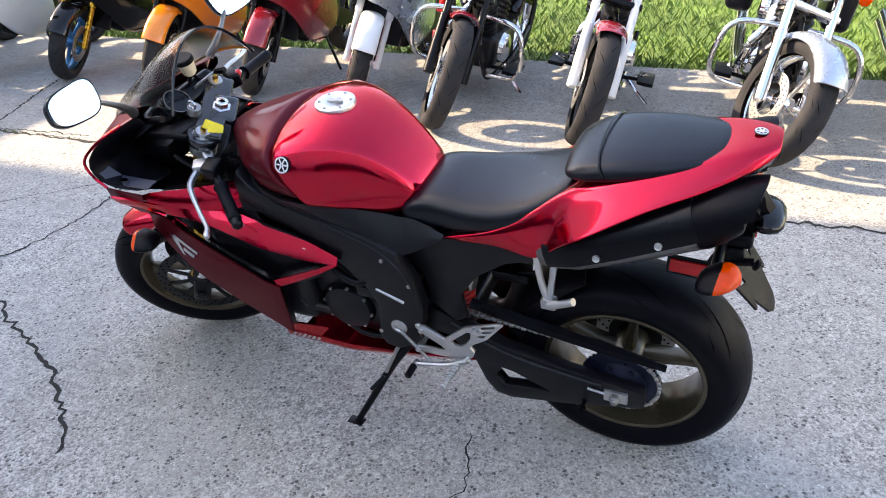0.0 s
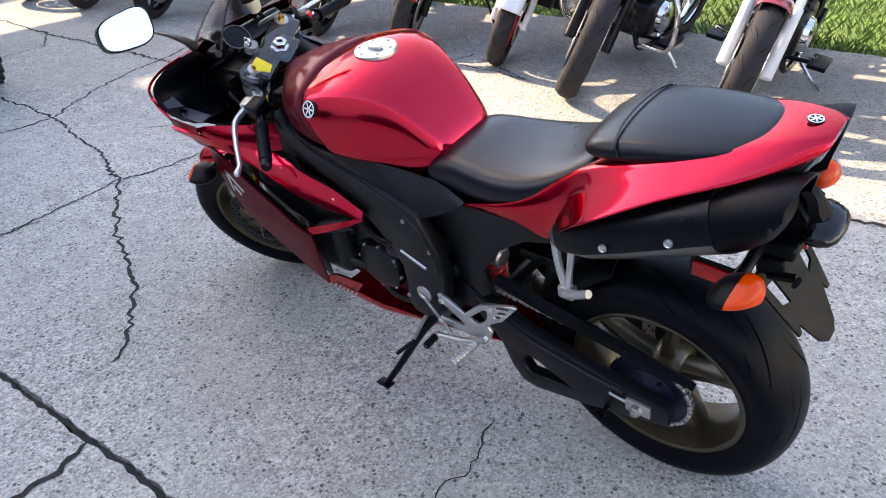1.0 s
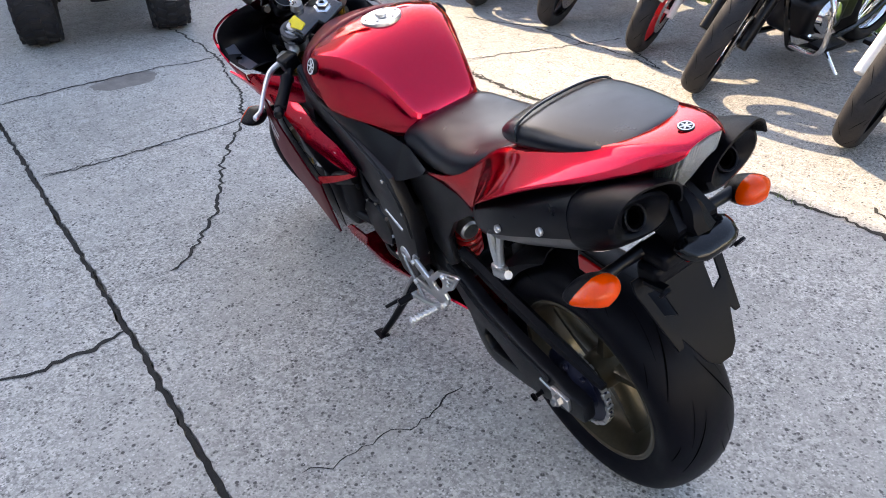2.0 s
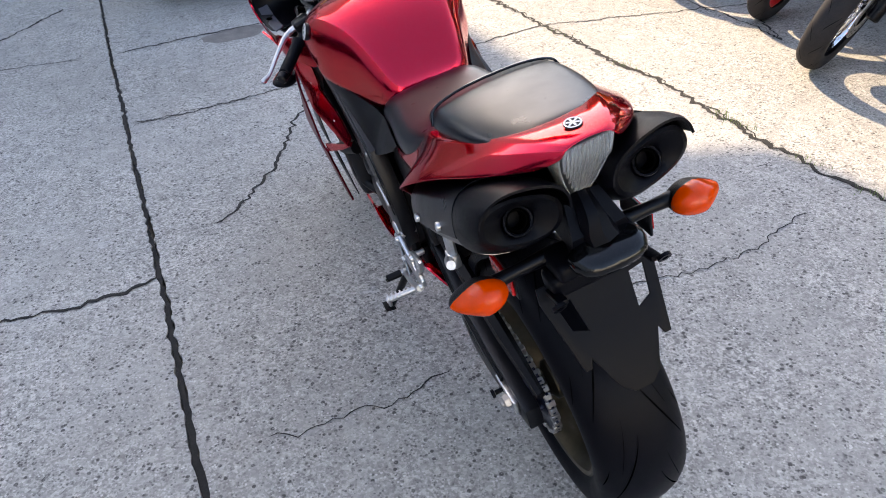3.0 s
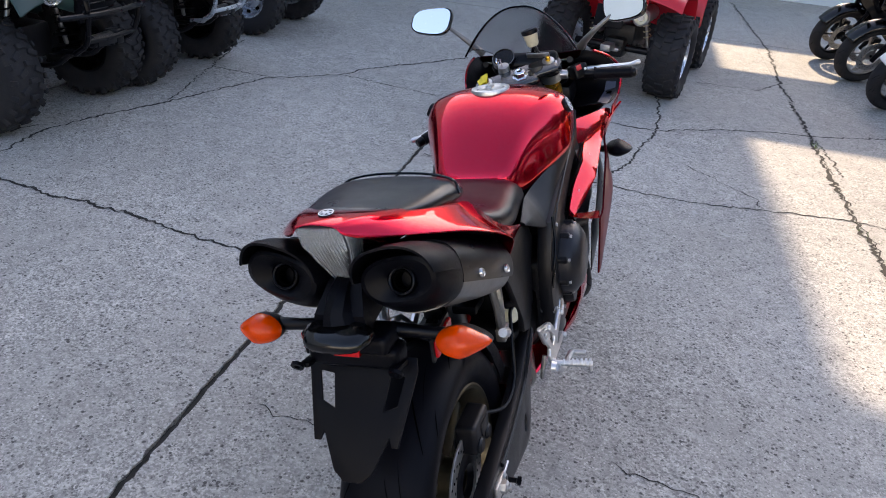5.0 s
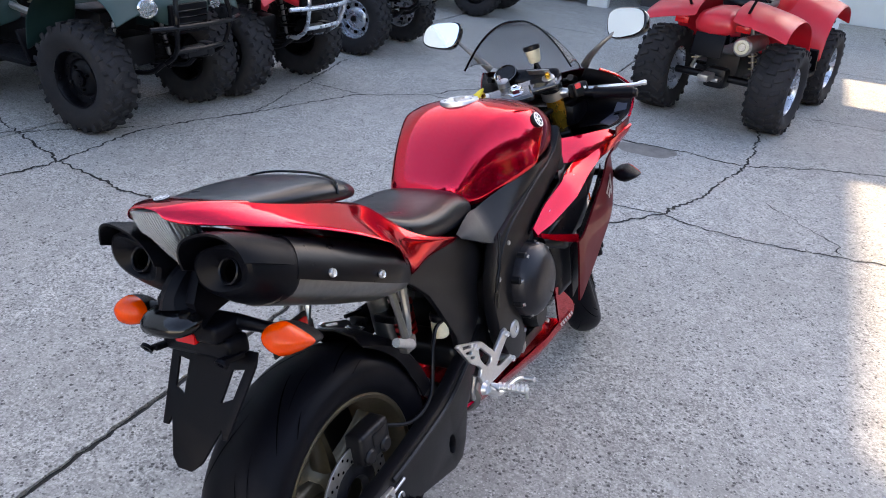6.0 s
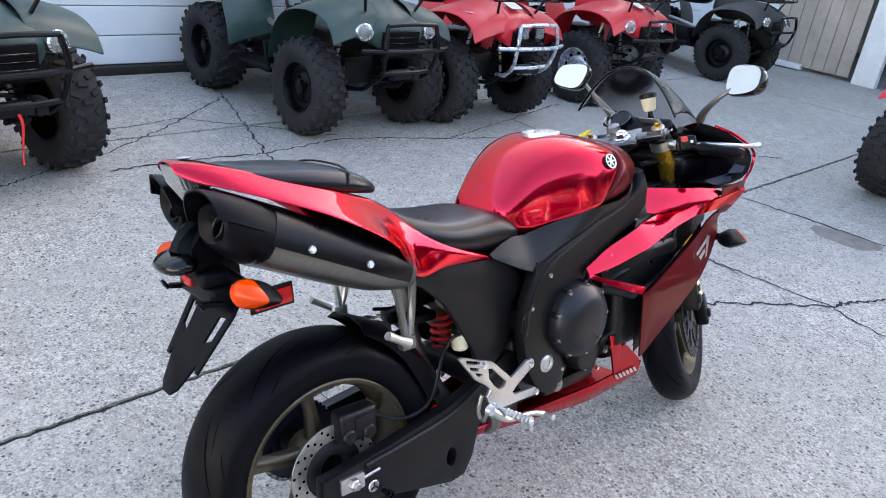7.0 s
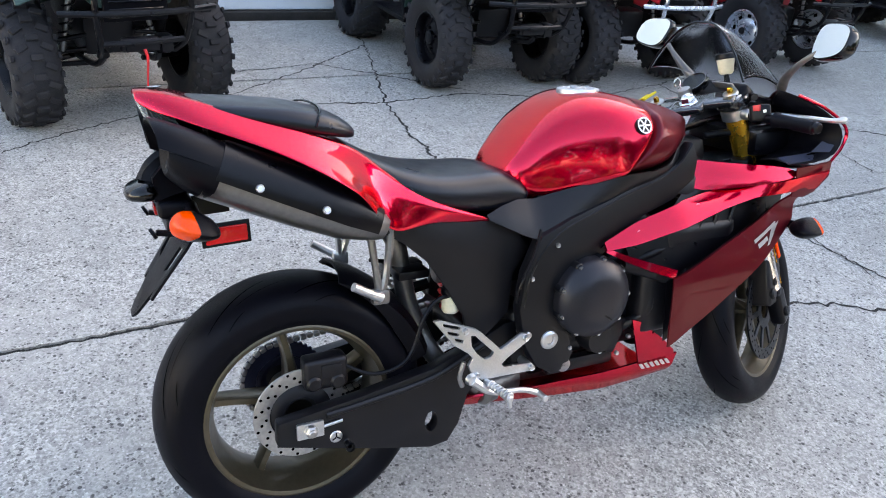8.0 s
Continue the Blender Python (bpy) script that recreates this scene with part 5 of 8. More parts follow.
def rearsets(bike):
    pl = [(0.275, 0.541), (0.289, 0.542), (0.381, 0.506), (0.393, 0.497), (0.449, 0.442), (0.505, 0.473), (0.520, 0.470), (0.527, 0.459), (0.520, 0.448), (0.466, 0.414), (0.452, 0.402), (0.462, 0.394), (0.534, 0.390), (0.545, 0.379), (0.536, 0.368), (0.400, 0.372), (0.373, 0.392), (0.364, 0.416), (0.376, 0.432), (0.362, 0.448), (0.326, 0.474)]
    h1 = [(0.369, 0.490), (0.380, 0.488), (0.430, 0.438), (0.424, 0.428), (0.407, 0.424), (0.388, 0.440), (0.372, 0.464)]
    slots = [[(0.298, 0.532), (0.342, 0.517), (0.340, 0.510), (0.300, 0.524)], [(0.309, 0.512), (0.339, 0.501), (0.337, 0.494), (0.312, 0.504)], [(0.328, 0.491), (0.350, 0.483), (0.348, 0.476), (0.331, 0.483)]]
    for s in (1, -1):
        b = plate(pl, 0.200, 0.011, 0.003, [h1, *slots])
        r = part("footrest_bracket", b if s > 0 else flip_y(b), "alloy", bike, "bare alloy footrest bracket with slotted heel guard")
        studs("bolt", ([(0.514, s * 0.206, 0.460), (0.534, s * 0.206, 0.379), (0.385, s * 0.206, 0.388), (0.352, s * 0.206, 0.506)], 0.008, 0.007, (0, s, 0)), "alloy", r)
        part("stand_off", rod((0.529, s * 0.15, 0.457), (0.529, s * 0.197, 0.457), 0.010), "alloy", r)
        part("stand_off", rod((0.537, s * 0.15, 0.375), (0.537, s * 0.197, 0.375), 0.010), "alloy", r)
        peg = merge(rod((0.41, s * 0.205, 0.368), (0.425, s * 0.300, 0.362), 0.0075, 0.0085, 12), *[rod((0.413 + 0.002 * i, s * (0.225 + 0.011 * i), 0.368), (0.4133 + 0.002 * i, s * (0.230 + 0.011 * i), 0.368), 0.0105, None, 10) for i in range(7)],
                    rod((0.425, s * 0.293, 0.362), (0.426, s * 0.294, 0.340), 0.005))
        part("footpeg", peg, "alloy", r, "knurled alloy footpeg")
        if s < 0:
            lev = merge(tube([(0.372, -0.214, 0.38), (0.42, -0.222, 0.345), (0.50, -0.225, 0.335), (0.545, -0.226, 0.318)], [0.012, 0.008, 0.007, 0.008], 8), rod((0.545, -0.215, 0.318), (0.545, -0.262, 0.318), 0.008), lathe([(0, 0.014), (0.012, 0.012), (0.016, 0.0)], (0.372, -0.205, 0.38), (0, -1, 0), 14))
            part("brake_pedal", lev, "alloy", r, "polished brake pedal")
            part("pedal_spring", tube([(0.36, -0.19, 0.42), (0.352, -0.185, 0.38), (0.362, -0.18, 0.352)], 0.006, 8), "steel", r)
        else:
            lev = merge(tube([(0.385, 0.212, 0.385), (0.45, 0.218, 0.355), (0.54, 0.220, 0.332)], [0.010, 0.007, 0.007], 8), rod((0.545, 0.21, 0.331), (0.547, 0.268, 0.331), 0.008))
            part("shift_lever", lev, "alloy", r, "alloy shift lever")
            part("shift_rubber", rod((0.546, 0.228, 0.331), (0.547, 0.272, 0.331), 0.0105), "black", r)
            part("linkage", rod((0.50, 0.212, 0.345), (0.585, 0.20, 0.43), 0.005), "steel", r)
        hg = merge(tube([(0.205, s * 0.128, 0.745), (0.192, s * 0.138, 0.66), (0.175, s * 0.142, 0.605)], [0.010, 0.009, 0.011], 8), tube([(0.155, s * 0.128, 0.755), (0.165, s * 0.138, 0.66), (0.172, s * 0.142, 0.605)], [0.010, 0.008, 0.011], 8), box((0.172, s * 0.144, 0.597), (0.040, 0.024, 0.034), 0.007))
        g = part("passenger_hanger", hg, "alloy" if s > 0 else "titan", bike, "cast alloy passenger footrest hanger")
        part("passenger_peg", merge(tube([(0.170, s * 0.152, 0.598), (0.145, s * 0.160, 0.612), (0.105, s * 0.165, 0.636)], [0.013, 0.010, 0.010], 10)), "alloy", g, "folded passenger footpeg")


def side_stand(bike):
    foot = (0.757, 0.282, 0.064)
    p = part("side_stand", merge(tube([(0.60, 0.150, 0.325), (0.645, 0.19, 0.26), (0.715, 0.245, 0.135), foot], [0.017, 0.013, 0.011, 0.010], 10), box((0.60, 0.140, 0.33), (0.07, 0.03, 0.06), 0.01), rod((0.66, 0.225, 0.24), (0.69, 0.265, 0.215), 0.006)), "black", bike, "black side stand, swung out")
    part("stand_foot", box((foot[0] + 0.004, foot[1] + 0.004, foot[2] - 0.002), (0.052, 0.034, 0.008), 0.003, 2, Matrix.Rotation(radians(12.6), 4, "X")), "black", p)
    part("stand_spring", tube([(0.61, 0.165, 0.35), (0.635, 0.19, 0.30), (0.66, 0.212, 0.245)], 0.006, 8), "steel", p)


def side_y(x, z):
    """How far the fairing's flank stands out at a point."""
    unit = lambda v: min(1, max(0, v))
    y = 0.266 - 0.16 * max(0, z - 0.58) - 0.09 * max(0, 0.56 - z) - 0.20 * max(0, 0.93 - x)
    y -= 0.7 * max(0, z - 0.745) * unit((1.22 - x) / 0.2)
    y -= 0.55 * max(0, z - 0.650 - 0.235 * (x - 0.725)) * unit((1.25 - x) / 0.2)
    y += 0.2 * max(0, x - 1.1) * unit((z - 0.72) / 0.1)
    t = max(0, (x - 1.12) / 0.42) * (1 - unit((z - 0.72) / 0.1))
    return y * (1 - 0.45 * t * t)


def fairing(bike):
    for s in (1, -1):
        F = lambda x, z: s * side_y(x, z)
        top = [(0.725, 0.668), (0.812, 0.708), (0.942, 0.750), (1.055, 0.767), (1.16, 0.777), (1.227, 0.786), (1.284, 0.796), (1.37, 0.812)]
        f = part("side_fairing", ribbon(top, [(0.725, 0.650), (0.805, 0.662), (0.93, 0.694), (1.057, 0.728), (1.166, 0.750), (1.259, 0.756), (1.316, 0.758), (1.37, 0.760)], F, 4, 26), "red", bike, "candy red upper side fairing", solid=0.006)
        part("lower_arm", ribbon([(0.725, 0.660), (0.777, 0.637), (0.851, 0.612), (0.912, 0.592)], [(0.725, 0.648), (0.775, 0.622), (0.846, 0.592), (0.905, 0.570)], F, 2, 12), "red", f, solid=0.006)
        studs("bolt", ([(0.985, F(0.985, 0.742), 0.742), (0.814, F(0.814, 0.689), 0.689)], 0.0065, 0.005, (0, s, 0)), "alloy", f)
        part("vent_back", ribbon([(0.80, 0.668), (0.93, 0.705), (1.05, 0.738), (1.20, 0.762), (1.34, 0.766)], [(0.82, 0.60), (0.93, 0.56), (1.05, 0.60), (1.20, 0.665), (1.34, 0.70)], lambda x, z: s * (side_y(x, z) - 0.050), 3, 12), "black", f, "black vent recess", solid=0.004)
        part("vent_ribs", merge(*[tube([(0.90 + 0.055 * i, s * (side_y(0.90 + 0.055 * i, 0.66) - 0.050), 0.60 + 0.020 * i), (0.915 + 0.055 * i, s * (side_y(0.90 + 0.055 * i, 0.66) - 0.048), 0.69 + 0.012 * i)], 0.005, 6) for i in range(5)]), "engine", f)
        inner = lambda p: (p[0], 0.172 + 0.05 * max(0, p[0] - 1.0), p[1] - 0.035)
        part("gap_liner", loft([[(x, s * (side_y(x, z) - 0.003), z - 0.003) for x, z in top[:7]], [(x, s * y, z) for x, y, z in map(inner, top[:7])]], False, False), "black", f, "black liner between fairing and frame", solid=0.003)
        # wine colour here includes the brownish reflection on the panel
        p = part("lower_fairing", ribbon([(0.90, 0.572), (0.979, 0.605), (1.078, 0.649), (1.205, 0.704), (1.277, 0.742), (1.33, 0.760)], [(0.916, 0.379), (0.969, 0.417), (1.044, 0.467), (1.139, 0.539), (1.244, 0.616), (1.319, 0.675)], F, 5, 22), "wine", bike, "lower side fairing in dark wine red that takes in its brownish reflection", solid=0.006)
        # lettering drawn as a plain slanted shape
        on = lambda x, z: s * (side_y(x, z) + 0.0080)
        part("decal", merge(ribbon([(1.155, 0.641), (1.236, 0.682)], [(1.160, 0.632), (1.241, 0.673)], on, 1, 6), ribbon([(1.170, 0.628), (1.205, 0.646)], [(1.176, 0.617), (1.211, 0.635)], on, 1, 6), ribbon([(1.222, 0.664), (1.252, 0.680)], [(1.208, 0.618), (1.218, 0.623)], on, 1, 6)), "alloy", p, "silver slanted decal")
        part("inner_liner", ribbon([(0.90, 0.555), (1.05, 0.62), (1.25, 0.71)], [(0.92, 0.385), (1.06, 0.47), (1.24, 0.60)], lambda x, z: s * (side_y(x, z) - 0.020), 2, 8), "black", p, solid=0.003)
        part("front_liner", loft([[(0.925, s * 0.200, 0.56), (0.945, s * 0.195, 0.47), (0.975, s * 0.185, 0.40)], [(0.95, s * 0.12, 0.58), (0.97, s * 0.12, 0.47), (0.98, s * 0.12, 0.36)]], False, False), "black", p, solid=0.003)
        def dy(x, z):
            u, v = min(1, max(0, (x - 0.998) / 0.32)), min(1, max(0, (z - 0.757) / 0.085))
            return s * (0.172 + (0.849 - z) * 0.34 + (x - 1.03) * 0.23 + 0.024 * math.sin(math.pi * u) * math.sin(math.pi * (0.15 + 0.7 * v)))
        duct_foot = [(0.986, 0.780), (1.02, 0.772), (1.09, 0.776), (1.17, 0.783), (1.25, 0.792), (1.293, 0.800)]
        d = part("air_duct", ribbon([(0.998, 0.847), (1.06, 0.840), (1.14, 0.833), (1.21, 0.827), (1.258, 0.819), (1.296, 0.806)], duct_foot, dy, 8, 24),
                 "red", bike, "candy red cockpit side panel", solid=0.006)
        # black sheet added for the shade between side panel and fairing
        part("gap_panel", loft([[(q.x, s * (abs(dy(q.x, q.z)) - 0.007), q.z + 0.004) for q in resample([(x, 0, z) for x, z in duct_foot], 12)], [(q.x, s * (side_y(q.x, q.z) - 0.010), q.z - 0.006) for q in resample([(0.93, 0, 0.746)] + [(x, 0, z) for x, z in top[3:7]], 12)]], False, False), "black", d, "black sheet for the shade in the gap between the panels", solid=0.003)
        part("duct_seal", loft([[(0.94, s * 0.160, 0.888), (0.975, s * 0.182, 0.832), (0.93, s * 0.186, 0.772)], [(1.05, s * 0.150, 0.842), (1.01, s * 0.185, 0.800), (1.0, s * 0.194, 0.758)]], False, False), "black", d, solid=0.003)
        part("duct_back", loft([[(1.036, s * 0.160, 0.836), (1.13, s * 0.195, 0.826), (1.23, s * 0.225, 0.820)], [(1.05, s * 0.10, 0.80), (1.15, s * 0.12, 0.79), (1.25, s * 0.14, 0.79)]], False, False), "black", d, solid=0.004)
        part("side_duct", merge(box((0.92, s * 0.180, 0.50), (0.15, 0.075, 0.19), 0.03, 3), box((1.03, s * 0.175, 0.62), (0.24, 0.07, 0.15), 0.03, 3), tube([(0.80, s * 0.19, 0.60), (0.86, s * 0.215, 0.585), (0.93, s * 0.20, 0.55)], 0.020, 10), tube([(0.82, s * 0.17, 0.42), (0.87, s * 0.205, 0.47), (0.88, s * 0.20, 0.54)], 0.014, 10)), "engine", f, "black ducting behind the fairing")
        by = lambda x, z: s * (0.110 + 0.085 * min(1, max(0, (x - 0.33) / 0.45)) + 0.10 * max(0, z - 0.27) - 0.7 * max(0, 0.288 - z))
        b = part("belly_pan", ribbon([(0.33, 0.268), (0.50, 0.286), (0.64, 0.300), (0.80, 0.316), (0.92, 0.322), (1.0, 0.325)], [(0.33, 0.250), (0.50, 0.245), (0.64, 0.242), (0.80, 0.248), (0.90, 0.258), (0.985, 0.272)], by, 5, 24), "red", bike, "candy red belly pan", solid=0.006)
        part("belly_front", ribbon([(0.826, 0.455 if s < 0 else 0.375), (0.86, 0.442 if s < 0 else 0.372), (0.90, 0.410 if s < 0 else 0.366), (0.945, 0.374 if s < 0 else 0.36), (0.985, 0.338)], [(0.872, 0.318), (0.89, 0.318), (0.92, 0.320), (0.96, 0.322), (0.99, 0.324)], by, 5, 12), "red", b, solid=0.006)
        flat = lambda x, z: s * (0.195 + 0.10 * max(0, z - 0.27) + 0.0045)
        for i in range(6):
            part("letter_bar", ribbon([(0.868 + 0.017 * i, 0.317), (0.879 + 0.017 * i, 0.317)], [(0.882 + 0.017 * i, 0.300), (0.893 + 0.017 * i, 0.300)], flat, 1, 2), "alloy", b)
    part("belly_floor", loft([[(x, w, z + 0.012), (x, w * 0.5, z), (x, -w * 0.5, z), (x, -w, z + 0.012)] for x, w, z in ((0.33, 0.085, 0.246), (0.55, 0.118, 0.237), (0.80, 0.165, 0.242), (0.98, 0.180, 0.267))], False, False), "red", bike, solid=0.005)


def nose(bike):
    """Upper cowl round the headlights, seen from behind: red outside, black within, with screen, dash and mirrors."""
    rim = [(1.262, 0.172, 1.015), (1.305, 0.205, 0.998), (1.365, 0.245, 0.966), (1.412, 0.275, 0.920), (1.408, 0.277, 0.872), (1.382, 0.271, 0.833), (1.266, 0.258, 0.824)]
    deep = [(1.262, 0.160, 0.985), (1.300, 0.172, 0.965), (1.360, 0.190, 0.930), (1.392, 0.205, 0.895), (1.380, 0.208, 0.868), (1.345, 0.205, 0.846), (1.235, 0.200, 0.838)]
    back = [(1.30, 0.10, 0.97), (1.33, 0.11, 0.95), (1.38, 0.11, 0.92), (1.41, 0.11, 0.89), (1.40, 0.11, 0.86), (1.36, 0.11, 0.83), (1.25, 0.13, 0.81)]
    tip = [(1.43, 0, 0.968), (1.46, 0, 0.950), (1.52, 0, 0.915), (1.56, 0, 0.880), (1.565, 0, 0.850), (1.55, 0, 0.805), (1.47, 0, 0.760)]
    lerp = lambda A, B, f, fx=0.0, fy=0.0: [Vector(a).lerp(Vector(b), f) + Vector((fx, fy, 0)) for a, b in zip(A, B)]
    side = lambda P, s: [(p[0], s * p[1], p[2]) for p in P]
    right = [lerp(rim, tip, f, 0.012 * math.sin(math.pi * f), -0.012 * math.sin(math.pi * f)) for f in (0, 0.2, 0.45, 0.7, 0.9)]
    n = part("nose_cowl", loft([side(r, 1) for r in right] + [[tuple(p) for p in tip]] + [side(r, -1) for r in right[::-1]], False, False), "wine", bike, "dark red nose cowl", sub=1, solid=0.004)
    for s in (1, -1):
        part("inner_cowl", loft([side(rim, s), side(lerp(rim, deep, 0.4, -0.004), s), side(deep, s), side(back, s)], False, False), "plastic", n, "black inner cowl panel beside the dash", sub=1, solid=0.003)
        low, mid = lerp(rim, deep, 0.14, -0.002)[4:], lerp(rim, deep, 0.62, -0.004)[4:]
        # lower panel coloured by the blue-grey reflection on it
        part("cowl_liner", loft([[(x - 0.002, s * (y - 0.003), z + 0.003) for x, y, z in low], [(x, s * (y - 0.002), z + 0.008) for x, y, z in mid]], False, False), "slate", n, "lower panel of the inner cowl, its blue-grey reflection in the colour", solid=0.003)
        part("cowl_rim", tube(side(rim[1:6], s), 0.0042, 6, 4), "red", n, "thin red edge")
        part("cowl_hole", lathe([(0, 0.001), (0.009, 0.001), (0.010, 0.0)], (1.332, s * 0.247, 0.851), (-0.15, -s * 0.2, 1), 14), "groove", n)
        part("cowl_flank", loft([[(1.382, s * 0.271, 0.835), (1.33, s * 0.268, 0.828), (1.27, s * 0.262, 0.822)], [(1.40, s * 0.255, 0.79), (1.34, s * 0.258, 0.782), (1.28, s * 0.257, 0.79)], [(1.385, s * 0.230, 0.745), (1.34, s * 0.235, 0.735), (1.29, s * 0.240, 0.74)]], False, False), "wine", n, solid=0.004)
    part("headlight_back", merge(box((1.42, 0, 0.84), (0.10, 0.26, 0.12), 0.03, 3), box((1.33, 0, 0.86), (0.14, 0.26, 0.07), 0.02)), "black", n)
    # screen
    scr = []
    for x, z, w, h in ((1.130, 1.035, 0.180, 0.158), (1.146, 1.045, 0.176, 0.150), (1.215, 1.045, 0.164, 0.118), (1.290, 1.018, 0.150, 0.086), (1.360, 0.986, 0.128, 0.062), (1.430, 0.950, 0.104, 0.044), (1.490, 0.922, 0.072, 0.030)):
        scr.append([(x + 0.022 * (1 - abs(t)), w * t, z + h * (1 - abs(t) ** 1.9) * (1 - 0.12 * (1 - abs(t)))) for t in (i / 8 - 1 for i in range(17))])
    w = part("windscreen", loft(scr, False, False), "smoke", bike, "dark smoked windscreen with a black edge", sub=1, solid=0.003)
    part("screen_edge", tube(scr[0], 0.0032, 6, 2), "gloss_black", w)
    # dash
    d = part("instrument_panel", merge(box((1.238, 0.010, 0.985), (0.060, 0.22, 0.055), 0.020, 3, Matrix.Rotation(radians(-48), 4, "Y")), tube([(1.22, -0.14, 0.99), (1.30, -0.12, 0.97), (1.36, 0, 0.95), (1.30, 0.12, 0.97), (1.22, 0.14, 0.99)], 0.010, 8)), "black", bike, "black instrument panel")
    dial = axis_matrix((1.214, 0.076, 1.006), (-0.66, 0, 0.75))
    part("dial", lathe([(0, 0.004), (0.033, 0.004), (0.035, 0.007), (0.038, 0.007), (0.040, -0.010)], a=(0, 0, 1), n=34), "gloss_black", d, "round rev counter", place=dial)
    part("dial_ring", lathe([(0.0350, 0.0075), (0.0375, 0.0075)], a=(0, 0, 1), n=34), "titan", d, place=dial)
    part("display", box((1.216, -0.040, 1.006), (0.004, 0.075, 0.040), 0.001, 1, Matrix.Rotation(radians(-48), 4, "Y")), "steel", d, "grey digital display")
    for s in (1, -1):
        c = Vector((1.262, s * (0.330 if s > 0 else 0.308), 1.138))
        face = axis_matrix(c, (-0.92, 0.02, 0.40) if s > 0 else (-0.86, 0.36, 0.36)) @ Matrix.Rotation(radians(-s * 13), 4, "Z")
        pts = []
        for i in range(36):
            a = 2 * math.pi * i / 36
            px, py = math.copysign(abs(math.cos(a)) ** 0.62, math.cos(a)) * 0.069, math.copysign(abs(math.sin(a)) ** 0.66, math.sin(a)) * 0.044
            py += 0.012 * px / 0.076 * s
            py *= 1 + 0.14 * px / 0.076 * s
            pts.append((px, py))
        shell = loft([[(x * k, y * k, h) for x, y in pts] for k, h in ((0.985, 0.002), (1.03, 0.0), (1.05, -0.010), (0.95, -0.026), (0.66, -0.040), (0.25, -0.047))])
        m = part("mirror", moved(shell, face), "gloss_black", bike, "black wing mirror")
        bm = bm_new()
        bm.faces.new([bm.verts.new((x * 0.955, y * 0.955, 0.0035)) for x, y in pts])
        part("mirror_glass", moved(bm, face), "mirror", m, "bright mirror glass")
        part("mirror_stem", tube([(1.275, s * 0.290, 1.125), (1.262, s * 0.235, 1.085), (1.268, s * 0.190, 1.045), (1.285, s * 0.165, 1.015)], [0.006, 0.007, 0.011, 0.014], 10), "titan", m, "grey metal mirror stem")
        pod(bike, n, 1.348, s * 0.275, 0.655, s, True)
    for s in (1, -1):
        part("cockpit_floor", loft([[(1.03, s * 0.165, 0.822), (1.13, s * 0.185, 0.818), (1.24, s * 0.215, 0.814), (1.39, s * 0.245, 0.815)], [(1.05, s * 0.11, 0.80), (1.15, s * 0.12, 0.79), (1.27, s * 0.12, 0.79), (1.40, s * 0.10, 0.80)], [(1.06, s * 0.02, 0.79), (1.17, s * 0.02, 0.78), (1.28, s * 0.02, 0.78), (1.40, s * 0.02, 0.79)]], False, False), "black", n, solid=0.003)
    part("upper_stay", merge(rod((1.35, 0.10, 0.9), (1.15, 0.05, 0.88), 0.010), rod((1.35, -0.10, 0.9), (1.15, -0.05, 0.88), 0.010)), "black", bike)


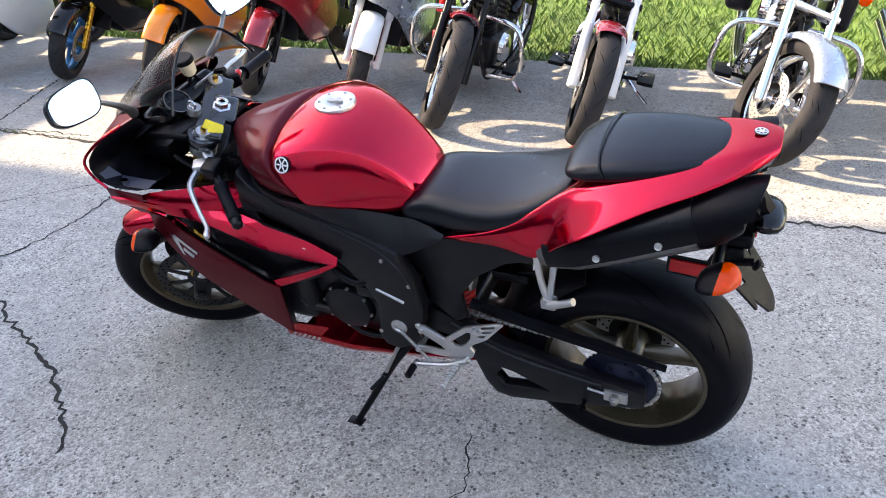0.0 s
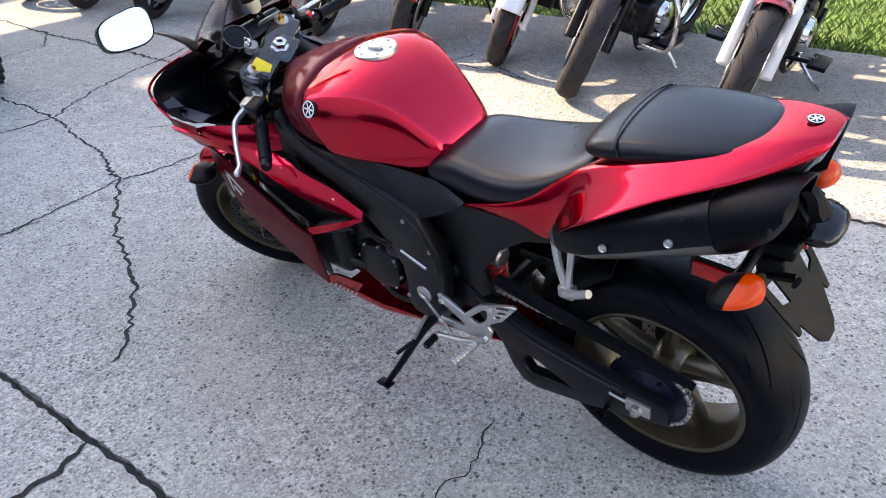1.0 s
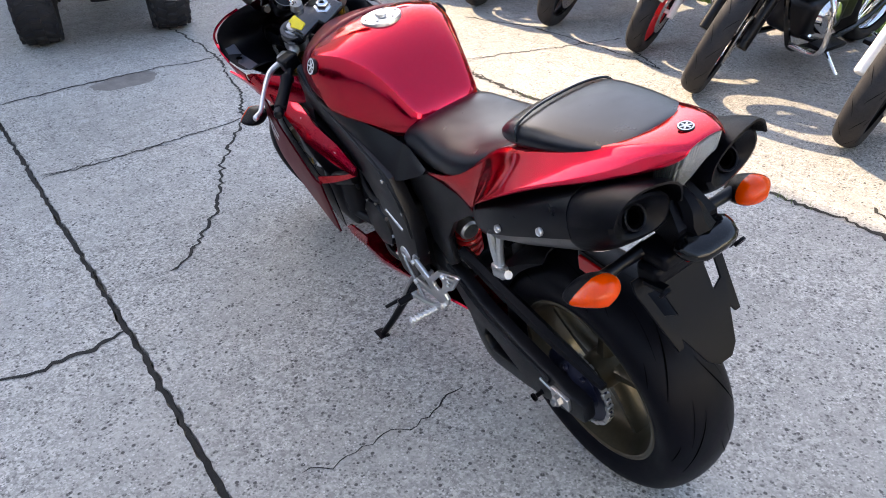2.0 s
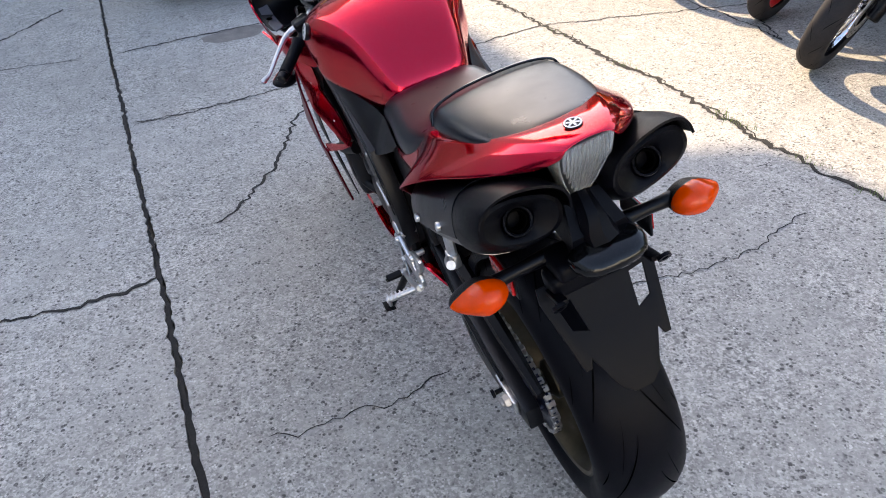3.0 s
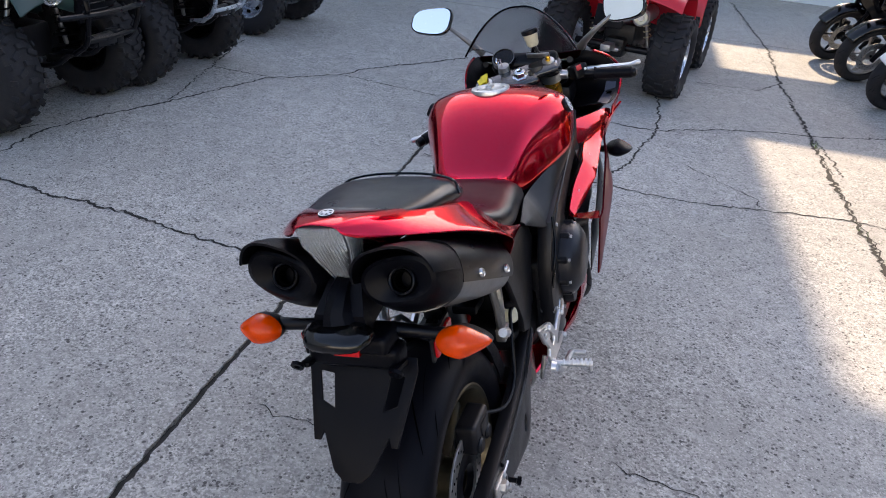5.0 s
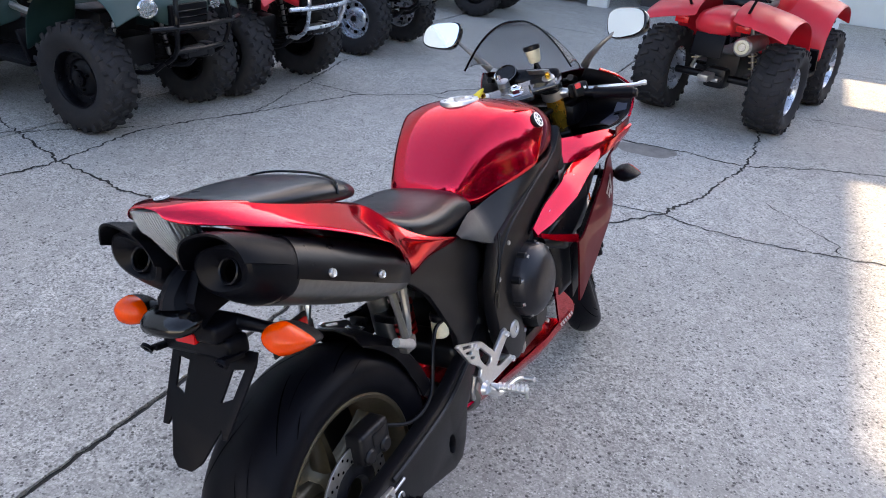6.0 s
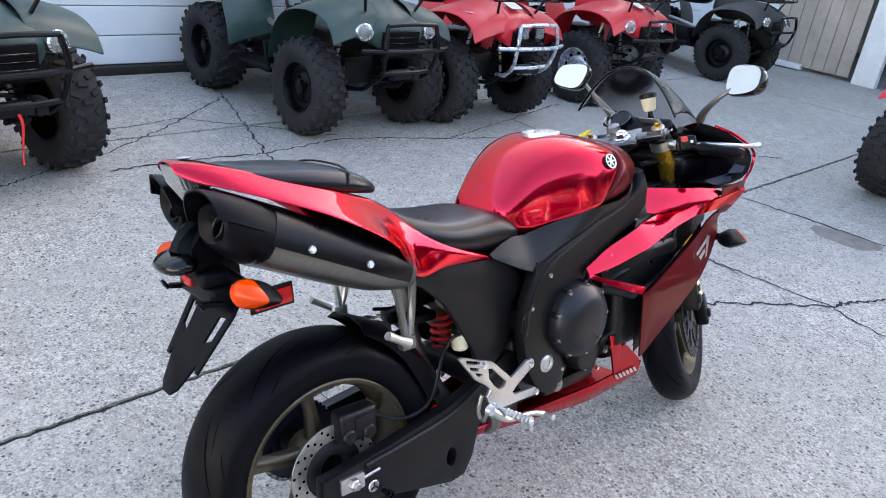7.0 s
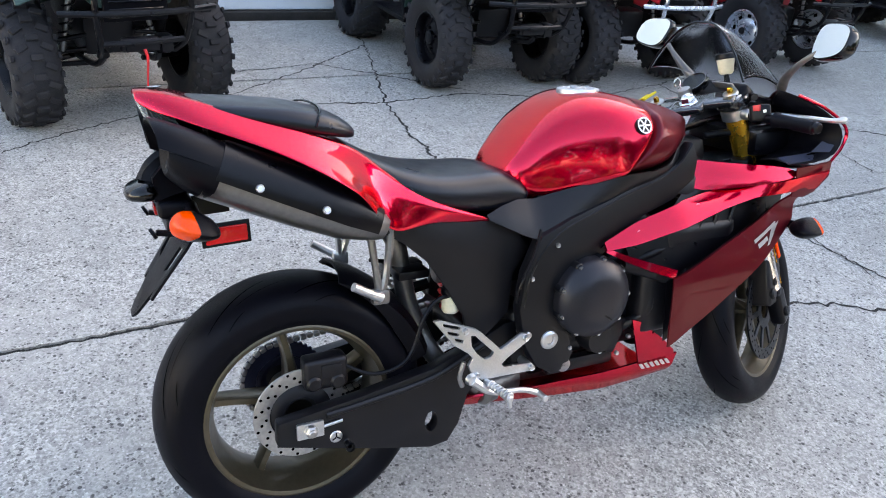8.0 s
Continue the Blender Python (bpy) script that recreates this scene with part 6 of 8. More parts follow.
def front_end(bike):
    """Everything that turns with the bars; built straight ahead and turned about the steering axis."""
    down = Vector((math.sin(radians(RAKE)), 0, -math.cos(radians(RAKE))))
    fwd = Vector((math.cos(radians(RAKE)), 0, math.sin(radians(RAKE))))
    at = Matrix.Translation((1.459, 0, 0.302))
    w = part("front_wheel", merge(wheel_rim(0.216, 0.046), lathe([(0.018, 0.055), (0.030, 0.05), (0.034, 0.0), (0.030, -0.05), (0.018, -0.055)], n=26)), "bronze", bike, "bronze cast five-spoke front wheel", place=ST @ at)
    for k in range(5):
        part("spoke", spoke(0.028, 0.198, 0.015, 0.011, 0.018, 0.014, 72 * k + 8, 0.012), "bronze", w)
    part("tyre", street_tyre(0.302, 0.216, 0.060, 0.256), "rubber", w, "black sport front tyre")
    tagged(part("tread", grooves(0.302, 0.256, 0.060, 10, ((0, 26, 10, 56, 0.0036), (10, 20, 50, 74, 0.003))), "groove", w), kind="stuff")
    for s in (1, -1):
        part("brake_disc", drilled_disc(0.122, 0.155, 0.0025, 16), "engine", w, "drilled steel brake disc", place=Matrix.Translation((0, s * 0.066, 0)))
        tagged(part("drill_holes", hole_marks(0.139, 0.0026, 22, 0.0036, 0.010), "groove", w, place=Matrix.Translation((0, s * 0.066, 0))), kind="stuff")
        hub = part("disc_carrier", lathe([(0.03, 0.003), (0.058, 0.003), (0.058, -0.003), (0.03, -0.003)], (0, s * 0.062, 0), (0, 1, 0), 26, True), "engine", w)
        for i in range(10):
            part("carrier_arm", box((0.088 * math.cos(radians(36 * i)), s * 0.062, 0.088 * math.sin(radians(36 * i))), (0.070, 0.006, 0.018), 0.002, 1, Matrix.Rotation(-radians(36 * i), 4, "Y")), "engine", hub)
    ax = Vector((1.459, 0, 0.302))
    top = ax - down * 0.724
    for s in (1, -1):
        o = Vector((0, s * 0.105, 0))
        f = part("fork_leg", merge(rod(top + o + down * 0.012, top + o + down * 0.40, 0.0275, None, 22), rod(top + o + down * 0.385, top + o + down * 0.42, 0.030, None, 22)), "gold", bike, "gold upside-down fork leg", place=ST)
        part("slider", rod(top + o + down * 0.41, top + o + down * 0.66, 0.0215, None, 18), "chrome", f, "chromed fork slider")
        part("fork_foot", merge(box(ax + o - down * 0.02, (0.055, 0.045, 0.12), 0.014, 3, Matrix.Rotation(radians(-RAKE), 4, "Y")), rod(ax + o * 0.8, ax + o * 1.3, 0.017)), "black", f)
        part("fork_guard", loft([[top + o + down * q + fwd * 0.030 + Vector((0, t * 0.016, 0)) + fwd * (0.010 * (1 - t * t)) for t in (-1, -0.4, 0.4, 1)] for q in (0.40, 0.52, 0.64)], False, False), "gold", f, "gold fork guard", solid=0.003)
        part("fork_cap", lathe([(0, 0.013), (0.019, 0.013), (0.0205, 0.010), (0.0205, 0.003), (0.0265, 0.003), (0.0275, 0.0), (0.0275, -0.02)], top + o, -down, 28), "alloy", f, "alloy fork cap with a gold adjuster")
        part("adjuster", lathe([(0, 0.027), (0.006, 0.027), (0.0085, 0.023), (0.0085, 0.012)], top + o, -down, 6), "gold", f)
        part("front_caliper", caliper(tuple(ax + Vector((-0.055, s * 0.085, 0.110))), (0.095, 0.066, 0.15)), "engine", f, "black radial brake caliper")
        part("side_lens", box(top + o * 1.27 + down * 0.50 + fwd * 0.02, (0.016, 0.006, 0.075), 0.002, 1, Matrix.Rotation(radians(-RAKE), 4, "Y")), "amber", f, "amber fork reflector")
    y = part("top_yoke", merge(box(top - down * 0.0 + fwd * -0.012, (0.075, 0.25, 0.020), 0.008, 3, Matrix.Rotation(radians(-RAKE), 4, "Y")), box(top + fwd * -0.04, (0.07, 0.10, 0.022), 0.01, 3, Matrix.Rotation(radians(-RAKE), 4, "Y")),
                   *[lathe([(0.024, 0.0), (0.040, 0.0), (0.042, -0.004), (0.042, -0.022), (0.04, -0.026), (0.024, -0.026)], top + Vector((0, s * 0.105, 0)), -down, 26, True) for s in (1, -1)]), "dark_metal", bike, "dark polished top yoke", place=ST)
    part("stem_nut", lathe([(0.008, 0.020), (0.011, 0.024), (0.017, 0.022), (0.020, 0.018), (0.020, 0.006), (0.026, 0.004), (0.027, 0.0)], top + fwd * -0.032 - down * 0.010, -down, 6), "chrome", y, "big bright stem nut")
    part("ignition", lathe([(0, 0.022), (0.010, 0.022), (0.018, 0.020), (0.020, 0.0)], top + fwd * 0.035 + Vector((0, 0.035, 0)) - down * 0.006, -down, 20), "steel", y, "ignition lock")
    kp = top + fwd * 0.035 + Vector((0, 0.040, 0)) - down * 0.035
    part("key", merge(box(kp, (0.008, 0.003, 0.03), 0.001, 1), lathe([(0.010, 0.0015), (0.014, 0.0015), (0.014, -0.0015), (0.010, -0.0015)], kp + Vector((0, 0.01, 0.01)), (0.4, 1, 0.1), 18, True)), "chrome", y)
    tagm = ST.inverted() @ Matrix.Translation((1.082, 0.112, 0.968)) @ Euler((radians(-28), radians(-22), radians(10))).to_matrix().to_4x4()
    part("key_tag", merge(box((0, 0, 0), (0.050, 0.026, 0.007), 0.003), box((-0.012, 0.006, 0.005), (0.040, 0.022, 0.004), 0.002, 2, Matrix.Rotation(radians(18), 4, "Z"))), "yellow", y, "bright yellow key tag", place=tagm)
    part("lower_yoke", box(top + down * 0.19 + fwd * -0.01, (0.08, 0.26, 0.04), 0.012, 3, Matrix.Rotation(radians(-RAKE), 4, "Y")), "black", bike, place=ST)
    for s in (1, -1):
        c0 = top + Vector((0, s * 0.105, 0)) + down * 0.045
        c1 = c0 + (Vector((-0.112, 0.256, -0.038)) if s > 0 else Vector((-0.105, -0.222, -0.056)))
        b = part("clip_on", rod(c0 + (c1 - c0).normalized() * 0.030, c1, 0.0115), "black", bike, "black clip-on handlebar", place=ST)
        part("clamp", merge(lathe([(0.028, 0.016), (0.036, 0.014), (0.036, -0.014), (0.028, -0.016)], c0, -down, 22, True), rod(c0 + (c1 - c0).normalized() * 0.032, c0 + (c1 - c0).normalized() * 0.060, 0.016, 0.014)), "alloy", b, "grey alloy fork clamp")
        d = (c1 - c0).normalized()
        part("grip", lathe([(0.0, 0.0), (0.020, 0.0), (0.0205, 0.004), (0.017, 0.010), (0.0165, 0.06), (0.0172, 0.10), (0.0172, 0.118), (0.014, 0.122), (0, 0.122)], c0.lerp(c1, 0.56), d, 20), "rubber", b, "black rubber grip")
        part("bar_end", lathe([(0, 0.026), (0.010, 0.026), (0.014, 0.022), (0.015, 0.004), (0.012, 0.0)], c1 - d * 0.004, d, 16), "black", b)
        sw = c0.lerp(c1, 0.36) + Vector((0, 0, 0.010))
        g = part("switch_box", box(sw, (0.046, 0.052, 0.044), 0.010, 3, Matrix.Rotation(radians(-s * 22), 4, "Z")), "black", b)
        if s < 0:
            part("stop_switch", box(sw + Vector((-0.022, 0.0, 0.014)), (0.014, 0.018, 0.016), 0.003), "switch_red", g, "red stop switch")
            part("switch_lettering", box(sw + Vector((-0.024, -0.020, 0.004)), (0.003, 0.008, 0.008), 0.001, 1), "white", g)
        lv0 = c0.lerp(c1, 0.30) + Vector((0.045, 0, -0.004))
        lv = part("lever", tube([lv0, lv0 + Vector((0.012, s * 0.05, -0.004)), lv0 + Vector((-0.012, s * 0.115, -0.014)), lv0 + Vector((-0.044, s * 0.180, -0.026)), lv0 + Vector((-0.048, s * 0.202, -0.027))], [0.010, 0.009, 0.0065, 0.006, 0.0075], 8), "alloy", b, "bright alloy hand lever")
        part("lever_ball", lathe([(0, 0.018), (0.006, 0.017), (0.009, 0.010), (0.007, 0.002), (0, 0)], lv0 + Vector((-0.047, s * 0.200, -0.027)), (-0.2, s, -0.1), 12), "alloy", lv)
        part("perch", box(c0.lerp(c1, 0.26) + Vector((0.024, 0, 0)), (0.05, 0.035, 0.028), 0.007), "alloy" if s > 0 else "black", b)
        part("cable", tube([lv0 + Vector((0.01, -s * 0.01, 0)), lv0 + Vector((0.07, -s * 0.06, 0.01)), lv0 + Vector((0.06, -s * 0.12, -0.10)), lv0 + Vector((0.0, -s * 0.11, -0.22))], 0.005, 8), "black", b)
    r0 = top + Vector((0.040, -0.080, 0.062))
    r = part("brake_reservoir", lathe([(0, 0), (0.014, 0), (0.019, 0.006), (0.024, 0.040), (0, 0.040)], r0, (0, 0, 1), 24), "fluid", bike, "cream brake fluid reservoir with a black lid", place=ST)
    part("reservoir_lid", lathe([(0.0245, 0.0), (0.0275, 0.002), (0.0275, 0.013), (0.024, 0.016), (0, 0.016)], r0 + Vector((0, 0, 0.040)), (0, 0, 1), 24), "black", r)
    part("reservoir_arm", merge(rod(r0 + Vector((0, 0, 0.006)), r0 + Vector((-0.02, -0.02, -0.075)), 0.006), tube([r0, r0 + Vector((0.02, 0.01, -0.04)), r0 + Vector((0.0, 0.0, -0.085))], 0.006, 8)), "black", r)
    # front mudguard
    rings = []
    for i in range(15):
        a = radians(60 + 84 * i / 14)
        wd = 0.068 - 0.020 * (abs(i - 7) / 7) ** 2
        rr = 0.322
        rings.append([(rr * k * math.cos(a), yy, rr * k * math.sin(a)) for yy, k in ((wd, 0.86), (wd * 1.04, 0.94), (wd * 0.7, 1.01), (0, 1.03), (-wd * 0.7, 1.01), (-wd * 1.04, 0.94), (-wd, 0.86))])
    part("front_mudguard", loft(rings, False, False), "red", bike, "candy red front mudguard", sub=1, solid=0.004, place=ST @ at)


def sports_motorcycle():
    bike = thing("motorcycle", BIKE, "candy red sports motorcycle leaning on its side stand on concrete", "motorcycle")
    rear_wheel(bike)
    swingarm(bike)
    hugger(bike)
    chassis(bike)
    engine(bike)
    tank(bike)
    seats(bike)
    tail(bike)
    undertail(bike)
    exhaust(bike, 1)
    exhaust(bike, -1)
    rearsets(bike)
    side_stand(bike)
    fairing(bike)
    nose(bike)
    front_end(bike)
    return bike


sports_motorcycle()


# ---- quad bikes ----
def knobbly(R, w, n=22):
    """A balloon tyre with rows of raised lugs."""
    prof = [(0.165, w * 0.72), (0.185, w * 0.86), (0.225, w), (0.262, w), (R - 0.030, w * 0.90), (R - 0.014, w * 0.66), (R - 0.010, 0)]
    prof += [(r, -h) for r, h in prof[-2::-1]]
    return lathe(prof, n=44)


def lugs(R, w, n=22):
    """The raised lugs of a knobbly tyre."""
    out = []
    for i in range(n):
        a = 2 * math.pi * i / n
        for row, (off, tilt) in enumerate(((0.0, 0), (0.50, 28), (-0.50, -28), (0.92, 0), (-0.92, 0))):
            b = a + (0.5 * 2 * math.pi / n if row in (1, 2) else 0)
            r = R - (0.006 if row == 0 else 0.012 if row < 3 else 0.034)
            m = Matrix.Rotation(-b, 4, "Y") @ Matrix.Translation((r, off * w, 0)) @ Matrix.Rotation(radians(tilt), 4, "X")
            out.append(moved(box((0, 0, 0), (0.024 if row < 3 else 0.046, w * (0.50 if row < 3 else 0.14), 0.030), 0.003, 1), m))
    return merge(*out)


def steel_rim(w, dish=1):
    """Pressed wheel with slots and a raised hub."""
    return merge(lathe([(0.170, w * 0.78), (0.160, w * 0.80), (0.152, w * 0.66), (0.146, w * 0.30), (0.110, w * 0.24), (0.085, w * 0.42), (0.050, w * 0.46), (0.045, w * 0.62), (0.030, w * 0.66), (0.0, w * 0.66)], n=30),
                 lathe([(0.170, -w * 0.78), (0.158, -w * 0.8), (0.146, -w * 0.4), (0.140, w * 0.22)], n=30),
                 bolts([(0.066 * math.cos(a), w * 0.44, 0.066 * math.sin(a)) for a in (radians(90 * i + 45) for i in range(4))], 0.010, 0.016, (0, 1, 0)),
                 *[box((0.128 * math.cos(a), w * 0.27, 0.128 * math.sin(a)), (0.018, 0.008, 0.030), 0.003, 1, Matrix.Rotation(-a, 4, "Y")) for a in (radians(45 * i) for i in range(8))])


def quad_wheel(q, x, y, r, w, rim, key):
    """A wheel of a quad: rim with its tyre; alike ones share their meshes."""
    s = 1 if y > 0 else -1
    at = Matrix.Translation((x, y, r)) @ Matrix.Rotation(0 if s > 0 else math.pi, 4, "Z") @ Matrix.Rotation(radians(17 * x * 9 + 31 * s), 4, "Y")
    if ("rim", rim, key) not in WHEELS:
        WHEELS["rim", rim, key] = part("wheel", steel_rim(w), rim, q, "steel wheel on a knobbly tyre", place=at)
        wh = WHEELS["rim", rim, key]
    else:
        wh = again(WHEELS["rim", rim, key], q, at)
    if rim == "silver":
        for i in range(8):
            k = radians(45 * i + 22)
            part("slot", box((0.118 * math.cos(k), w * 0.262, 0.118 * math.sin(k)), (0.030, 0.006, 0.036), 0.008, 2, Matrix.Rotation(-k, 4, "Y")), "groove", wh)
        part("hub_cap", lathe([(0, 0.016), (0.022, 0.014), (0.030, 0.0)], (0, w * 0.66, 0), (0, 1, 0), 18), "engine", wh)
    if ("tyre", key) not in WHEELS:
        WHEELS["tyre", key] = part("tyre", knobbly(r, w), "old_rubber", wh, "dusty black knobbly tyre")
        WHEELS["lug", key] = tagged(part("tread_lug", lugs(r, w), "old_rubber", wh), kind="stuff")
    else:
        again(WHEELS["tyre", key], wh, Matrix.Identity(4))
        tagged(again(WHEELS["lug", key], wh, Matrix.Identity(4)), kind="stuff")
    return wh


WHEELS = {}


def arch(y0, y1, s, pts, drop=0.05):
    """A mudguard arching over a wheel, from its inner to its outer edge."""
    P = spline([(x, 0, z) for x, z in pts], 4)
    rings = []
    for f in (0, 0.12, 0.4, 0.7, 0.9, 1.0):
        y = y0 + (y1 - y0) * f
        rings.append([(p.x, s * y, p.z + 0.045 * (1 - f) ** 2 - drop * f ** 4) for p in P])
    return loft(rings, False, False)


def quad(name, m, body, rim, label, bumper="black", lamps="square", strap=False):
    q = thing(name, m, label, "quad bike", "quad bikes in the yard")
    for x, y, w, k in ((0.64, 0.43, 0.110, "front"), (0.64, -0.43, 0.110, "front"), (-0.64, 0.44, 0.135, "rear"), (-0.64, -0.44, 0.135, "rear")):
        quad_wheel(q, x, y, 0.318, w, rim, k)
    part("chassis", merge(box((0.0, 0, 0.40), (1.25, 0.26, 0.20), 0.04, 2), box((0, 0, 0.30), (0.9, 0.34, 0.06), 0.02), rod((-0.64, -0.34, 0.318), (-0.64, 0.34, 0.318), 0.028), box((-0.64, 0.0, 0.32), (0.18, 0.16, 0.15), 0.03),
                          box((0.30, 0, 0.52), (0.34, 0.30, 0.22), 0.05), tube([(0.95, 0.13, 0.40), (0.80, 0.15, 0.32), (0.3, 0.16, 0.29)], 0.016, 8), tube([(0.95, -0.13, 0.40), (0.80, -0.15, 0.32), (0.3, -0.16, 0.29)], 0.016, 8)), "engine", q, "dirty black frame and engine")
    for s in (1, -1):
        part("wishbone", merge(rod((0.72, s * 0.12, 0.30), (0.66, s * 0.34, 0.29), 0.014), rod((0.54, s * 0.12, 0.30), (0.62, s * 0.34, 0.29), 0.014), rod((0.64, s * 0.12, 0.42), (0.64, s * 0.34, 0.39), 0.012), rod((0.60, s * 0.05, 0.34), (0.62, s * 0.36, 0.33), 0.012)), "black", q)
        for x in (0.62, -0.58):
            sh = part("shock_absorber", rod((x, s * 0.24, 0.34), (x, s * 0.15, 0.70), 0.014), "steel", q, "coil-over shock absorber")
            coil = [(x + 0.030 * math.cos(i * 0.7), s * (0.225 - 0.06 * i / 50) + 0.030 * math.sin(i * 0.7), 0.40 + 0.24 * i / 50) for i in range(51)]
            part("spring", tube(coil, 0.0055, 6, 1), "black" if x > 0 else "fluid", sh)
        part("front_mudguard", arch(0.14, 0.50, s, [(1.00, 0.70), (0.94, 0.80), (0.80, 0.86), (0.60, 0.86), (0.40, 0.80), (0.28, 0.66), (0.24, 0.46)]), body, q, solid=0.006, sub=1)
        part("rear_mudguard", arch(0.13, 0.52, s, [(-1.04, 0.74), (-0.98, 0.81), (-0.80, 0.86), (-0.58, 0.85), (-0.40, 0.77), (-0.30, 0.60), (-0.26, 0.44)]), body, q, solid=0.006, sub=1)
        part("footwell", merge(box((-0.02, s * 0.36, 0.33), (0.52, 0.26, 0.03), 0.01), box((0.20, s * 0.36, 0.43), (0.03, 0.26, 0.2), 0.01, 2, Matrix.Rotation(radians(-25), 4, "Y"))), "plastic", q, "black footwell")
    hood = [(1.04, [(0, 0.76), (0.12, 0.755), (0.20, 0.73), (0.20, 0.62), (0, 0.60)]), (0.98, [(0, 0.84), (0.14, 0.83), (0.24, 0.79), (0.24, 0.62), (0, 0.60)]), (0.75, [(0, 0.92), (0.15, 0.91), (0.24, 0.86), (0.22, 0.70), (0, 0.66)]),
            (0.45, [(0, 0.97), (0.14, 0.96), (0.20, 0.90), (0.18, 0.70), (0, 0.66)]), (0.18, [(0, 0.95), (0.10, 0.94), (0.15, 0.88), (0.15, 0.66), (0, 0.62)])]
    part("hood", loft(halves(hood)), body, q, sub=1)
    grille = part("grille", box((1.035, 0, 0.66), (0.03, 0.30, 0.17), 0.012), "plastic", q, "black front grille")
    for i in range(4):
        part("slat", box((1.054, 0, 0.60 + 0.035 * i), (0.014, 0.26, 0.010), 0.003, 1), "gloss_black", grille)
    for s in (1, -1):
        if lamps == "square":
            l = part("headlight", box((1.062, s * 0.085, 0.735), (0.05, 0.10, 0.085), 0.014, 3), "black", q, "square headlight")
            part("lens", box((1.090, s * 0.085, 0.735), (0.008, 0.085, 0.070), 0.003), "clear", l)
            part("reflector", box((1.084, s * 0.085, 0.735), (0.004, 0.08, 0.066), 0.001, 1), "chrome", l)
        else:
            at = axis_matrix((1.00, s * 0.27, 0.735), (1, s * 0.25, 0.1)) @ Matrix.Diagonal((0.92, 0.80, 1, 1))
            l = part("headlight", lathe([(0.062, -0.06), (0.068, 0.0), (0.060, 0.010), (0.052, 0.004), (0.03, -0.02), (0, -0.03)], a=(0, 0, 1), n=28), "chrome", q, "oval headlight", place=at)
            part("lens", lathe([(0.060, 0.009), (0.045, 0.018), (0.02, 0.023), (0, 0.024)], a=(0, 0, 1), n=28), "clear", l)
    bar = [[(1.02, s * 0.18, 0.42), (1.12, s * 0.20, 0.50), (1.16, s * 0.22, 0.66), (1.14, s * 0.20, 0.80)] for s in (1, -1)]
    part("bull_bar", merge(tube(bar[0], 0.015, 8), tube(bar[1], 0.015, 8), tube([(1.10, -0.36, 0.64), (1.165, -0.2, 0.645), (1.18, 0, 0.645), (1.165, 0.2, 0.645), (1.10, 0.36, 0.64)], 0.015, 8),
                           tube([(1.14, -0.20, 0.80), (1.15, 0, 0.81), (1.14, 0.20, 0.80)], 0.014, 8), tube([(1.12, -0.20, 0.50), (1.14, 0, 0.50), (1.12, 0.20, 0.50)], 0.014, 8),
                           rod((1.02, 0.15, 0.42), (0.9, 0.12, 0.40), 0.015), rod((1.02, -0.15, 0.42), (0.9, -0.12, 0.40), 0.015)), bumper, q, "tubular front bull bar")
    part("winch", merge(rod((1.05, -0.09, 0.47), (1.05, 0.09, 0.47), 0.035), box((1.05, 0.12, 0.47), (0.08, 0.06, 0.08), 0.01), box((1.09, 0, 0.47), (0.01, 0.16, 0.05), 0.004)), "engine", q, "small front winch")
    if strap:
        part("winch_hook", tube([(1.11, 0, 0.46), (1.125, 0.005, 0.42), (1.12, 0.0, 0.34), (1.118, -0.004, 0.27), (1.12, -0.006, 0.23)], [0.008, 0.007, 0.005, 0.004, 0.006], 6), "switch_red", q, "red winch hook strap")
    seat = [(0.16, [(0, 0.93), (0.07, 0.925), (0.11, 0.88), (0.10, 0.80), (0, 0.79)]), (0.0, [(0, 0.90), (0.10, 0.895), (0.15, 0.85), (0.14, 0.78), (0, 0.77)]), (-0.3, [(0, 0.89), (0.13, 0.885), (0.18, 0.84), (0.17, 0.77), (0, 0.76)]), (-0.62, [(0, 0.93), (0.12, 0.925), (0.16, 0.88), (0.15, 0.80), (0, 0.79)])]
    part("seat", loft(halves(seat)), "vinyl", q, "black vinyl seat", sub=1)
    part("rear_panel", loft(halves([(-0.45, [(0, 0.86), (0.16, 0.85), (0.18, 0.72), (0, 0.70)]), (-0.98, [(0, 0.86), (0.16, 0.84), (0.17, 0.66), (0, 0.64)]), (-1.03, [(0, 0.80), (0.14, 0.79), (0.14, 0.68), (0, 0.66)])])), body, q, sub=1)
    part("handlebar", tube([(0.18, 0.38, 1.10), (0.26, 0.30, 1.12), (0.33, 0.12, 1.06), (0.33, -0.12, 1.06), (0.26, -0.30, 1.12), (0.18, -0.38, 1.10)], 0.012, 8), "black", q)
    for s in (1, -1):
        part("grip", rod((0.235, s * 0.31, 1.117), (0.17, s * 0.42, 1.095), 0.018), "rubber", q)
        part("tail_lamp", box((-1.045, s * 0.22, 0.745), (0.03, 0.10, 0.045), 0.008), "red_lens", q, "red tail lamp")

    def rack(x0, x1, z):
        bars = [tube([(x0, -0.36, z), (x0, 0.36, z)], 0.011, 6, 1), tube([(x1, -0.33, z + 0.01), (x1, 0.33, z + 0.01)], 0.011, 6, 1)]
        bars += [tube([(x0 - 0.04 * (1 if x0 < x1 else -1), y, z + 0.045), (x0, y, z), (x1, y, z + 0.01)], 0.009, 6, 2) for y in (-0.34, -0.2, -0.07, 0.07, 0.2, 0.34)]
        bars += [rod((x0 * 0.95, y, z), (x0 * 0.9, y * 0.8, z - 0.12), 0.010) for y in (-0.25, 0.25)]
        return merge(*bars)
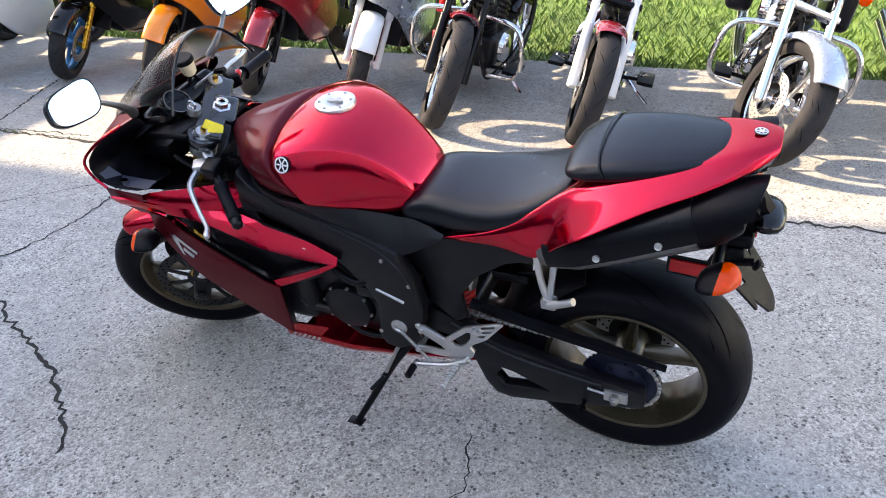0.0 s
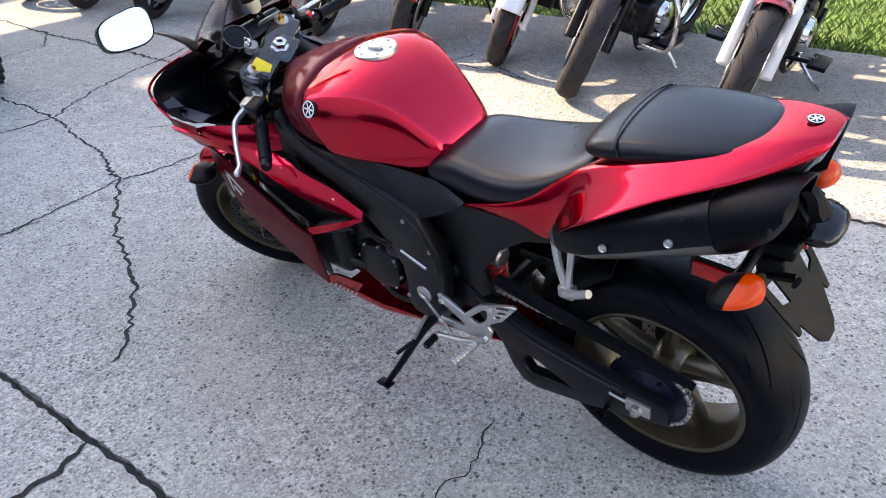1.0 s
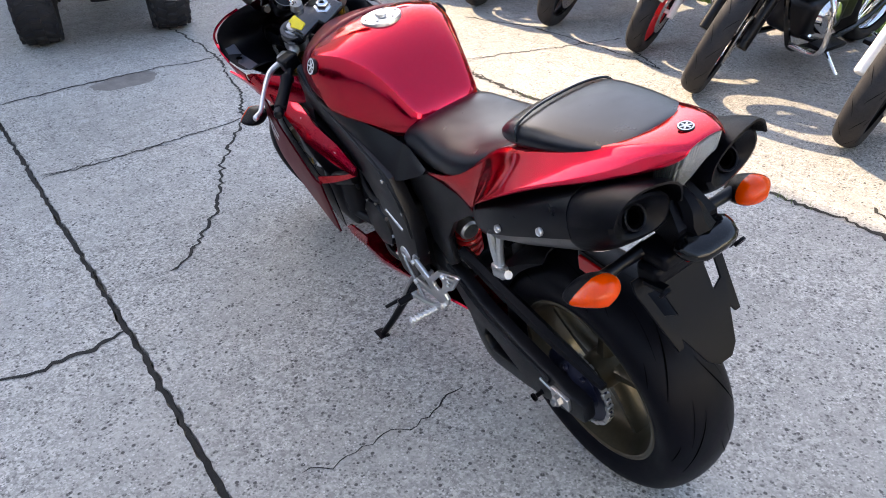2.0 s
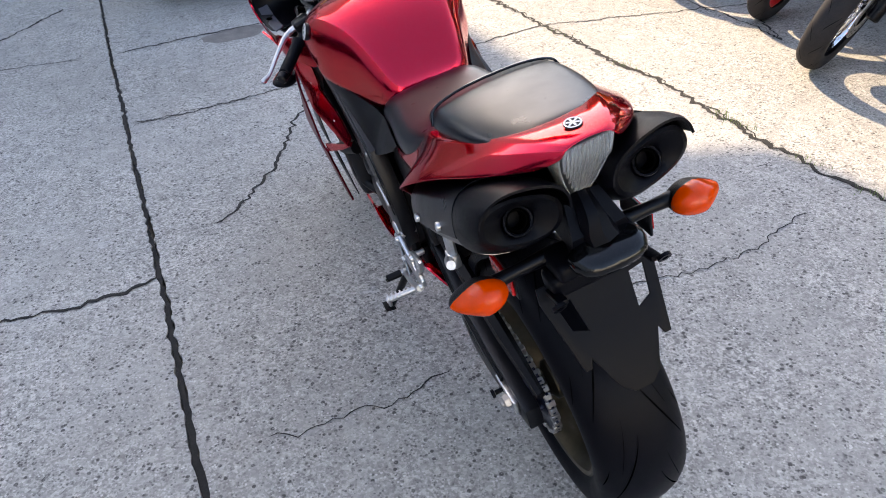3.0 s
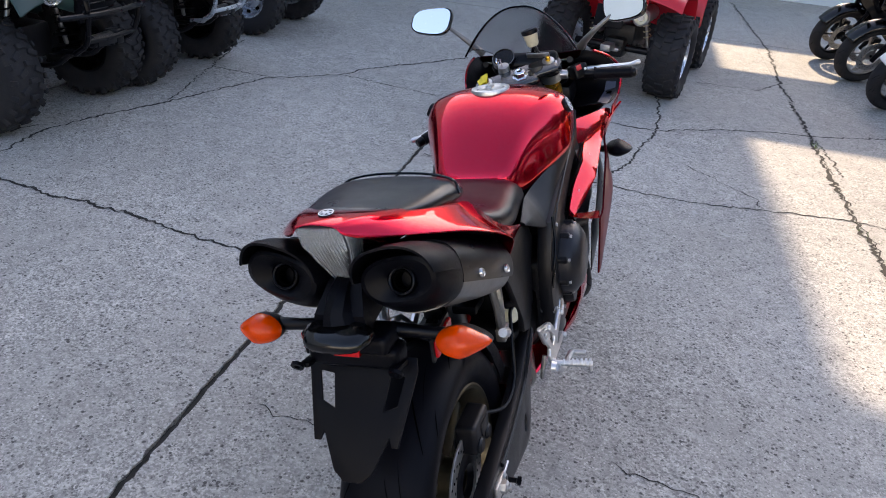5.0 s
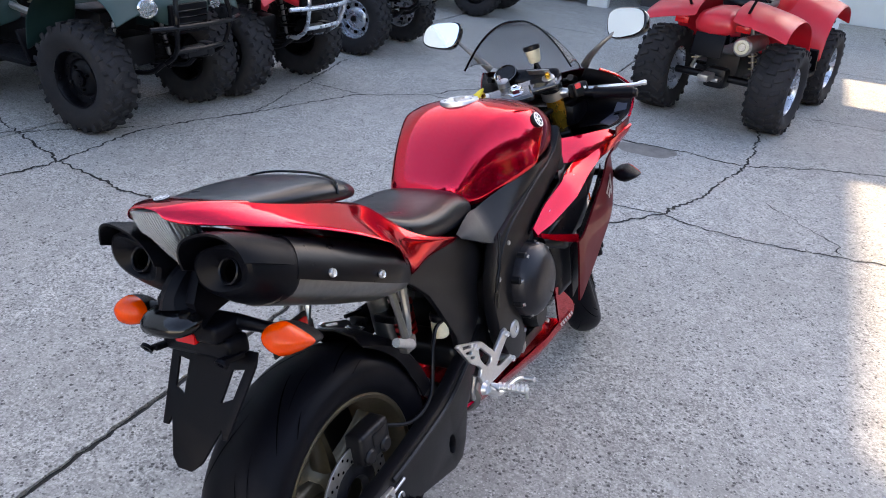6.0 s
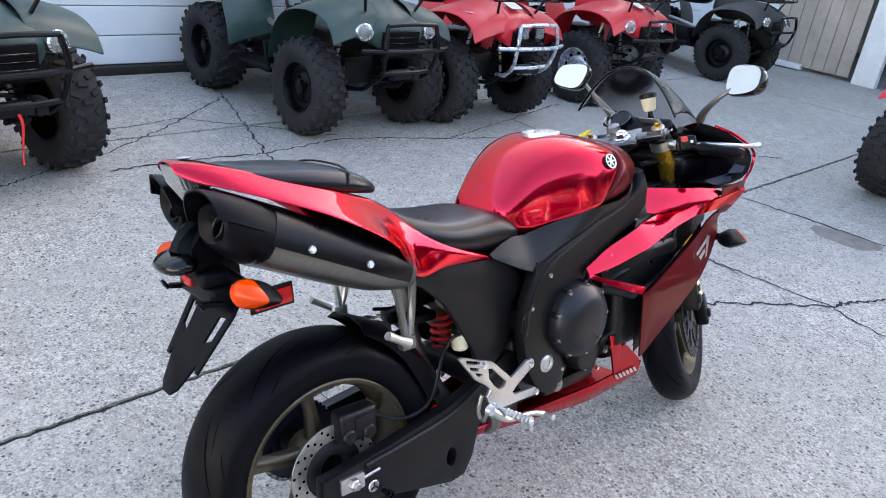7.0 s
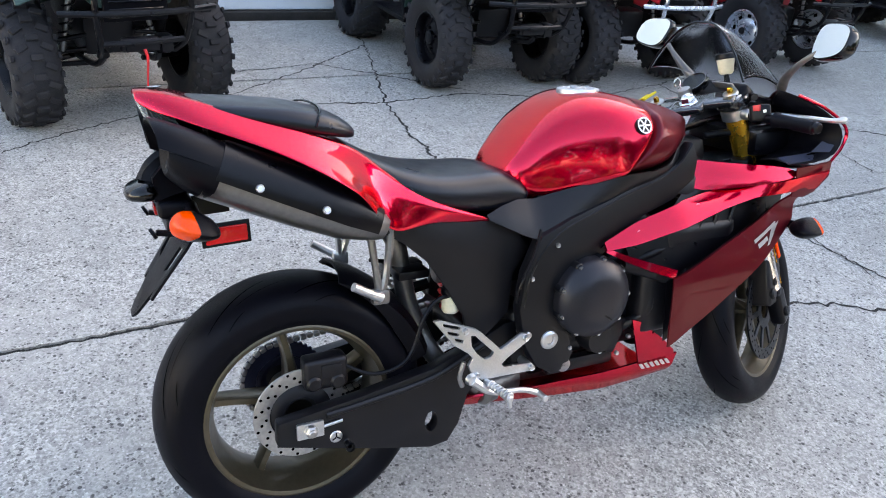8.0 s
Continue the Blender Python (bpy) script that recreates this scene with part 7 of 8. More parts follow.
    part("front_rack", rack(1.0, 0.55, 0.955), "black", q, "black tubular front rack")
    part("rear_rack", rack(-1.06, -0.55, 0.95), "black", q, "black tubular rear rack")
    ex = part("muffler", merge(rod((-0.35, -0.17, 0.58), (-0.98, -0.22, 0.62), 0.062, 0.066, 22, 0.015), tube([(-0.36, -0.17, 0.58), (-0.1, -0.18, 0.55), (0.15, -0.14, 0.50)], 0.022, 8)), "steel", q, "round grey muffler")
    part("muffler_end", lathe([(0.05, 0.0), (0.05, 0.014), (0.030, 0.020), (0.026, 0.012), (0.026, -0.01), (0, -0.01)], (-0.98, -0.22, 0.62), (-1, -0.08, 0.06), 22), "fluid", ex, "heat-browned outlet")
    part("number_panel", box((-1.03, 0.0, 0.60), (0.02, 0.22, 0.16), 0.008, 2, Matrix.Rotation(radians(14), 4, "Y")), "plastic", q, "black rear panel")
    part("hitch", merge(box((-0.92, 0, 0.36), (0.16, 0.08, 0.05), 0.01), box((-0.80, 0, 0.33), (0.10, 0.14, 0.03), 0.01)), "steel", q)
    if body == "atv_red":
        part("decal", box((0.78, 0.40, 0.842), (0.12, 0.05, 0.004), 0.001, 1), "white", q, "pale unreadable warning sticker")
        part("decal", box((0.78, -0.40, 0.842), (0.12, 0.05, 0.004), 0.001, 1), "white", q, "pale unreadable warning sticker")
        part("decal", box((0.86, 0.0, 0.897), (0.10, 0.12, 0.004), 0.001, 1, Matrix.Rotation(radians(17), 4, "Y")), "white", q, "pale unreadable warning sticker")
    return q


def spot(x, y, turn):
    """A pose in the yard's axes: turn 0 looks along the joints."""
    return YARD @ pose(x, y, 0, 0, 0, turn)


def behind(x, y, turn, d=0.64):
    """A quad's pose from the middle of its front axle."""
    a = radians(turn)
    return spot(x - d * math.cos(a), y - d * math.sin(a), turn)


quad("quad_bike", behind(0.10, -1.05, 102), "atv_green", "black", "dark green utility quad bike with a winch, parked on concrete", "black", "oval", True)
quad("quad_bike", behind(-2.325, -1.18, 90), "atv_green", "black", "dark green utility quad bike with a black bull bar", "black", "oval")
quad("quad_bike", behind(-3.47, -1.10, 90), "atv_red", "black", "red utility quad bike with a silver tube bull bar", "silver", "square")
quad("quad_bike", behind(-5.27, -1.18, 90), "atv_red", "silver", "red sport quad bike with silver steel wheels", "black", "oval")
quad("quad_bike", behind(-8.2, -1.30, 92), "atv_grey", "black", "dark grey quad bike beside the workshop wall", "black", "oval")
quad("quad_bike", behind(-6.22, 2.24, 168), "atv_red", "silver", "red quad bike seen with its rear rack and muffler", "black", "square")


# ---- the row of parked motorcycles ----
def wire_wheel(r, n=36):
    """Laced spokes from hub to rim."""
    out = [lathe([(r, 0.030), (r - 0.012, 0.034), (r - 0.018, 0.02), (r - 0.022, 0), (r - 0.018, -0.02), (r - 0.012, -0.034), (r, -0.030)], n=44), lathe([(0.02, 0.05), (0.045, 0.045), (0.03, 0.03), (0.03, -0.03), (0.045, -0.045), (0.02, -0.05)], n=20)]
    return merge(*out)


def wire_spokes(wheel, r, mat, n=36):
    """Thin laced spokes, each its own piece."""
    for i in range(n):
        a = 2 * math.pi * i / n
        b = a + (0.22 if i % 2 else -0.22)
        s = 1 if i % 4 < 2 else -1
        part("wire_spoke", rod((0.042 * math.cos(b), s * 0.038, 0.042 * math.sin(b)), ((r - 0.015) * math.cos(a), 0, (r - 0.015) * math.sin(a)), 0.0022, None, 5), mat, wheel)


def cast_wheel(r, spokes, w=0.03):
    return merge(lathe([(r, w), (r - 0.012, w + 0.004), (r - 0.020, w - 0.006), (r - 0.026, 0), (r - 0.020, -w + 0.006), (r - 0.012, -w - 0.004), (r, -w)], n=44), lathe([(0.02, 0.05), (0.045, 0.045), (0.045, -0.045), (0.02, -0.05)], n=20))


def cast_spokes(wheel, r, spokes, mat):
    """The spokes of a cast wheel, each its own piece on one mesh."""
    first = part("spoke", spoke(0.035, r - 0.016, 0.012, 0.010, 0.016, 0.012, 0, 0.01), mat, wheel)
    for i in range(1, spokes):
        again(first, wheel, Matrix.Rotation(-2 * math.pi * i / spokes, 4, "Y"))


def fins(c, axis, r, h, n, squash=0.8):
    """A finned cylinder."""
    prof = []
    for i in range(n):
        z = h * i / n
        prof += [(r * 0.84, z), (r, z + h / n * 0.15), (r, z + h / n * 0.55), (r * 0.84, z + h / n * 0.7)]
    prof += [(r * 0.9, h), (r * 0.86, h + 0.03), (0, h + 0.035)]
    return lathe(prof, c, axis, 22)


class Row:
    """What the bikes of the row have in common: a pose by the front tyre's foot, a lean and turned bars."""

    def __init__(self, x, y, label, turn=-90, lean=11, steer=24, rake=30, R=0.33, w=0.055):
        a = pose(0, 0, 0, -lean, 0, 0)
        self.t = thing("motorcycle", spot(x, y, turn) @ a, label, "motorcycle", "motorcycles in the row")
        self.R, self.w, self.rake = R, w, rake
        self.down = Vector((math.sin(radians(rake)), 0, -math.cos(radians(rake))))
        self.ax = Vector((0, 0, R))
        head = self.ax - self.down * 0.62 + Vector((-0.05, 0, 0))
        self.head = head
        self.st = Matrix.Translation(head) @ Matrix.Rotation(radians(steer), 4, -self.down) @ Matrix.Translation(-head)
        self.wheel_at = self.st @ Matrix.Translation(self.ax)

    def p(self, name, bm, mat, label="", parent=None, steer=False, **k):
        return part(name, bm, mat, parent or self.t, label, place=(self.st if steer and not parent else None), **k)

    def wheels(self, kind, rim, rear_x, tyre="old_rubber", spokes=5, rr=None, disc=True):
        R, w = self.R, self.w
        rimr = R - 0.085
        mk = (lambda: wire_wheel(rimr + 0.004)) if kind == "wire" else (lambda: cast_wheel(rimr + 0.004, spokes))
        f = part("front_wheel", mk(), rim, self.t, place=self.wheel_at)
        if kind != "wire":
            cast_spokes(f, rimr + 0.004, spokes, rim)
        else:
            wire_spokes(f, rimr + 0.004, rim)
        part("tyre", street_tyre(R, rimr, w, R - 0.045), tyre, f, "worn black front tyre")
        tagged(part("tread", grooves(R, R - 0.045, w, 14, ((0, 14, 8, 50, 0.003), (6, 14, 52, 74, 0.0024))), "groove", f), kind="stuff")
        if disc:
            part("brake_disc", drilled_disc(0.085, 0.140, 0.003, 12), "steel", f, place=Matrix.Translation((0, w + 0.012, 0)))
            tagged(part("drill_holes", hole_marks(0.114, 0.0031, 14, 0.005, 0.014), "groove", f, place=Matrix.Translation((0, w + 0.012, 0))), kind="stuff")
            part("brake_disc", drilled_disc(0.085, 0.140, 0.003, 12), "steel", f, place=Matrix.Translation((0, -w - 0.012, 0)))
            tagged(part("drill_holes", hole_marks(0.114, 0.0031, 14, 0.005, 0.014), "groove", f, place=Matrix.Translation((0, -w - 0.012, 0))), kind="stuff")
        rr = rr or R
        r = part("rear_wheel", cast_wheel(rr - 0.08, 5, 0.05), rim, self.t, place=Matrix.Translation((rear_x, 0, rr)))
        cast_spokes(r, rr - 0.08, 5, rim)
        part("tyre", street_tyre(rr, rr - 0.085, w * 1.35, rr - 0.05), tyre, r)

    def fork(self, mat, gap=0.10, r=0.022, low=0.030, foot="chrome", length=0.70):
        for s in (1, -1):
            o = Vector((0, s * gap, 0))
            a = self.ax + o
            f = self.p("fork_leg", rod(a - self.down * 0.30, a - self.down * length, r, None, 16), mat if foot != "gold" else "black", steer=True)
            part("slider", merge(rod(a + self.down * 0.03, a - self.down * 0.34, low, low * 0.92, 16), rod(a - o * 0.5, a + o * 0.1, 0.014)), mat, f, place=Matrix.Identity(4))
        for d in (0.48, 0.66):
            self.p("yoke", box(self.ax - self.down * d + Vector((-0.02, 0, 0)), (0.07, gap * 2 + 0.07, 0.035), 0.012, 3, Matrix.Rotation(radians(-self.rake), 4, "Y")), "chrome" if mat == "chrome" else "black", steer=True)

    def mudguard(self, mat, a0=35, a1=150, wide=1.35):
        rings = []
        for i in range(13):
            a = radians(a0 + (a1 - a0) * i / 12)
            rr, wd = self.R + 0.022, self.w * wide
            rings.append([(rr * k * math.cos(a), y, rr * k * math.sin(a)) for y, k in ((wd, 0.86), (wd * 1.03, 0.94), (wd * 0.7, 1.01), (0, 1.03), (-wd * 0.7, 1.01), (-wd * 1.03, 0.94), (-wd, 0.86))])
        return part("front_mudguard", loft(rings, False, False), mat, self.t, solid=0.004, sub=1, place=self.wheel_at)

    def calipers(self):
        for s in (1, -1):
            self.p("front_caliper", caliper(tuple(self.ax + Vector((-0.09, s * (self.w + 0.02), 0.05))), (0.07, 0.05, 0.10)), "engine", steer=True)

    def headlight(self, x, z, r, mat="chrome", y=0.0):
        h = self.p("headlight", lathe([(0.0, -0.10), (r * 0.5, -0.095), (r * 0.9, -0.05), (r, -0.01), (r * 1.03, 0.0), (r * 0.95, 0.012), (r * 0.86, 0.002)], (x, y, z), (1, 0, 0.02), 30), mat, "round headlight", steer=True)
        part("reflector", lathe([(r * 0.88, 0.0), (r * 0.6, -0.03), (0.0, -0.05)], (x, y, z), (1, 0, 0.02), 26), "chrome", h)
        part("lens", lathe([(r * 0.9, 0.004), (r * 0.6, 0.018), (0, 0.024)], (x, y, z), (1, 0, 0.02), 26), "clear", h)

    def bars(self, up=0.16, wide=0.40, mat="chrome"):
        c = self.ax - self.down * 0.70
        b = self.p("handlebar", tube([c + Vector((-0.20, wide, up - 0.02)), c + Vector((-0.08, wide * 0.7, up)), c + Vector((0, 0.12, 0.02)), c + Vector((0, -0.12, 0.02)), c + Vector((-0.08, -wide * 0.7, up)), c + Vector((-0.20, -wide, up - 0.02))], 0.012, 8), mat, steer=True)
        for s in (1, -1):
            part("grip", rod(c + Vector((-0.14, s * wide * 0.84, up - 0.012)), c + Vector((-0.24, s * (wide + 0.06), up - 0.03)), 0.017), "rubber", b)

    def signals(self, x, z, y):
        for s in (1, -1):
            g = self.p("indicator", merge(lathe([(0, -0.045), (0.02, -0.04), (0.033, -0.01), (0.034, 0.0)], (x, s * y, z), (1, 0, 0), 18), rod((x - 0.02, s * y * 0.5, z), (x - 0.02, s * y, z), 0.008)), "chrome", steer=True)
            part("amber_lens", lathe([(0.033, 0.0), (0.028, 0.012), (0.012, 0.018), (0, 0.019)], (x, s * y, z), (1, 0, 0), 18), "amber", g)

    def stand(self, x=-0.75, y=0.16, z=0.26, mat="chrome"):
        self.p("side_stand", merge(tube([(x, y, z), (x + 0.03, y + 0.10, z * 0.6), (x + 0.05, y + 0.20, 0.045)], [0.012, 0.011, 0.011], 8), box((x + 0.05, y + 0.215, 0.047), (0.03, 0.07, 0.012), 0.004)), mat, "side stand, swung out")


def cruiser(x, y, label, paint, fork="chrome", wheel="cast", rim="chrome", guard=None, bar=True, R=0.33, w=0.060, lamp=0.085, bags=False, steer=24, turn=-90, gap=0.11, pipe="chrome", spokes=9, arc=(70, 150)):
    b = Row(x, y, label, turn=turn, R=R, w=w, steer=steer, rake=30)
    b.wheels(wheel, rim, -1.58, spokes=spokes)
    b.fork(fork, gap, 0.023, 0.032)
    b.mudguard(guard or paint, *arc)
    b.calipers()
    b.headlight(-0.26, 0.90 + (0.03 if lamp > 0.09 else 0), lamp)
    b.bars(0.18, 0.42)
    b.signals(-0.24, 0.90, 0.22)
    tankh = [(-0.42, [(0, 0.90), (0.05, 0.895), (0.08, 0.86), (0.07, 0.80), (0, 0.78)]), (-0.52, [(0, 0.94), (0.10, 0.93), (0.155, 0.87), (0.13, 0.77), (0, 0.75)]), (-0.72, [(0, 0.93), (0.11, 0.92), (0.165, 0.86), (0.14, 0.75), (0, 0.73)]), (-0.98, [(0, 0.84), (0.05, 0.835), (0.08, 0.79), (0.07, 0.73), (0, 0.72)])]
    b.p("fuel_tank", loft(halves(tankh)), paint, "teardrop fuel tank", sub=2)
    b.p("frame", merge(tube([(-0.30, 0, 0.84), (-0.40, 0, 0.70), (-0.48, 0.10, 0.30), (-0.62, 0.13, 0.18), (-1.2, 0.13, 0.20), (-1.5, 0.13, 0.33)], 0.018, 8), tube([(-0.30, 0, 0.84), (-0.40, 0, 0.70), (-0.48, -0.10, 0.30), (-0.62, -0.13, 0.18), (-1.2, -0.13, 0.20), (-1.5, -0.13, 0.33)], 0.018, 8), tube([(-0.30, 0, 0.86), (-0.8, 0, 0.76), (-1.2, 0, 0.62), (-1.55, 0.1, 0.5)], 0.022, 8)), "gloss_black", "black tube frame")
    e = b.p("engine", merge(box((-0.82, 0, 0.33), (0.42, 0.26, 0.22), 0.05, 3), box((-1.05, 0, 0.36), (0.22, 0.24, 0.2), 0.04, 3)), "engine", "chrome and black V-twin engine")
    part("cylinder", fins((-0.74, 0, 0.40), (0.42, 0, 0.91), 0.095, 0.27, 8), "engine", e, "finned cylinder")
    part("cylinder", fins((-0.88, 0, 0.40), (-0.42, 0, 0.91), 0.095, 0.27, 8), "engine", e, "finned cylinder")
    for s in (1, -1):
        part("engine_cover", lathe([(0, 0.05), (0.07, 0.045), (0.095, 0.03), (0.105, 0.0)], (-0.80, s * 0.13, 0.34), (0, s, 0), 26), "chrome", e, "round chromed engine cover")
        part("rocker_cover", box((-0.63, s * 0.02, 0.71), (0.13, 0.12, 0.06), 0.02, 3, Matrix.Rotation(radians(25), 4, "Y")), "chrome", e)
    part("air_cleaner", lathe([(0, 0.05), (0.07, 0.045), (0.09, 0.02), (0.09, 0.0)], (-0.80, -0.15, 0.62), (0, -1, 0), 26), "chrome", e)
    for k, (z0, z1) in enumerate(((0.55, 0.30), (0.48, 0.24))):
        b.p("exhaust_pipe", tube([(-0.66 - 0.2 * k, -0.10, z0 + 0.05), (-0.58 - 0.12 * k, -0.19, z0 - 0.08), (-0.72, -0.21, z1), (-1.2, -0.22, z1 - 0.01), (-1.9, -0.23, z1 + 0.06)], [0.024, 0.024, 0.026, 0.036, 0.044], 12), pipe, "chromed exhaust pipe")
    if bar:
        b.p("crash_bar", tube([(-0.44, 0.06, 0.62), (-0.38, 0.30, 0.60), (-0.36, 0.37, 0.46), (-0.42, 0.34, 0.28), (-0.52, 0.12, 0.22)], 0.016, 10), "chrome", "chromed crash bar")
        b.p("crash_bar", tube([(-0.44, -0.06, 0.62), (-0.38, -0.30, 0.60), (-0.36, -0.37, 0.46), (-0.42, -0.34, 0.28), (-0.52, -0.12, 0.22)], 0.016, 10), "chrome", "chromed crash bar")
    for s in (1, -1):
        b.p("footrest", merge(box((-0.62, s * 0.28, 0.27), (0.24, 0.10, 0.025), 0.008), rod((-0.62, s * 0.12, 0.25), (-0.62, s * 0.25, 0.26), 0.012)), "plastic", "black footrest")
        b.p("lever", tube([(-0.62, s * 0.22, 0.28), (-0.46, s * 0.24, 0.33), (-0.40, s * 0.27, 0.36)], 0.008, 6), "chrome")
    b.p("seat", loft(halves([(-0.96, [(0, 0.80), (0.08, 0.79), (0.10, 0.74), (0, 0.72)]), (-1.15, [(0, 0.74), (0.15, 0.73), (0.18, 0.68), (0, 0.66)]), (-1.38, [(0, 0.78), (0.15, 0.77), (0.17, 0.71), (0, 0.68)]), (-1.75, [(0, 0.86), (0.10, 0.85), (0.12, 0.79), (0, 0.77)])])), "vinyl", "black leather seat", sub=1)
    rings = []
    for i in range(11):
        a = radians(20 + 130 * i / 10)
        rings.append([(-1.58 + (R + 0.03) * k * math.cos(a), yy, R + (R + 0.03) * k * math.sin(a)) for yy, k in ((0.11, 0.84), (0.115, 0.94), (0.08, 1.02), (0, 1.04), (-0.08, 1.02), (-0.115, 0.94), (-0.11, 0.84))])
    b.p("rear_mudguard", loft(rings, False, False), paint, solid=0.004, sub=1)
    if bags:
        for s in (1, -1):
            b.p("saddlebag", box((-1.55, s * 0.30, 0.62), (0.50, 0.17, 0.30), 0.06, 4), "vinyl", "black leather saddlebag")
    b.stand(-0.85, 0.14, 0.20)
    return b


def sporty(x, y, label, paint, fork="black", rim="black", spokes=5, guard=None, steer=22, turn=-90, lower=None):
    b = Row(x, y, label, turn=turn, R=0.300, w=0.058, steer=steer, rake=24)
    b.wheels("cast", rim, -1.40, spokes=spokes, rr=0.312)
    b.fork(fork, 0.105, 0.026, 0.022, length=0.66)
    b.mudguard(guard or paint, 30, 140)
    b.calipers()
    S = [(0.06, [(0.02, 0.86), (0.04, 0.83), (0.05, 0.79), (0.05, 0.75), (0.03, 0.71)]), (-0.02, [(0.09, 0.92), (0.12, 0.87), (0.14, 0.81), (0.14, 0.74), (0.10, 0.68)]), (-0.14, [(0.13, 0.98), (0.18, 0.92), (0.20, 0.82), (0.20, 0.70), (0.18, 0.60)]),
         (-0.26, [(0.16, 0.98), (0.21, 0.90), (0.23, 0.78), (0.23, 0.60), (0.20, 0.46)]), (-0.42, [(0.19, 0.86), (0.22, 0.80), (0.24, 0.68), (0.23, 0.48), (0.19, 0.32)]), (-0.62, [(0.20, 0.74), (0.22, 0.68), (0.23, 0.56), (0.22, 0.40), (0.16, 0.25)]), (-0.85, [(0.19, 0.56), (0.20, 0.50), (0.20, 0.42), (0.18, 0.34), (0.12, 0.25)])]
    for s in (1, -1):
        b.p("side_fairing", loft([[(px, s * py, pz) for py, pz in h] for px, h in S], False, False), lower or paint, "glossy side fairing", sub=1, solid=0.005)
    b.p("nose", loft([[(px, py, pz) for py, pz in h[:3][::-1]] + [(px, -py, pz) for py, pz in h[:3]] for px, h in S[:4]], False, False), paint, sub=1, solid=0.005)
    for s in (1, -1):
        b.p("headlight", moved(box((0, 0, 0), (0.03, 0.09, 0.05), 0.014, 3), Matrix.Translation((0.012, s * 0.075, 0.80)) @ Matrix.Rotation(radians(-s * 40), 4, "Z")), "clear", "clear headlight")
        b.p("mirror", merge(box((-0.20, s * 0.34, 1.10), (0.03, 0.13, 0.07), 0.02, 3), rod((-0.16, s * 0.17, 0.98), (-0.20, s * 0.30, 1.09), 0.009)), "black", "black mirror")
        b.p("indicator", lathe([(0, 0.05), (0.016, 0.035), (0.022, 0.0), (0.012, -0.03), (0, -0.035)], (-0.20, s * 0.26, 0.74), (0, s, 0), 14), "amber", "amber indicator")
    b.p("windscreen", loft([[(px, w * t, z + h * (1 - abs(t) ** 1.9)) for t in (k / 5 - 1 for k in range(11))] for px, z, w, h in ((-0.36, 1.02, 0.15, 0.13), (-0.24, 1.0, 0.14, 0.09), (-0.12, 0.95, 0.12, 0.05), (0.0, 0.89, 0.08, 0.03))], False, False), "smoke", "smoked windscreen", sub=1, solid=0.003)
    b.p("engine", merge(box((-0.62, 0, 0.46), (0.42, 0.34, 0.30), 0.05, 3), box((-0.30, 0, 0.52), (0.05, 0.34, 0.32), 0.01, 2, Matrix.Rotation(radians(-18), 4, "Y"))), "engine", "black engine and radiator")
    b.p("frame", merge(plate([(-0.30, 0.82), (-0.70, 0.74), (-0.92, 0.60), (-0.92, 0.40), (-0.80, 0.36), (-0.78, 0.56), (-0.62, 0.64), (-0.30, 0.70)], 0.15, 0.04, 0.01), plate([(-0.30, 0.82), (-0.70, 0.74), (-0.92, 0.60), (-0.92, 0.40), (-0.80, 0.36), (-0.78, 0.56), (-0.62, 0.64), (-0.30, 0.70)], -0.15, 0.04, 0.01)), "frame", "black twin-spar frame")
    b.p("fuel_tank", loft(halves([(-0.38, [(0, 0.92), (0.08, 0.915), (0.13, 0.88), (0.12, 0.80), (0, 0.78)]), (-0.55, [(0, 0.99), (0.11, 0.98), (0.18, 0.93), (0.15, 0.78), (0, 0.76)]), (-0.74, [(0, 0.98), (0.10, 0.97), (0.16, 0.91), (0.13, 0.77), (0, 0.75)]), (-0.92, [(0, 0.85), (0.07, 0.84), (0.10, 0.81), (0.10, 0.77), (0, 0.75)])])), paint, sub=2)
    b.p("tail_cowl", loft(halves([(-0.90, [(0, 0.83), (0.10, 0.82), (0.13, 0.78), (0.10, 0.72), (0, 0.72)]), (-1.20, [(0, 0.90), (0.12, 0.89), (0.15, 0.84), (0.12, 0.76), (0, 0.78)]), (-1.60, [(0, 1.02), (0.05, 1.01), (0.06, 0.99), (0.05, 0.95), (0, 0.95)])])), paint, sub=1)
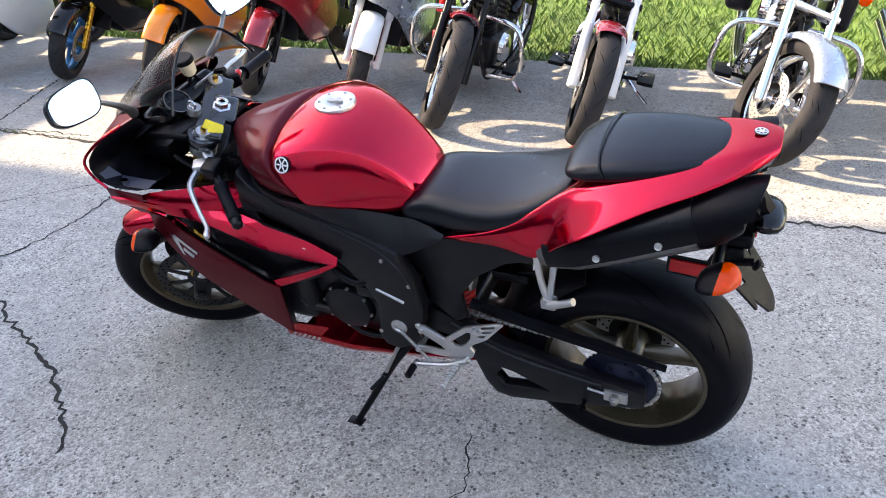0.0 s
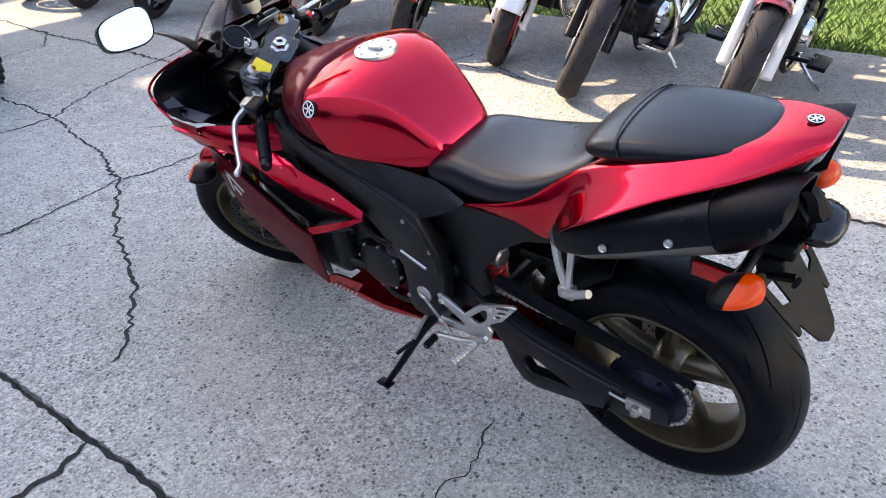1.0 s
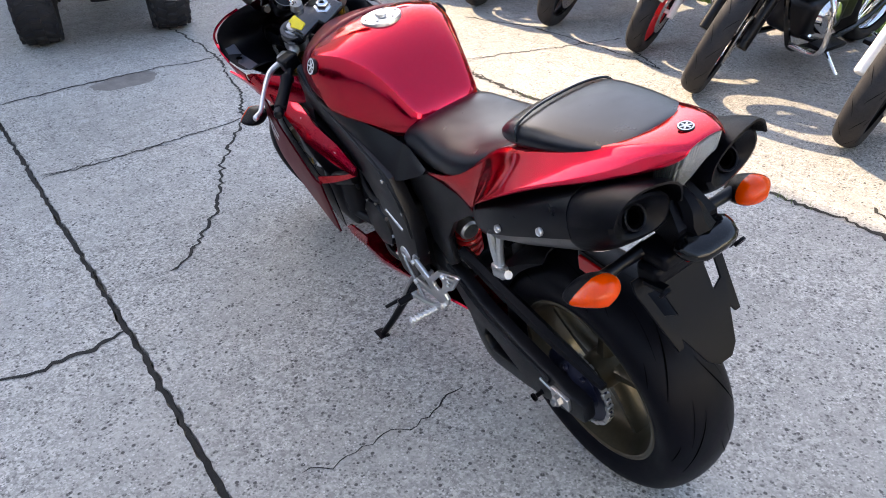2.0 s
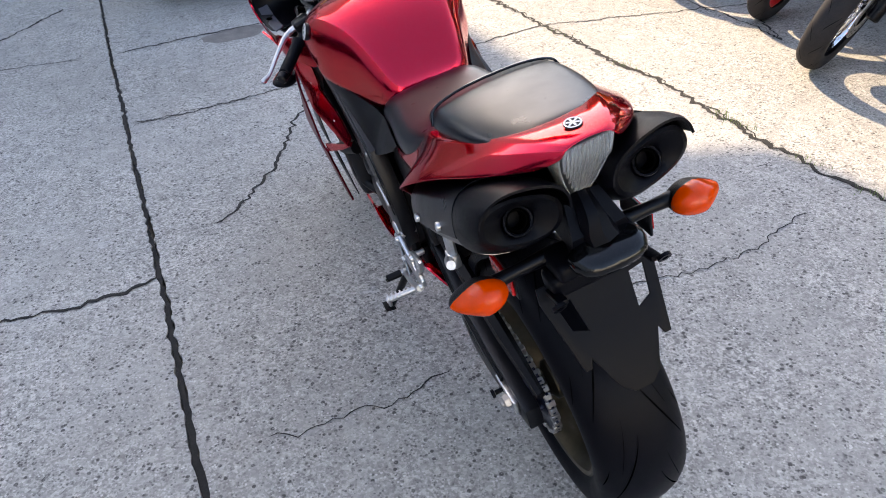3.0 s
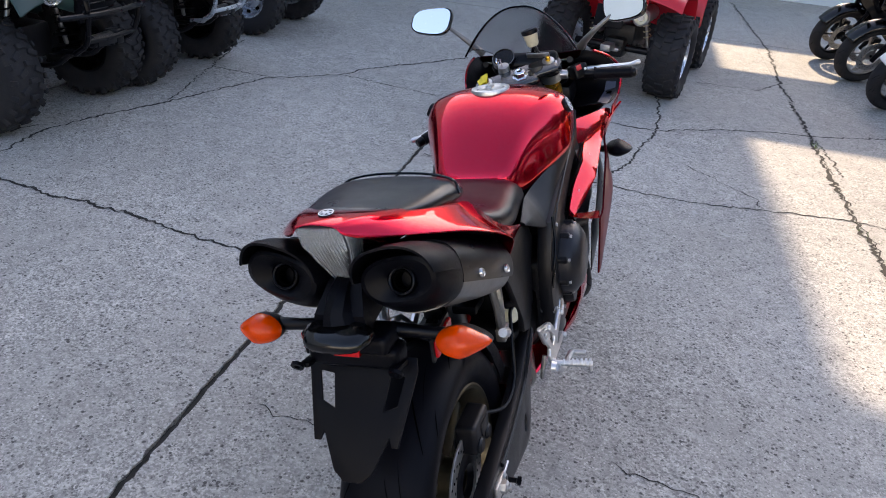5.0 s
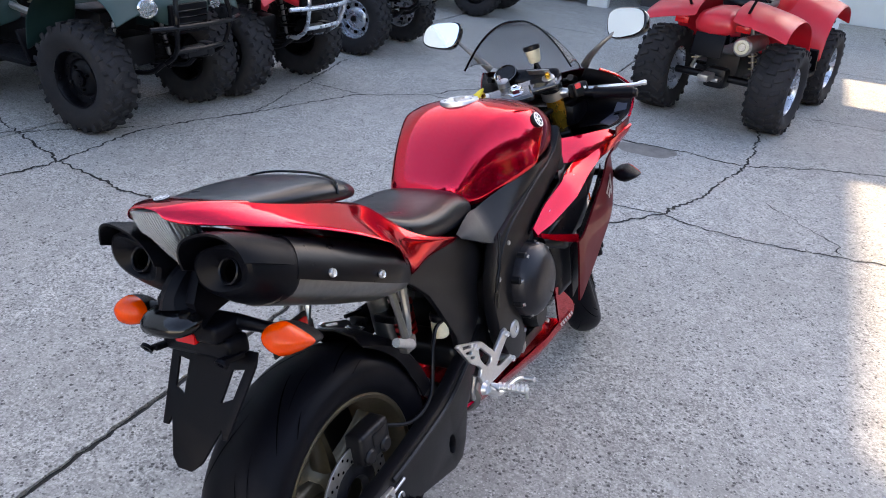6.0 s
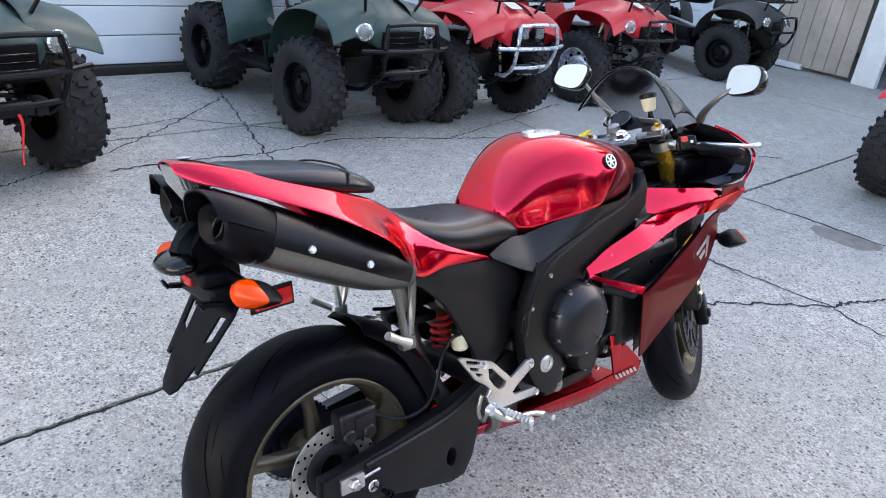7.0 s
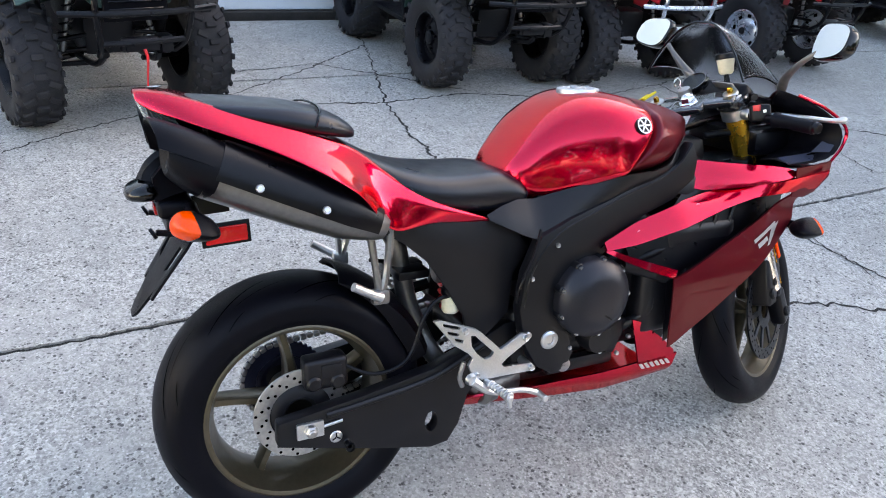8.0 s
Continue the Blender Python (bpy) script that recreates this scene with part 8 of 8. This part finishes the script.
    b.p("seat", loft(halves([(-0.86, [(0, 0.86), (0.08, 0.855), (0.11, 0.83), (0, 0.80)]), (-1.05, [(0, 0.87), (0.13, 0.865), (0.15, 0.84), (0, 0.81)]), (-1.22, [(0, 0.92), (0.11, 0.915), (0.12, 0.89), (0, 0.86)])])), "vinyl", "black seat", sub=1)
    sw = [(-1.45, 0.34), (-1.45, 0.27), (-0.95, 0.32), (-0.86, 0.40), (-0.95, 0.48), (-1.2, 0.40)]
    b.p("swingarm", merge(plate(sw, 0.13, 0.035, 0.006), plate(sw, -0.13, 0.035, 0.006)), "frame")
    b.p("silencer", rod((-0.85, -0.20, 0.34), (-1.35, -0.24, 0.52), 0.05, 0.058, 20, 0.012), "titan", "grey silencer")
    b.bars(0.0, 0.34, "black")
    b.stand(-0.78, 0.12, 0.30, "black")
    return b


sporty(-7.50, 4.15, "black sports motorcycle parked in the row", "gloss_black", turn=-86)
sporty(-6.55, 4.22, "black and grey sports motorcycle parked in the row", "gloss_black", turn=-88, rim="steel")
sporty(-5.57, 4.28, "white sports motorcycle with red marks and black wheels", "white", turn=-88)
sporty(-4.75, 4.61, "black sports motorcycle with gold forks and blue wheels", "gloss_black", fork="gold", rim="blue")
sporty(-3.82, 4.56, "orange sports motorcycle with black wheels", "orange", lower="orange")
sporty(-3.00, 4.59, "dark red sports motorcycle with a black engine", "old_red")
sporty(-2.18, 4.58, "white and silver motorcycle with a white front mudguard", "white", fork="white", rim="switch_red", lower="silver")
cruiser(-1.46, 4.25, "dark custom motorcycle with wire-spoked front wheel", "gloss_black", fork="black", wheel="wire", rim="chrome", guard="old_red", R=0.345, w=0.062, lamp=0.075, bar=True, arc=(88, 140))
cruiser(-0.56, 4.19, "red cruiser motorcycle with tall white fork legs", "old_red", fork="white", wheel="cast", rim="black", R=0.335, w=0.062, bar=False, steer=10, turn=-87, spokes=7, arc=(72, 112))
cruiser(0.40, 4.14, "silver touring cruiser with chromed crash bars and saddlebags", "silver", fork="chrome", wheel="cast", rim="chrome", R=0.335, w=0.068, lamp=0.115, bags=True, steer=28, gap=0.13, spokes=5, arc=(38, 150))
cruiser(1.32, 4.22, "dark cruiser motorcycle with chrome pipes", "gloss_black", fork="chrome", wheel="wire", rim="chrome", R=0.33, w=0.062, steer=20)
